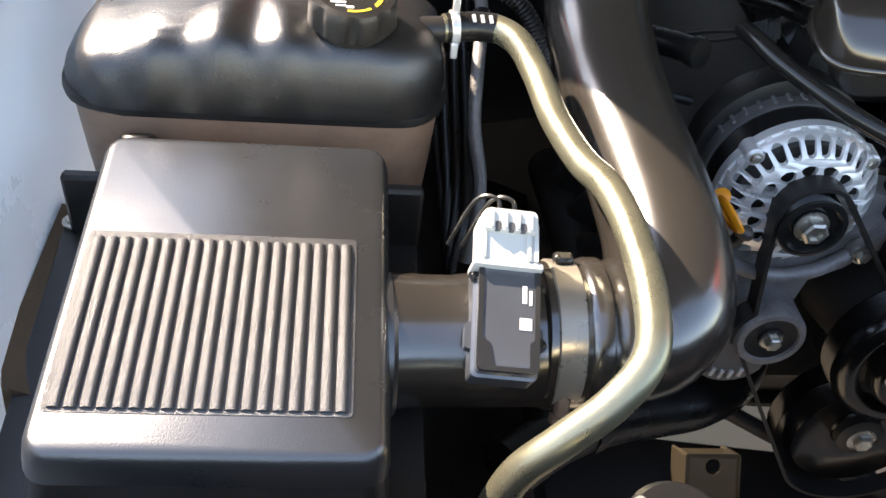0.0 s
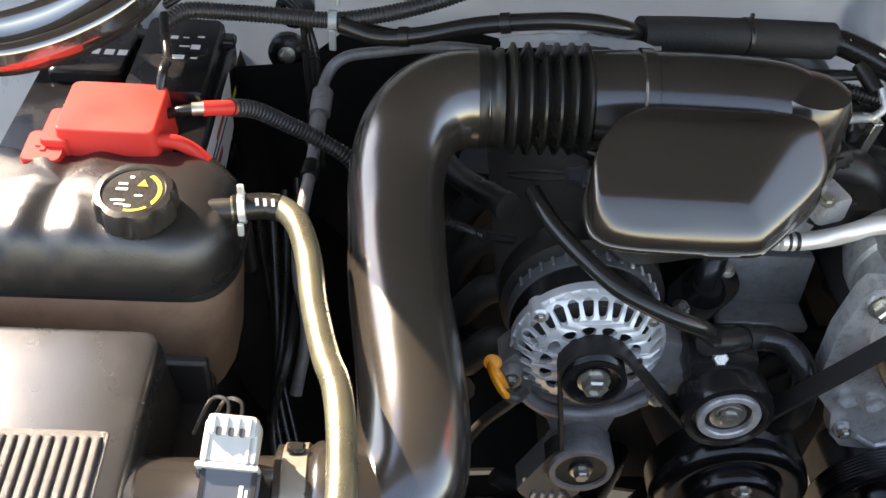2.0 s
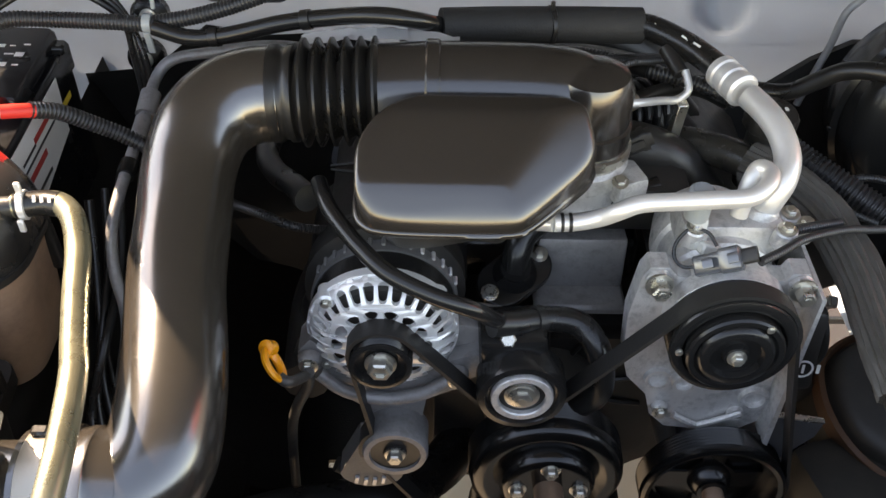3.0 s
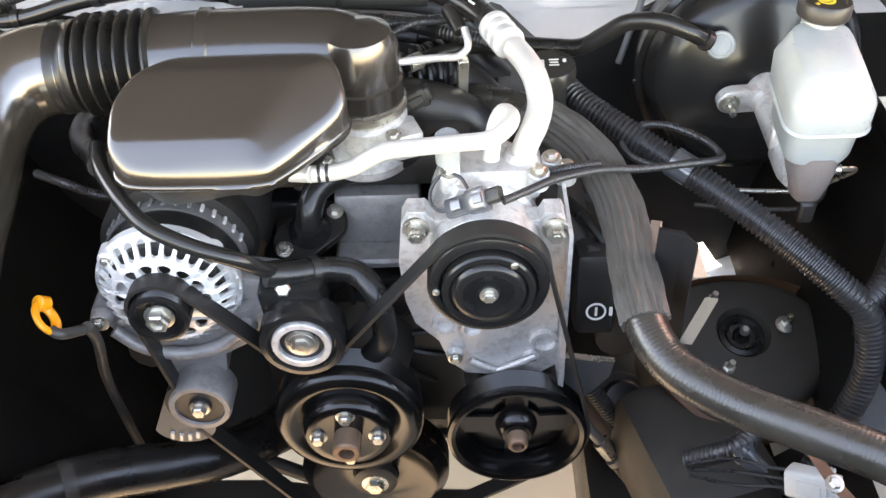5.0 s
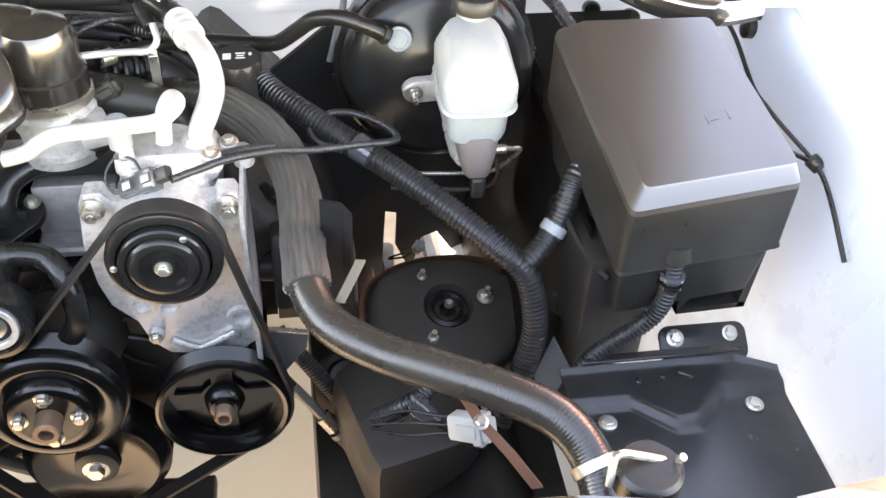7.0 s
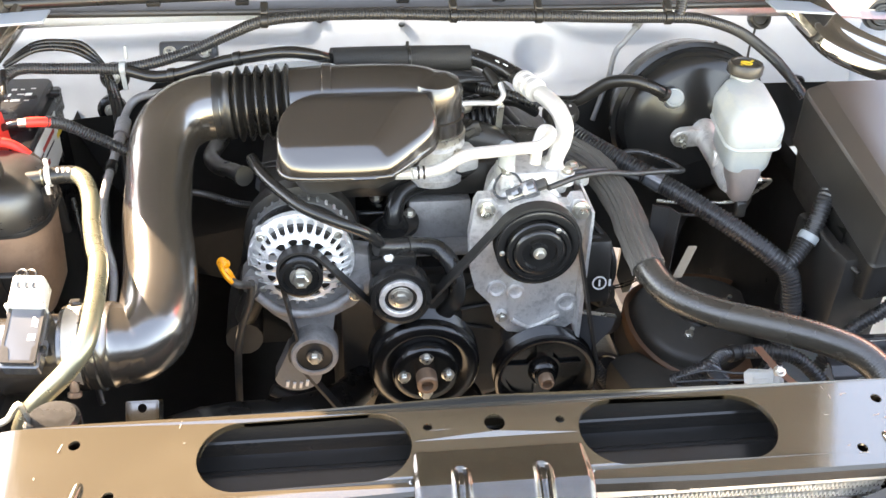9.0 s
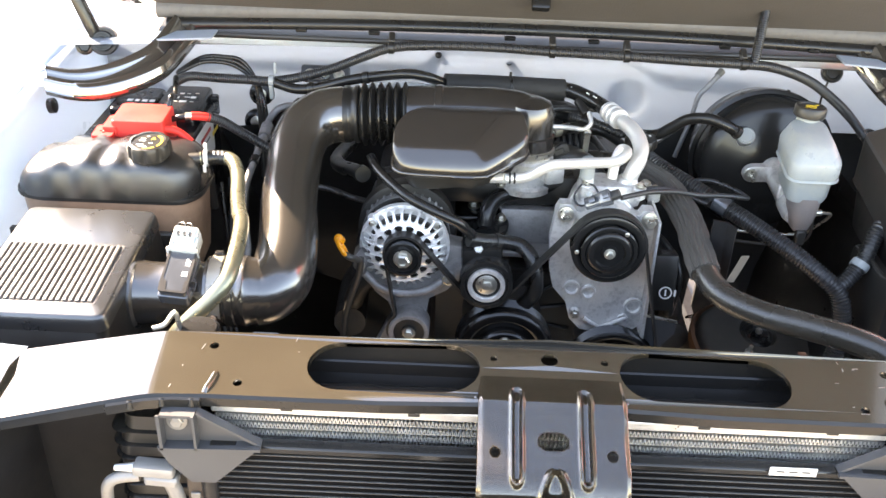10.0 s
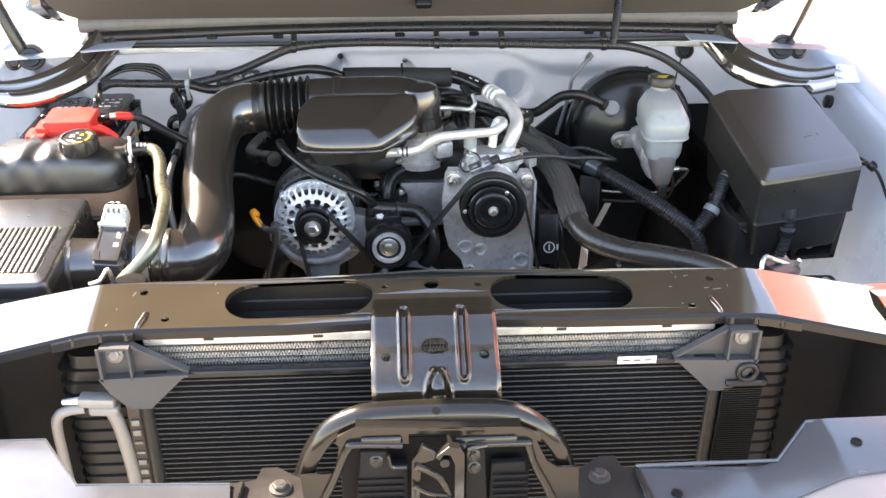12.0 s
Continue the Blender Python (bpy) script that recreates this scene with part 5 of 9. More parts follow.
def build_compressor():
    a = thing("ac_compressor", (0.136, 0.5, 0.95), "silver aluminium air conditioning compressor with a black clutch pulley", "compressor")
    c = V((0.134, 0.422, 1.014))
    m = frm(c, FWD)
    bm = B()
    lathe(bm, c, FWD, [(0.030, -0.034)] + [(r, h - 0.034) for r, h in pulley_profile(0.0615, 0.030, 6)[1:-1]] + [(0.060, -0.002), (0.055, 0.0), (0.050, -0.001), (0.0495, -0.010)], 56)
    part("pulley", bm, black_paint, a)
    bm = B()
    lathe(bm, c, FWD, [(0.047, -0.006), (0.047, 0.006), (0.045, 0.008), (0.040, 0.008), (0.038, 0.005), (0.036, 0.010), (0.033, 0.012), (0.026, 0.012), (0.024, 0.006), (0.014, 0.005), (0.012, 0.010), (0.008, 0.010)], 52)
    clutch = part("clutch_plate", bm, black_paint, a)
    hexbolt(clutch, c + FWD * 0.010, FWD, 0.0065, 0.007)
    for t, r, h in ((55, 0.0430, 0.008), (184, 0.0525, 0.0005)):
        bm = B()
        q = m @ V((r * math.cos(radians(t)), r * math.sin(radians(t)), h))
        lathe(bm, q, FWD, [(0.0038, -0.001), (0.0038, 0.001), (0.002, 0.002)], 14)
        part("rivet", bm, steel, clutch)
    # body, with ribs and head
    ax = V((0, 1, 0.03)).normalized()
    bm = B()
    lathe(bm, c + V((0, 0.034, 0)), ax, [(0.056, 0.0), (0.060, 0.004), (0.060, 0.022), (0.056, 0.026), (0.054, 0.050), (0.058, 0.054), (0.058, 0.066), (0.054, 0.070), (0.054, 0.100), (0.058, 0.104), (0.058, 0.120), (0.050, 0.15), (0.03, 0.155)], 44)
    part("body", bm, cast_alu, a)
    bm = B()
    box(bm, (0.142, 0.548, 1.062), (0.105, 0.062, 0.040), turn(-6), 0.010, 2)
    head = part("head", bm, cast_alu, a)
    for x, y, z in ((0.098, 0.512, 1.092), (0.205, 0.555, 1.075), (0.188, 0.515, 1.088), (0.22, 0.545, 1.07)):
        bm = B()
        cyl(bm, (x, y, z - 0.02), (x, y - 0.004, z + 0.002), 0.012, 0.011, 16, 0.002)
        boss = part("boss", bm, cast_alu, head)
        hexbolt(boss, (x, y - 0.004, z + 0.002), (0, -0.1, 1), 0.0065)
    # electric connector and valve on the front of the head
    ax3 = (V((0.151, 0.470, 1.098)) - V((0.098, 0.480, 1.069))).normalized()
    mc = frm((0.120, 0.474, 1.082), ax3, (0, -0.6, 0.8))
    bm = B()
    loft(bm, [[mc @ V((x, y, h)) for x, y in rrect(w, d, 0.004, 3)] for w, d, h in ((0.014, 0.018, -0.028), (0.017, 0.020, -0.026), (0.017, 0.020, -0.004), (0.020, 0.024, -0.002), (0.020, 0.024, 0.016), (0.015, 0.018, 0.018))])
    conn = part("connector", bm, slate_plastic, a, "grey clutch connector")
    bm = B()
    loft(bm, [[mc @ V((x, y, h)) for x, y in rrect(0.013, 0.015, 0.003, 3)] for h in (0.017, 0.032)])
    part("plug", bm, black_plastic, conn)
    for h in (-0.018, 0.006):
        bm = B()
        loft(bm, [[mc @ V((x + 0.011, y, h + e)) for x, y in rrect(0.005, 0.010, 0.001, 2)] for e in (0.0, 0.010)])
        part("latch", bm, slate_plastic, conn)
    bm = B()
    box(bm, (0.101, 0.507, 1.088), (0.016, 0.012, 0.034), turn(-15, 0, 10), 0.003)
    part("clip", bm, pale_plastic, conn, "pale grey clip")
    bm = B()
    box(bm, (0.112, 0.497, 1.076), (0.022, 0.012, 0.012), turn(-15, 20, 10), 0.002)
    part("clip_foot", bm, pale_plastic, conn)
    bm = B()
    tube(bm, [(0.098, 0.480, 1.068), (0.086, 0.484, 1.064), (0.078, 0.492, 1.070), (0.080, 0.50, 1.082), (0.092, 0.505, 1.094), (0.108, 0.50, 1.094), (0.116, 0.49, 1.086)], 0.0018, 6, 6)
    part("wire", bm, rubber, conn)
    bm = B()
    tube(bm, [(0.118, 0.470, 1.045), (0.124, 0.460, 1.055), (0.134, 0.458, 1.060), (0.15, 0.462, 1.058)], 0.006, 10, 6)
    part("pipe_stub", bm, cast_alu, a)
    # bracket plate
    b = thing("compressor_bracket", (0.14, 0.47, 0.83), "grey cast aluminium drive bracket behind the compressor", "bracket")
    mb = Matrix(((1, 0, 0, 0), (0, 0, 1, 0.478), (0, 1, 0, 0), (0, 0, 0, 1)))
    outer = [(0.048, 1.056), (0.054, 1.068), (0.072, 1.068), (0.082, 1.056), (0.188, 1.052), (0.193, 1.062), (0.210, 1.062), (0.216, 1.050), (0.215, 0.99), (0.214, 0.90), (0.216, 0.830), (0.197, 0.815), (0.150, 0.812), (0.110, 0.818), (0.090, 0.84), (0.080, 0.875), (0.055, 0.905), (0.046, 0.94), (0.042, 1.0)]
    bm = B()
    prism(bm, outer, [], 0.0, 0.022, mb)
    bmesh.ops.bevel(bm, geom=[e for e in bm.edges if e.is_boundary is False and e.calc_face_angle(0) > 1.2], offset=0.0025, segments=1, affect='EDGES')
    plate = part("plate", bm, cast_alu, b)
    for x, z, r, k in ((0.063, 1.054, 0.013, 1), (0.203, 1.049, 0.013, 1), (0.088, 0.905, 0.014, 0), (0.118, 0.898, 0.0125, 0), (0.098, 0.855, 0.010, 1), (0.200, 0.872, 0.016, 0), (0.185, 0.845, 0.009, 0)):
        bm = B()
        f = V((x, 0.478, z))
        if k:
            cyl(bm, f, f + FWD * 0.010, r, r * 0.9, 20, 0.002)
            boss = part("boss", bm, cast_alu, plate)
            hexbolt(boss, f + FWD * 0.010, FWD, 0.0095 if r > 0.011 else 0.006, 0.016 if r > 0.011 else 0.006)
        else:
            lathe(bm, f, FWD, [(r * 1.15, -0.004), (r, 0.006), (r * 0.75, 0.006), (r * 0.68, 0.0), (r * 0.3, 0.0)], 24)
            part("boss", bm, cast_alu, plate)
    for x0, z0, x1, z1 in ((0.115, 0.845, 0.145, 0.825), (0.145, 0.825, 0.190, 0.850)):
        bm = B()
        tube(bm, [(x0, 0.473, z0), ((x0 + x1) / 2, 0.472, (z0 + z1) / 2), (x1, 0.473, z1)], 0.004, 8, 4)
        part("web", bm, cast_alu, plate)
    bm = B()
    lathe(bm, (0.168, 0.474, 0.762), FWD, [(0.034, -0.06), (0.036, -0.012), (0.034, -0.010)], 32)
    part("pump_mount", bm, dull_alu, b)
    bm = B()
    loft(bm, [[V((x, y, z)) for x, z in ((0.215, 1.055), (0.219, 1.055), (0.221, 0.82), (0.215, 0.82))] for y in (0.45, 0.56)])
    part("side_flange", bm, cast_alu, b)
    # triangular sheet metal gusset
    bm = B()
    mg = Matrix(((1, 0, 0, 0), (0, 0.0, 1, 0.458), (0, 1, 0, 0), (0, 0, 0, 1)))
    prism(bm, [(0.221, 0.864), (0.278, 0.852), (0.275, 0.828), (0.240, 0.779), (0.226, 0.785)], [], 0.0, 0.0025, mg)
    part("gusset", bm, grey_plastic, b, "dark coated sheet gusset")
    bm = B()
    prism(bm, [(0.221, 0.866), (0.279, 0.854), (0.278, 0.8515), (0.221, 0.8635)], [], -0.001, 0.006, mg)
    part("gusset_lip", bm, steel, b, "bare steel lip")


build_compressor()


def belt(name, pts, label, w=0.022):
    """A flat ribbed belt run: outline points (x, y, z) of the inner line."""
    bm = B()
    loops = []
    for i, p in enumerate(pts):
        a, b = V(pts[max(0, i - 1)]), V(pts[min(len(pts) - 1, i + 1)])
        t = (b - a).normalized()
        nrm = t.cross(FWD).normalized()
        p = V(p)
        loops.append([p - FWD * w / 2 - nrm * 0.002, p + FWD * w / 2 - nrm * 0.002, p + FWD * w / 2 + nrm * 0.002, p - FWD * w / 2 + nrm * 0.002])
    loft(bm, loops)
    return bm


def arc_pts(c, r, a0, a1, n=10, y=0.44):
    return [(c[0] + r * math.cos(radians(a0 + (a1 - a0) * k / n)), y, c[1] + r * math.sin(radians(a0 + (a1 - a0) * k / n))) for k in range(n + 1)]


def build_belt():
    b = thing("drive_belt", (0, 0.44, 0.7), "black ribbed drive belt round the pulleys", "belt")
    alt, ten, idl, ac, ps, cr = (-0.204, 0.985), (-0.193, 0.831), (-0.064, 0.939), (0.134, 1.014), (0.168, 0.760), (-0.01, 0.64)
    arcs = [arc_pts(ten, 0.038, 200, 130, 6), arc_pts(alt, 0.0335, 190, 40, 14), arc_pts(idl, 0.048, 225, 330, 10), arc_pts(ac, 0.0635, 150, 0, 16), arc_pts(ps, 0.0845, 10, -60, 8), arc_pts(cr, 0.097, -40, -140, 10), arc_pts(ten, 0.038, 240, 215, 2)]
    for one, nxt in zip(arcs, arcs[1:]):
        part("span", belt("span", one + nxt[:1], ""), belt_rubber, b)


build_belt()


def build_dipstick():
    d = thing("dipstick", (-0.28, 0.42, 0.7), "orange oil dipstick loop handle on a dark tube", "dipstick")
    bm = B()
    side = V((-0.31, -0.60, 0.74)).normalized()
    down = V((0.45, -0.30, -0.60))
    down = (down - side * down.dot(side)).normalized()
    mid = V((-0.302, 0.396, 1.014))
    sweep(bm, [mid + down * 0.0145 * math.cos(t) + side * 0.0125 * math.sin(t) for t in [2 * math.pi * k / 28 for k in range(29)]], 0.0036, 10, 1.5)
    part("handle", bm, orange_plastic, d)
    bm = B()
    lathe(bm, mid - down * 0.018 + V((0.003, 0, 0)), side, [(0.004, -0.007), (0.0075, -0.006), (0.0075, 0.006), (0.004, 0.007)], 16)
    part("knob", bm, orange_plastic, d)
    bm = B()
    tube(bm, [mid + down * 0.013, mid + down * 0.020 + V((0.006, 0.004, -0.002)), (-0.276, 0.406, 0.986)], 0.0056, 10, 5)
    part("plug", bm, dark_metal, d)
    bm = B()
    tube(bm, [(-0.273, 0.41, 0.986), (-0.280, 0.43, 0.94), (-0.31, 0.47, 0.82), (-0.33, 0.52, 0.6)], 0.006, 10, 6)
    part("tube", bm, dark_metal, d)


build_dipstick()

cable("coolant_crossover_pipe", [(-0.270, 0.560, 1.100), (-0.262, 0.535, 1.100), (-0.250, 0.512, 1.096), (-0.225, 0.478, 1.090), (-0.196, 0.450, 1.082), (-0.155, 0.438, 1.066), (-0.115, 0.440, 1.045), (-0.095, 0.452, 1.020), (-0.088, 0.465, 1.005)], 0.0086, black_paint, "glossy black steel pipe over the alternator", category="pipe")
cable("heater_hose", [(-0.096, 0.460, 1.004), (-0.070, 0.470, 0.995), (-0.035, 0.485, 0.986), (-0.005, 0.484, 0.980), (0.014, 0.468, 0.965), (0.022, 0.455, 0.935), (0.020, 0.452, 0.905), (0.0, 0.46, 0.87)], 0.0135, rubber, "black rubber heater hose in front of the engine", (
    ("clamp", [(-0.052, 0.4785, 0.990), (-0.044, 0.482, 0.988)], 0.0155, black_plastic, "", None),), category="hose")
cable("lower_radiator_hose", [(-0.46, 0.33, 0.74), (-0.40, 0.375, 0.735), (-0.335, 0.415, 0.715), (-0.27, 0.445, 0.690), (-0.211, 0.470, 0.675), (-0.155, 0.515, 0.655), (-0.115, 0.575, 0.645), (-0.09, 0.65, 0.66)], 0.031, rubber, "thick black lower radiator hose below the belt tensioner", (
    ("clamp", [(-0.375, 0.391, 0.728), (-0.362, 0.399, 0.724)], 0.0325, dark_metal, "dark band clamp", None),), category="hose")
cable("stabiliser_link", [(-0.27, 0.50, 0.70), (-0.14, 0.49, 0.62), (0.0, 0.48, 0.54), (0.10, 0.47, 0.49)], 0.010, dark_metal, "thin dark steel rod low in front of the engine", category="rod")


# ---- pipes and hoses over the engine ----
def build_ac_lines():
    a = thing("ac_suction_line", (0.15, 0.68, 1.13), "white oxidised aluminium refrigerant pipe with a crimped black hose", "refrigerant line")
    bm = B()
    tube(bm, [(0.171, 0.655, 1.146), (0.182, 0.628, 1.145), (0.190, 0.600, 1.141), (0.193, 0.572, 1.131), (0.187, 0.552, 1.118), (0.178, 0.545, 1.100), (0.172, 0.545, 1.078)], 0.0135, 16, 8)
    part("pipe", bm, tube_alu, a)
    bm = B()
    d = V((0.166, 0.668, 1.146)) - V((0.153, 0.704, 1.145))
    lathe(bm, (0.151, 0.706, 1.145), d, [(0.016, 0), (0.0185, 0.002), (0.0185, 0.010), (0.0165, 0.012), (0.0165, 0.017), (0.0185, 0.019), (0.0185, 0.027), (0.0165, 0.029), (0.0165, 0.034), (0.0185, 0.036), (0.0185, 0.044), (0.015, 0.047)], 24)
    part("crimp", bm, tube_alu, a)
    bm = B()
    tube(bm, [(0.060, 0.786, 1.152), (0.085, 0.775, 1.155), (0.116, 0.750, 1.152), (0.138, 0.726, 1.148), (0.156, 0.697, 1.145)], 0.0145, 16, 8)
    hose = part("hose", bm, rubber, a, "black hose with white print")
    for x, y in ((0.088, 0.772), (0.101, 0.762), (0.114, 0.750), (0.125, 0.738)):
        bm = B()
        box(bm, (x + 0.002, y - 0.010, 1.1660 - 0.1 * (x - 0.088)), (0.009, 0.0022, 0.0006), turn(28, 10, -44))
        part("print_bar", bm, white_ink, hose)
    bm = B()
    cyl(bm, (0.172, 0.545, 1.070), (0.172, 0.545, 1.092), 0.019, 0.017, 20, 0.003)
    part("block_fitting", bm, cast_alu, a)
    f = thing("foam_sleeve", (-0.03, 0.77, 1.14), "black foam insulation sleeve over a hose, tied in the middle", "hose sleeve")
    bm = B()
    tube(bm, [(-0.150, 0.748, 1.167), (-0.09, 0.760, 1.163), (-0.02, 0.772, 1.158), (0.03, 0.780, 1.154), (0.076, 0.784, 1.152)], 0.0205, 18, 8)
    part("foam", bm, foam, f)
    bm = B()
    lathe(bm, (-0.028, 0.7705, 1.1588), (1, 0.16, -0.06), [(0.0205, -0.003), (0.0218, -0.002), (0.0218, 0.002), (0.0205, 0.003)], 24)
    part("tie", bm, black_plastic, f)
    bm = B()
    box(bm, (-0.028, 0.7665, 1.184), (0.005, 0.004, 0.012), None, 0.001)
    part("tie_tail", bm, black_plastic, f)
    q = thing("ac_liquid_line", (0.06, 0.50, 1.12), "white oxidised aluminium pipe bent across the engine", "refrigerant line")
    bm = B()
    tube(bm, [(-0.040, 0.506, 1.098), (-0.018, 0.508, 1.098), (0.004, 0.506, 1.106), (0.020, 0.500, 1.120), (0.038, 0.500, 1.129), (0.070, 0.499, 1.133), (0.105, 0.499, 1.136), (0.138, 0.500, 1.139), (0.155, 0.510, 1.145), (0.160, 0.524, 1.148), (0.152, 0.534, 1.146), (0.144, 0.526, 1.132), (0.140, 0.520, 1.10)], 0.0088, 14, 8)
    part("pipe", bm, tube_alu, q)
    for x in (-0.034, -0.026):
        bm = B()
        lathe(bm, (x, 0.507, 1.098), (1, 0.02, 0.02), [(0.0088, 0), (0.0098, 0.0005), (0.0098, 0.003), (0.0088, 0.0035)], 18)
        part("band", bm, black_plastic, q)
    bm = B()
    cyl(bm, (0.097, 0.515, 1.10), (0.097, 0.513, 1.138), 0.0125, 0.0125, 18, 0.003)
    part("service_port", bm, milk_plastic, q, "white service port cap")
    bm = B()
    tube(bm, [(-0.040, 0.506, 1.098), (-0.07, 0.52, 1.09), (-0.11, 0.56, 1.07)], 0.0088, 12, 6)
    part("rear_run", bm, tube_alu, q)


build_ac_lines()


def build_upper_hose():
    h = thing("upper_radiator_hose", (0.33, 0.35, 0.95), "thick dark rubber radiator hose partly covered by a woven sleeve", "hose")
    pts = [(0.110, 0.735, 1.030), (0.145, 0.705, 1.045), (0.183, 0.672, 1.054), (0.222, 0.633, 1.054), (0.254, 0.590, 1.048), (0.271, 0.545, 1.036), (0.279, 0.497, 1.028), (0.280, 0.445, 1.020), (0.281, 0.395, 1.014), (0.287, 0.358, 1.004), (0.308, 0.325, 0.995), (0.355, 0.287, 0.993), (0.409, 0.250, 1.000), (0.465, 0.213, 1.004), (0.508, 0.180, 1.000), (0.530, 0.145, 0.985), (0.535, 0.105, 0.965), (0.53, 0.07, 0.945)]
    path = even(smooth_path(pts, 10), 0.006)
    cut = min(range(len(path)), key=lambda i: (path[i] - V((0.281, 0.378, 1.010))).length)
    start = min(range(len(path)), key=lambda i: (path[i] - V((0.195, 0.661, 1.055))).length)
    bm = B()
    fine = even(path[cut - 4:], 0.0013)
    sweep(bm, fine, lambda i: 0.0205 + (0.00013, 0.00013, -0.00013)[i % 3], 28)
    part("hose", bm, hose_rubber, h, "dark ribbed rubber with a spiral grain", angle=70)
    bm = B()
    sweep(bm, path[:start + 3], 0.0195, 18)
    part("bare_end", bm, hose_rubber, h)
    bm = B()
    # woven sleeve: fine lengthwise pleats
    sleeve = path[start:cut + 2]
    n = 40
    t0 = (sleeve[1] - sleeve[0]).normalized()
    u = t0.orthogonal().normalized()
    loops = []
    for i, p in enumerate(sleeve):
        t = (sleeve[min(i + 1, len(sleeve) - 1)] - sleeve[max(i - 1, 0)]).normalized()
        u = (u - t * u.dot(t)).normalized()
        w = t.cross(u)
        loops.append([p + (u * math.cos(2 * math.pi * k / n) + w * math.sin(2 * math.pi * k / n)) * (0.0232 + (0.0017 if k % 2 else -0.0010) + 0.0007 * math.sin(i * 0.7 + k * 1.3)) for k in range(n)])
    loft(bm, loops)
    part("woven_sleeve", bm, braid, h, "woven dark grey heat sleeve", angle=25)
    bm = B()
    end = path[-14]
    d = path[-13] - path[-15]
    lathe(bm, end, d, [(0.021, 0), (0.0235, 0.001), (0.0235, 0.011), (0.021, 0.012)], 24)
    part("clamp", bm, steel, h)
    for i in (2, 4, 6):
        bm = B()
        p = path[i]
        box(bm, p + V((0, -0.010, 0.0172)), (0.006, 0.004, 0.0006), turn(25, 0, -40))
        part("print_bar", bm, yellow_ink, h)


build_upper_hose()

cable("wiring_loom", [(0.236, 0.735, 1.045), (0.260, 0.700, 1.039), (0.309, 0.652, 1.027), (0.363, 0.609, 1.010), (0.413, 0.564, 0.995), (0.466, 0.513, 0.976), (0.510, 0.473, 0.955), (0.540, 0.455, 0.930), (0.552, 0.444, 0.891), (0.555, 0.434, 0.844), (0.541, 0.42, 0.79), (0.51, 0.39, 0.73)], 0.0155, conduit, "thick black corrugated wiring loom running to the fuse box", (
    ("branch", [(0.533, 0.457, 0.936), (0.552, 0.467, 0.948), (0.570, 0.480, 0.962), (0.584, 0.490, 0.980), (0.594, 0.500, 1.003), (0.606, 0.516, 1.024), (0.63, 0.54, 1.03)], 0.0135, conduit, "", 0.006),
    ("clip", [(0.352, 0.618, 1.0145), (0.372, 0.602, 1.0080)], 0.0185, slate_plastic, "grey loom clip", None),
    ("white_band", [(0.574, 0.483, 0.966), (0.581, 0.488, 0.975)], 0.0165, milk_plastic, "white tie band", None)), 0.006, "wiring loom")
cable("clutch_lead", [(0.150, 0.463, 1.092), (0.175, 0.480, 1.090), (0.206, 0.505, 1.084), (0.255, 0.530, 1.074), (0.300, 0.545, 1.062), (0.350, 0.560, 1.055), (0.392, 0.585, 1.040), (0.402, 0.612, 1.028), (0.388, 0.640, 1.028), (0.350, 0.660, 1.034), (0.318, 0.665, 1.030), (0.297, 0.645, 1.024), (0.305, 0.625, 1.018), (0.335, 0.610, 1.012)], 0.0042, conduit, "thin black corrugated lead looping from the compressor", (), 0.003, "wire lead")
cable("side_lead", [(0.195, 0.52, 1.08), (0.225, 0.53, 1.078), (0.255, 0.545, 1.07)], 0.005, conduit, "short black corrugated lead beside the compressor", (), 0.003, "wire lead")
cable("vacuum_hose", [(0.06, 0.81, 1.075), (0.106, 0.812, 1.064), (0.178, 0.806, 1.062), (0.230, 0.790, 1.065), (0.262, 0.775, 1.073), (0.287, 0.768, 1.092), (0.312, 0.757, 1.114), (0.345, 0.740, 1.124), (0.375, 0.730, 1.117), (0.405, 0.728, 1.101)], 0.0105, rubber, "black brake vacuum hose", (
    ("band", [(0.396, 0.727, 1.1065), (0.402, 0.727, 1.103)], 0.0125, black_plastic, "", None),), category="hose")


def build_check_valve():
    v = thing("check_valve", (0.416, 0.716, 1.10), "round white plastic check valve on the brake booster", "valve")
    bm = B()
    lathe(bm, (0.418, 0.733, 1.093), (-0.1, -0.75, 0.65), [(0.012, -0.02), (0.015, -0.004), (0.0165, 0.0), (0.0165, 0.008), (0.0145, 0.010), (0.012, 0.009), (0.011, 0.0105), (0.002, 0.0105)], 28)
    part("cap", bm, milk_plastic, v)


build_check_valve()


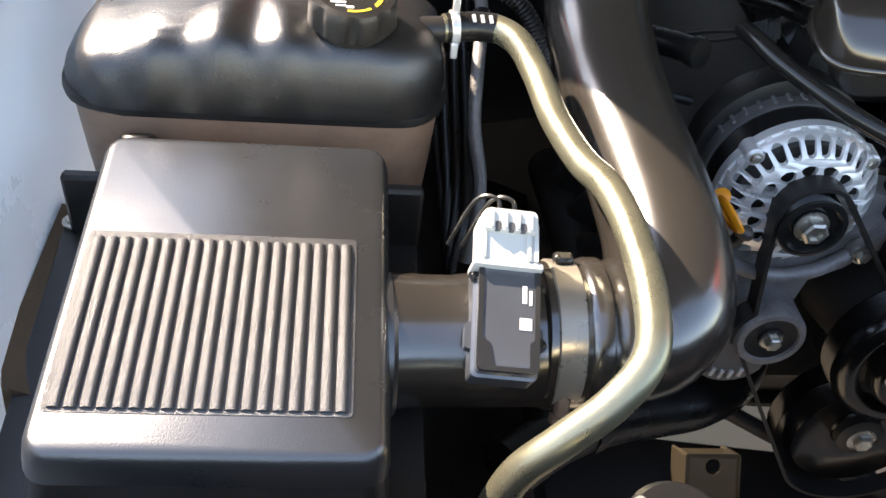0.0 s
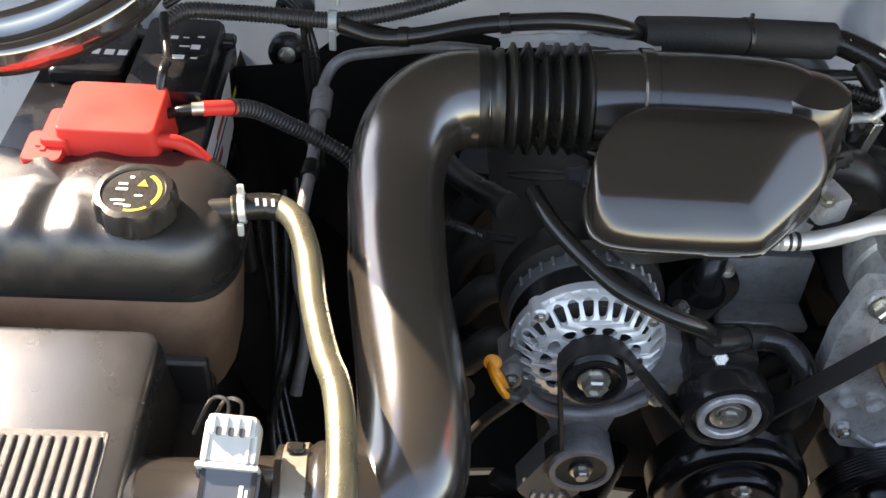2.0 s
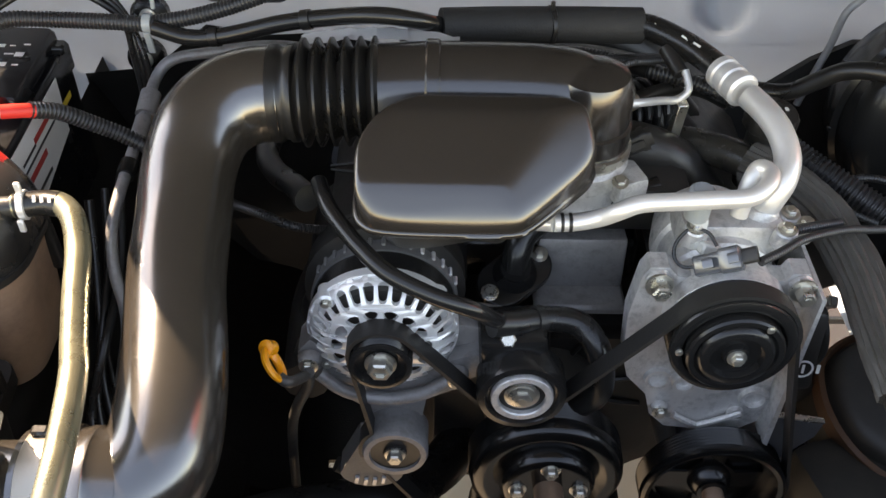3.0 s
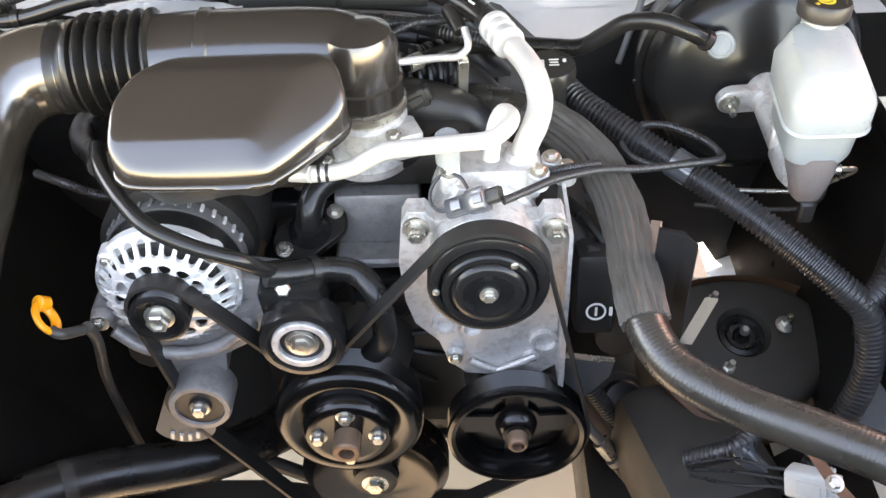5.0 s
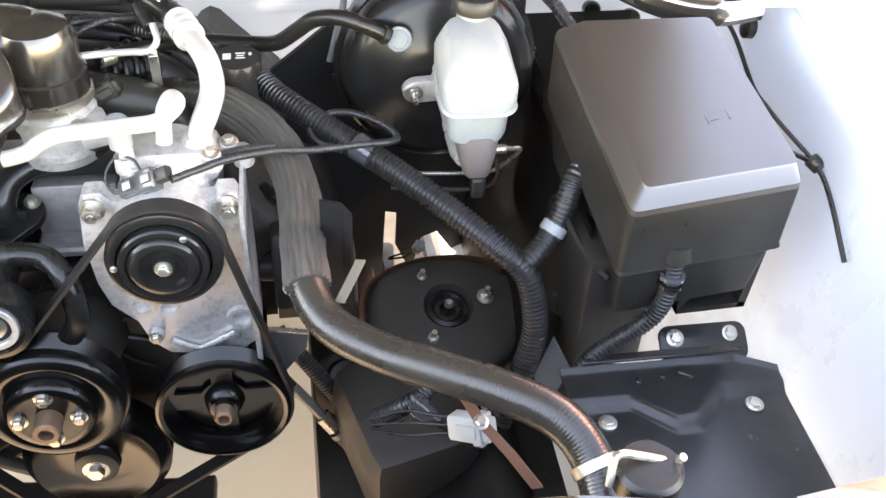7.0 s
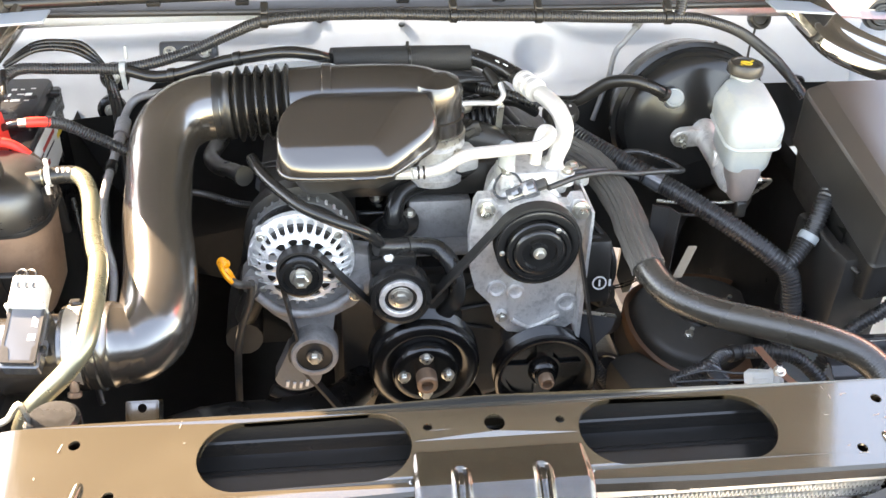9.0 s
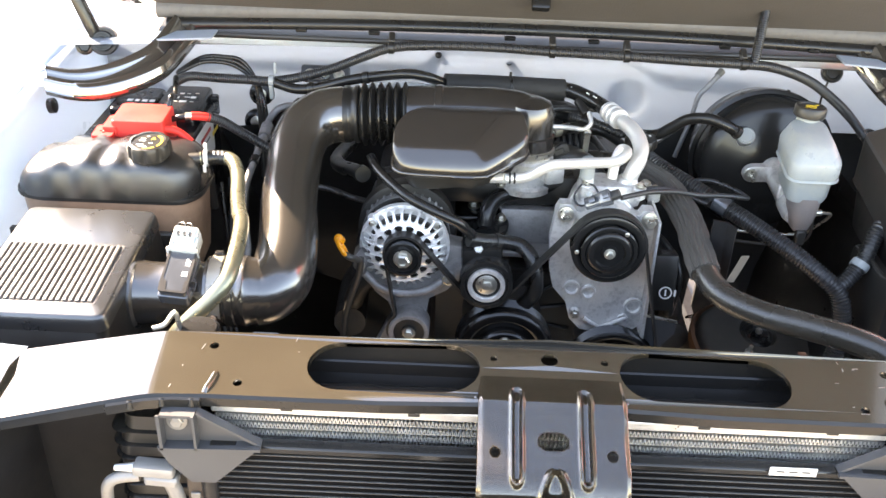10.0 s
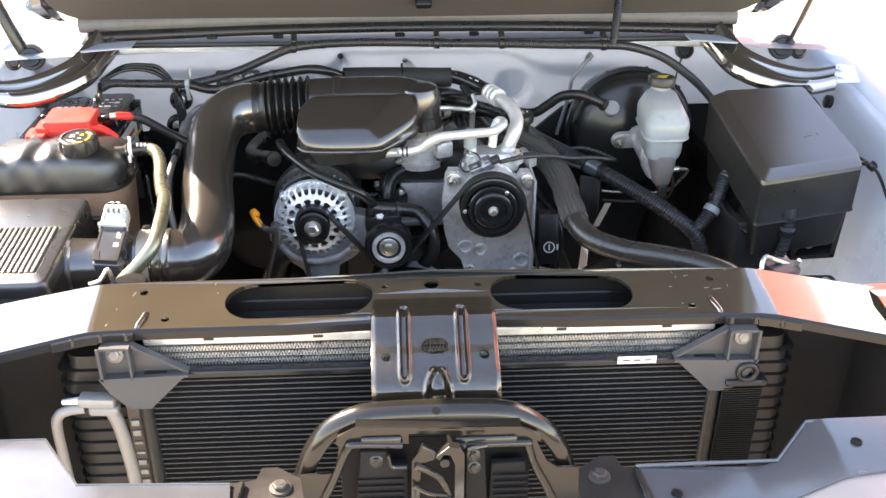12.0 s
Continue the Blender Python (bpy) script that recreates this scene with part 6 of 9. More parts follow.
def build_brakes():
    b = thing("brake_booster", (0.49, 0.80, 0.90), "large round black brake booster drum", "brake booster")
    c = V((0.477, 0.752, 1.025))
    ax = V((0, -1, 0.10)).normalized()
    bm = B()
    lathe(bm, c, ax, [(0.10, -0.14), (0.128, -0.11), (0.134, -0.075), (0.134, -0.060), (0.141, -0.056), (0.141, -0.044), (0.134, -0.040), (0.132, -0.020), (0.122, -0.004), (0.105, 0.004), (0.080, 0.008), (0.060, 0.018), (0.030, 0.020), (0.002, 0.020)], 72)
    part("drum", bm, black_paint, b)
    for k in range(10):
        t = 2 * math.pi * k / 10 + 0.1
        bm = B()
        m = frm(c, ax)
        box(bm, m @ V((0.138 * math.cos(t), 0.138 * math.sin(t), -0.046)), (0.012, 0.006, 0.006), turn(0, -math.degrees(t)), 0.001)
        part("crimp_tab", bm, black_paint, b)
    m = thing("master_cylinder", (0.49, 0.62, 1.0), "silver aluminium brake master cylinder", "brake cylinder")
    bm = B()
    o = V((0.482, 0.740, 1.030))
    d = (V((0.493, 0.580, 1.001)) - o).normalized()
    lathe(bm, o, d, [(0.024, 0), (0.024, 0.02), (0.020, 0.026), (0.020, 0.10), (0.023, 0.104), (0.023, 0.135), (0.019, 0.148), (0.010, 0.152)], 28)
    part("body", bm, cast_alu, m)
    bm = B()
    mf = frm(o + d * 0.012, d, (1, 0, 0))
    rounded_slab(bm, stadium(-0.062, 0.062, -0.018, 0.018, 8), 0.0, 0.012, 0.003, mf)
    flange = part("flange", bm, cast_alu, m)
    for x in (-0.048, 0.048):
        hexbolt(flange, mf @ V((x, 0, 0.012)), d, 0.009, 0.009)
        bm = B()
        cyl(bm, mf @ V((x, 0, 0.018)), mf @ V((x, 0, 0.032)), 0.0042, 0.004, 10)
        part("stud", bm, steel, flange)
    bm = B()
    cyl(bm, (0.515, 0.605, 1.006), (0.540, 0.602, 1.008), 0.0065, 0.006, 10, 0.001)
    part("pipe_nut", bm, steel, m)
    bm = B()
    box(bm, (0.470, 0.640, 1.030), (0.012, 0.02, 0.03), None, 0.003)
    part("lug", bm, cast_alu, m)
    bm = B()
    box(bm, (0.500, 0.574, 0.972), (0.018, 0.014, 0.03), None, 0.003)
    part("level_sensor", bm, black_plastic, m)
    bm = B()
    loft(bm, [[V((x, y, z)) for x, y in rrect(w, dd, w * 0.45, 5, 0.497 + e, 0.592)] for w, dd, z, e in ((0.022, 0.026, 0.978, 0.004), (0.034, 0.040, 0.986, 0.003), (0.046, 0.056, 1.012, 0.001), (0.052, 0.062, 1.030, 0.0), (0.054, 0.064, 1.052, 0.0))])
    part("port_boss", bm, boss_alu, m, "cast boss under the reservoir")
    # reservoir: rounded box, wider at the top, with a welded seam
    r = thing("brake_fluid_reservoir", (0.49, 0.62, 1.03), "milky white plastic brake fluid reservoir", "fluid reservoir")
    bm = B()

    def ring(w, dd, z, cy, rr=0.018):
        return [V((x, y, z + 0.18 * (y - 0.61))) for x, y in rrect(w, dd, rr, 6, 0.494, cy)]
    loft(bm, [ring(0.058, 0.070, 1.050, 0.606), ring(0.068, 0.082, 1.053, 0.606), ring(0.072, 0.088, 1.062, 0.606), ring(0.075, 0.092, 1.094, 0.606), ring(0.077, 0.094, 1.099, 0.606)])
    part("lower_shell", bm, milk_plastic, r)
    bm = B()
    loft(bm, [ring(0.090, 0.104, 1.097, 0.606, 0.022), ring(0.093, 0.107, 1.099, 0.606, 0.022), ring(0.090, 0.104, 1.102, 0.606, 0.022)])
    part("seam", bm, milk_plastic, r)
    bm = B()
    loft(bm, [ring(0.087, 0.101, 1.101, 0.606, 0.020), ring(0.089, 0.103, 1.108, 0.606, 0.018), ring(0.089, 0.103, 1.128, 0.608, 0.016), ring(0.087, 0.101, 1.133, 0.609, 0.018), ring(0.068, 0.086, 1.150, 0.616, 0.018), ring(0.062, 0.078, 1.154, 0.620, 0.018), ring(0.04, 0.05, 1.156, 0.630, 0.016)])
    part("upper_shell", bm, milk_plastic, r)
    cc = V((0.499, 0.664, 1.166))
    ca = V((0.05, 0.05, 1)).normalized()
    bm = B()
    lathe(bm, cc, ca, [(0.020, -0.02), (0.020, 0.006)], 24)
    part("neck", bm, milk_plastic, r)
    bm = B()
    lathe(bm, cc, ca, [(0.026, 0.002), (0.028, 0.004), (0.028, 0.018), (0.026, 0.021), (0.021, 0.021), (0.020, 0.019), (0.001, 0.019)], 14)
    cap = part("cap", bm, black_plastic, r, "black cap with yellow print")
    mc = frm(cc, ca)
    bm = B()
    prism(bm, disc(0.0095, 20), [disc(0.006, 16)], 0.0192, 0.0198, mc)
    prism(bm, stadium(-0.005, 0.005, -0.003, 0.003, 4), [], 0.0192, 0.0197, mc)
    part("print_mark", bm, yellow_ink, cap)
    for x, y in ((-0.014, -0.010), (0.013, 0.010)):
        bm = B()
        box(bm, mc @ V((x, y, 0.0194)), (0.008, 0.004, 0.0006), turn(0, 0, 30))
        part("print_bar", bm, yellow_ink, cap)


build_brakes()
cable("brake_pipe", [(0.538, 0.602, 1.008), (0.56, 0.61, 1.0), (0.552, 0.64, 0.96), (0.53, 0.66, 0.93), (0.45, 0.67, 0.925), (0.40, 0.68, 0.925)], 0.003, steel, "thin steel brake pipe below the master cylinder", category="pipe")
cable("brake_pipe_lower", [(0.530, 0.61, 0.99), (0.535, 0.62, 0.95), (0.52, 0.64, 0.918), (0.46, 0.65, 0.912), (0.40, 0.66, 0.912)], 0.003, dark_metal, "thin dark brake pipe below the master cylinder", category="pipe")


def build_steering_cap():
    s = thing("power_steering_reservoir", (0.208, 0.72, 1.03), "black power steering reservoir with a printed cap", "fluid reservoir")
    bm = B()
    cyl(bm, (0.215, 0.694, 1.0), (0.215, 0.690, 1.088), 0.021, 0.021, 22, 0.002)
    part("neck", bm, black_plastic, s)
    bm = B()
    m = frm((0.215, 0.690, 1.086), (0, -0.08, 1))
    loops = []
    for z, rr, amp in ((0.0, 0.028, 0.0), (0.002, 0.030, 0.08), (0.014, 0.030, 0.08), (0.018, 0.027, 0.0), (0.0185, 0.001, 0.0)):
        loops.append([m @ V((rr * (1 - amp * (0.5 + 0.5 * math.cos(9 * a)) ** 2) * math.cos(a), rr * (1 - amp * (0.5 + 0.5 * math.cos(9 * a)) ** 2) * math.sin(a), z)) for a in [2 * math.pi * k / 72 for k in range(72)]])
    loft(bm, loops)
    cap = part("cap", bm, black_plastic, s, "black grip cap with white print")
    for x, y, w, h in ((-0.012, 0.0, 0.010, 0.012), (0.004, 0.006, 0.012, 0.002), (0.004, 0.001, 0.010, 0.002), (0.004, -0.004, 0.012, 0.002), (0.016, 0.004, 0.004, 0.006)):
        bm = B()
        prism(bm, rrect(w, h, 0.0008, 1, x, y), [], 0.0188, 0.0192, m)
        part("print_mark", bm, white_ink, cap)


build_steering_cap()


def build_fuse_box():
    f = thing("fuse_box", (0.71, 0.53, 0.86), "black plastic fuse box with a large sloping lid", "fuse box")

    def zt(x, y):
        return 1.088 + 0.175 * (x - 0.63) + 0.30 * (y - 0.39)
    a, b, c, d = V((0.622, 0.376, 0)), V((0.805, 0.372, 0)), V((0.774, 0.606, 0)), V((0.592, 0.640, 0))
    cen = (a + b + c + d) / 4

    def quad(s, dz, grow=0.0, r=0.14):
        pts = []
        q = [cen + (p - cen) * s + (p - cen).normalized() * grow for p in (a, b, c, d)]
        for i in range(4):
            p0, p1, p2 = q[i - 1], q[i], q[(i + 1) % 4]
            u, w = p1.lerp(p0, r), p1.lerp(p2, r)
            for t in (0, 0.25, 0.5, 0.75, 1.0):
                e = u.lerp(p1, t).lerp(p1.lerp(w, t), t)
                pts.append(V((e.x, e.y, zt(e.x, e.y) + dz)))
        return pts
    inner = [V((0.638, 0.392, 0)), V((0.800, 0.386, 0)), V((0.767, 0.598, 0)), V((0.618, 0.630, 0))]

    def top(f, dz):
        """From the lid's rim (0) to the edge of the raised panel (1) and on to its middle."""
        mid = sum(inner, V()) / 4
        q = [p.lerp(w, f) if f <= 1 else w.lerp(mid, f - 1) for p, w in zip((a, b, c, d), inner)]
        pts = []
        for i in range(4):
            p0, p1, p2 = q[i - 1], q[i], q[(i + 1) % 4]
            u, w = p1.lerp(p0, 0.05), p1.lerp(p2, 0.05)
            for t in (0, 0.25, 0.5, 0.75, 1.0):
                e = u.lerp(p1, t).lerp(p1.lerp(w, t), t)
                pts.append(V((e.x, e.y, zt(e.x, e.y) + dz)))
        return pts
    # sides get a darker plastic than the top, painting in their shade
    bm = B()
    loft(bm, [quad(0.985, -0.097, 0.0, 0.04), quad(0.985, -0.094, 0.003, 0.04), quad(0.985, -0.090, 0.001, 0.04), quad(1.0, -0.014, 0.0, 0.05), quad(1.0, -0.011, -0.0004, 0.05)], True, False)
    part("lid_skirt", bm, black_plastic, f, "matt black lid side, darker than the top for shade", angle=22)
    bm = B()
    loft(bm, [quad(1.0, -0.011, -0.0004, 0.05), quad(1.0, -0.008, -0.001, 0.05), top(0.08, -0.0045), top(0.9, 0.0065), top(1.0, 0.0088), top(1.06, 0.0094), top(1.3, 0.0094), top(1.6, 0.0094), top(1.9, 0.0094)])
    lid = part("lid", bm, fuse_lid, f, "black lid with a raised top panel", angle=22)
    bm = B()
    mm = frm((0.735, 0.462, zt(0.735, 0.462) + 0.0099), (-0.18, -0.23, 1), (1, 0.1, 0))
    for x, y, w, h in ((-0.012, 0, 0.002, 0.016), (0.012, 0, 0.002, 0.016), (0, 0.006, 0.018, 0.002), (-0.004, -0.004, 0.010, 0.002)):
        prism(bm, rrect(w, h, 0.0005, 1, x, y), [], -0.0015, 0.0001, mm)
    part("moulded_mark", bm, fuse_lid, lid)
    bm = B()
    loft(bm, [quad(0.84, -0.178, 0.0, 0.06), quad(0.88, -0.172, 0.0, 0.06), quad(0.95, -0.092, 0.0, 0.06)])
    part("base", bm, black_plastic, f)
    # open cable bay below the front of the lid
    my = Matrix(((1, 0, 0, 0), (0, 0, 1, 0.396), (0, 1, 0, 0), (0, 0, 0, 1)))
    for nm, pts, d0, d1 in (("bay_back", [(0.70, 1.01), (0.79, 1.02), (0.785, 0.910), (0.715, 0.905)], 0.034, 0.038), ("bay_side", [(0.793, 1.02), (0.803, 1.02), (0.797, 0.908), (0.787, 0.908)], -0.004, 0.036), ("bay_floor", [(0.712, 0.912), (0.797, 0.916), (0.797, 0.908), (0.712, 0.904)], -0.004, 0.036), ("bay_cheek", [(0.712, 1.0), (0.738, 1.0), (0.728, 0.935), (0.712, 0.906)], -0.004, 0.030)):
        bm = B()
        prism(bm, pts, [], d0, d1, my)
        part(nm, bm, black_plastic, f)
    hexbolt(f, (0.757, 0.424, 0.925), (0, -0.8, 0.6), 0.0085)
    bm = B()
    box(bm, (0.640, 0.485, 0.885), (0.095, 0.14, 0.19), turn(0, 0, 8), 0.010, 2)
    part("foot", bm, black_plastic, f)
    bm = B()
    tube(bm, [(0.622, 0.40, 0.962), (0.60, 0.45, 0.975), (0.59, 0.50, 0.99)], 0.004, 8, 4)
    part("rim_bead", bm, black_plastic, f)


build_fuse_box()
cable("fuse_box_cable", [(0.687, 0.384, 1.018), (0.688, 0.380, 0.985), (0.687, 0.378, 0.955), (0.680, 0.378, 0.925), (0.663, 0.378, 0.902), (0.640, 0.378, 0.884), (0.615, 0.376, 0.862), (0.595, 0.37, 0.835), (0.575, 0.36, 0.79)], 0.0105, conduit, "black corrugated cable from the fuse box", (
    ("boot", [(0.688, 0.386, 1.022), (0.689, 0.381, 1.004)], 0.0165, black_plastic, "", None),
    ("ties", [(0.6880, 0.3795, 0.984), (0.6880, 0.3792, 0.979)], 0.0150, slate_plastic, "", None),
    ("ties", [(0.6878, 0.3790, 0.972), (0.6876, 0.3788, 0.967)], 0.0150, black_paint, "", None)), 0.0055, "cable")


def build_strut_tower():
    s = thing("strut_tower", (0.48, 0.61, 0.55), "dusty black strut tower plate with three nuts", "strut tower")
    c = V((0.476, 0.594, 0.746))
    ax = V((0.05, -0.28, 0.95)).normalized()
    back = V((0, 0.959, 0.283))

    def flatten(bm):
        """The plate's rear edge is cut flatter than a circle."""
        for v in bm.verts:
            q = (v.co - c).dot(back)
            if q > 0.04:
                v.co -= back * (q - 0.04) * 0.42
    bm = B()
    lathe(bm, c, ax, [(0.125, -0.10), (0.115, -0.03), (0.112, -0.010), (0.106, -0.003), (0.095, 0.0), (0.036, 0.0), (0.034, -0.006), (0.028, -0.016), (0.010, -0.018)], 56)
    flatten(bm)
    part("plate", bm, tower_brown, s)
    bm = B()
    lathe(bm, c + V((0.012, 0.0, 0)), ax, [(0.135, -0.05), (0.138, -0.02), (0.132, -0.016), (0.128, -0.03)], 56)
    flatten(bm)
    part("rim", bm, rust_edge, s, "rusty outer rim")
    bm = B()
    lathe(bm, c, ax, [(0.030, -0.016), (0.030, -0.008), (0.024, -0.006), (0.018, -0.012), (0.012, -0.012), (0.010, -0.004), (0.006, 0.004)], 32)
    part("bush", bm, rubber, s)
    bm = B()
    lathe(bm, c, ax, [(0.007, -0.016), (0.007, 0.006), (0.004, 0.010)], 14)
    part("rod_end", bm, steel, s)
    for p in ((0.443, 0.644, 0.753), (0.530, 0.600, 0.752), (0.447, 0.545, 0.729)):
        hexbolt(s, V(p), ax, 0.0085, 0.010, "nut")
        bm = B()
        cyl(bm, V(p), V(p) + ax * 0.024, 0.0045, 0.004, 10)
        part("stud", bm, steel, s)
    bm = B()
    box(bm, (0.40, 0.47, 0.63), (0.16, 0.20, 0.14), turn(0, 0, 15), 0.03, 2)
    part("skirt", bm, tower_brown, s)


build_strut_tower()


def build_tray():
    t = thing("battery_tray", (0.73, 0.26, 0.80), "empty black steel battery tray bolted to the fender", "battery tray")
    bm = B()
    # pressed pan: raised rear shelf with a dog-leg step down to the floor
    n = 70
    verts = {}

    def step_line(x):
        pts = ((0.55, 0.309), (0.640, 0.308), (0.685, 0.270), (0.713, 0.272), (0.752, 0.312), (0.90, 0.309))
        for (x0, y0), (x1, y1) in zip(pts, pts[1:]):
            if x0 <= x <= x1:
                return y0 + (y1 - y0) * (x - x0) / (x1 - x0)
        return 0.309
    for i in range(n + 1):
        for j in range(n + 1):
            x = 0.568 + 0.262 * i / n
            rear = 0.360 if x < 0.785 else 0.360 - 0.5 * (x - 0.785)
            y = 0.10 + (rear - 0.10) * j / n
            fall = 0.010 / (1 + math.exp((y - step_line(x)) / 0.0025))
            edge = 0.004 * math.exp(-((rear - y) / 0.006) ** 2) - 0.004 * math.exp(-((0.850 - x) / 0.006) ** 2)
            verts[i, j] = bm.verts.new((x, y, 0.857 - fall + edge))
    under = {q: bm.verts.new(v.co - V((0, 0, 0.003))) for q, v in verts.items()}
    for i in range(n):
        for j in range(n):
            bm.faces.new((verts[i, j], verts[i + 1, j], verts[i + 1, j + 1], verts[i, j + 1]))
            bm.faces.new((under[i, j], under[i, j + 1], under[i + 1, j + 1], under[i + 1, j]))
    rim = [(i, 0) for i in range(n)] + [(n, j) for j in range(n)] + [(i, n) for i in range(n, 0, -1)] + [(0, j) for j in range(n, 0, -1)]
    for a, b in zip(rim, rim[1:] + rim[:1]):
        bm.faces.new((verts[b], verts[a], under[a], under[b]))
    part("pan", bm, tray_paint, t)
    bm = B()
    mt = frm((0.767, 0.404, 0.834), (0.02, -0.55, 0.83))
    rounded_slab(bm, rrect(0.115, 0.050, 0.014, 5), 0, 0.005, 0.002, mt)
    ear = part("ear", bm, tray_paint, t)
    hexbolt(ear, (0.730, 0.409, 0.8425), (0.02, -0.55, 0.83), 0.0078, 0.006)
    hexbolt(ear, (0.803, 0.411, 0.8415), (0.02, -0.55, 0.83), 0.0078, 0.006)
    bm = B()
    box(bm, (0.70, 0.368, 0.862), (0.20, 0.014, 0.004), turn(-10), 0.001)
    part("rear_lip", bm, tray_paint, t)
    for p in ((0.785, 0.291, 0.849), (0.607, 0.285, 0.848)):
        hexbolt(t, p, (0, 0, 1), 0.0075, 0.006)
    for x, y, w, r in ((0.657, 0.334, 0.012, 60), (0.716, 0.337, 0.022, -40), (0.687, 0.336, 0.008, 0)):
        bm = B()
        box(bm, (x, y, 0.858), (w, 0.007, 0.006), turn(0, 0, r), 0.002)
        part("emboss", bm, tray_paint, t)


build_tray()
cable("fender_cable", [(0.835, 0.735, 1.125), (0.855, 0.70, 1.105), (0.864, 0.629, 1.066), (0.866, 0.58, 1.062), (0.866, 0.536, 1.064), (0.862, 0.447, 1.074), (0.860, 0.40, 1.065), (0.855, 0.33, 1.03)], 0.003, rubber, "thin black cable clipped along the fender", (
    ("clip", [(0.858, 0.452, 1.078), (0.868, 0.445, 1.070)], 0.009, black_plastic, "", None),
    ("branch", [(0.862, 0.450, 1.074), (0.842, 0.485, 1.068), (0.815, 0.50, 1.06)], 0.003, rubber, "", None)))

# ---- firewall wiring ----
H = [(-0.652, 0.745, 1.152), (-0.632, 0.765, 1.156), (-0.586, 0.776, 1.151), (-0.520, 0.775, 1.150), (-0.477, 0.773, 1.150), (-0.421, 0.775, 1.160), (-0.366, 0.780, 1.176), (-0.307, 0.785, 1.200), (-0.252, 0.780, 1.222), (-0.171, 0.776, 1.231), (-0.065, 0.770, 1.234), (0.045, 0.765, 1.232), (0.180, 0.760, 1.231), (0.300, 0.762, 1.226), (0.398, 0.768, 1.222), (0.460, 0.775, 1.215), (0.530, 0.782, 1.190), (0.590, 0.785, 1.150), (0.630, 0.78, 1.115), (0.66, 0.75, 1.08)]
loom = cable("firewall_harness", H, 0.0088, conduit, "long black corrugated wiring harness along the firewall", (), 0.0042, "wiring harness")
for x, y, z in ((-0.252, 0.781, 1.222), (0.045, 0.765, 1.232), (0.181, 0.760, 1.231), (0.398, 0.768, 1.222)):
    bm = B()
    lathe(bm, (x - 0.006, y, z), (1, 0, 0), [(0.009, 0), (0.0115, 0.001), (0.0115, 0.011), (0.009, 0.012)], 18)
    part("tape", bm, rubber, loom)
    bm = B()
    box(bm, (x, y + 0.012, z + 0.014), (0.012, 0.024, 0.012), turn(30), 0.002)
    part("clip", bm, black_plastic, loom)
bm = B()
lathe(bm, (-0.483, 0.773, 1.150), (1, 0, 0), [(0.0095, 0), (0.0115, 0.0005), (0.0115, 0.0095), (0.0095, 0.010)], 18)
box(bm, (-0.478, 0.765, 1.130), (0.008, 0.003, 0.030), turn(12), 0.001)
box(bm, (-0.474, 0.790, 1.170), (0.005, 0.003, 0.022), turn(-8), 0.001)
part("white_tie", bm, milk_plastic, loom, "white plastic cable tie")
pl = thing("tethered_plug", (0.606, 0.868, 1.178), "round black rubber plug hanging on a thin lead", "plug")
bm = B()
lathe(bm, (0.606, 0.872, 1.178), (0.1, -0.9, 0.42), [(0.016, -0.014), (0.019, -0.012), (0.021, -0.003), (0.021, 0.002), (0.018, 0.005), (0.014, 0.0045), (0.012, 0.002), (0.004, 0.002)], 26)
part("disc", bm, rubber, pl)
bm = B()
tube(bm, [(0.600, 0.868, 1.162), (0.588, 0.850, 1.135), (0.572, 0.81, 1.105), (0.565, 0.77, 1.09)], 0.0022, 8, 6)
part("lead", bm, rubber, pl)
cable("washer_hose", [(0.410, 0.775, 1.218), (0.418, 0.772, 1.226), (0.425, 0.79, 1.26), (0.435, 0.82, 1.32), (0.44, 0.84, 1.40)], 0.0085, conduit, "black corrugated washer hose rising to the hood", (), 0.004, "hose")
for k in range(3):
    o = 0.006 * k
    cable("left_wiring", [(-0.655, 0.765 + o, 1.160), (-0.616, 0.798 + o, 1.172 + o * 0.5), (-0.574, 0.808 + o, 1.170 + o * 0.6), (-0.543, 0.810 + o, 1.157 + o), (-0.517, 0.806 + o, 1.132), (-0.512 + o, 0.800, 1.09), (-0.508 + o, 0.790, 1.03), (-0.505 + o, 0.77, 0.95)], 0.0042, rubber, "black cables bent down beside the battery", category="cable")
cable("black_sheathed_tube", [(-0.47, 0.765, 1.150), (-0.430, 0.758, 1.142), (-0.387, 0.752, 1.149), (-0.323, 0.744, 1.170), (-0.263, 0.735, 1.184), (-0.215, 0.722, 1.194), (-0.180, 0.725, 1.188), (-0.150, 0.745, 1.170)], 0.0095, black_paint, "glossy black sheathed tube behind the bellows", (
    ("band", [(-0.300, 0.7405, 1.1760), (-0.290, 0.7390, 1.1785)], 0.0112, rubber, "", None),
    ("band", [(-0.405, 0.7545, 1.1450), (-0.395, 0.7530, 1.1470)], 0.0112, rubber, "", None)), category="tube")
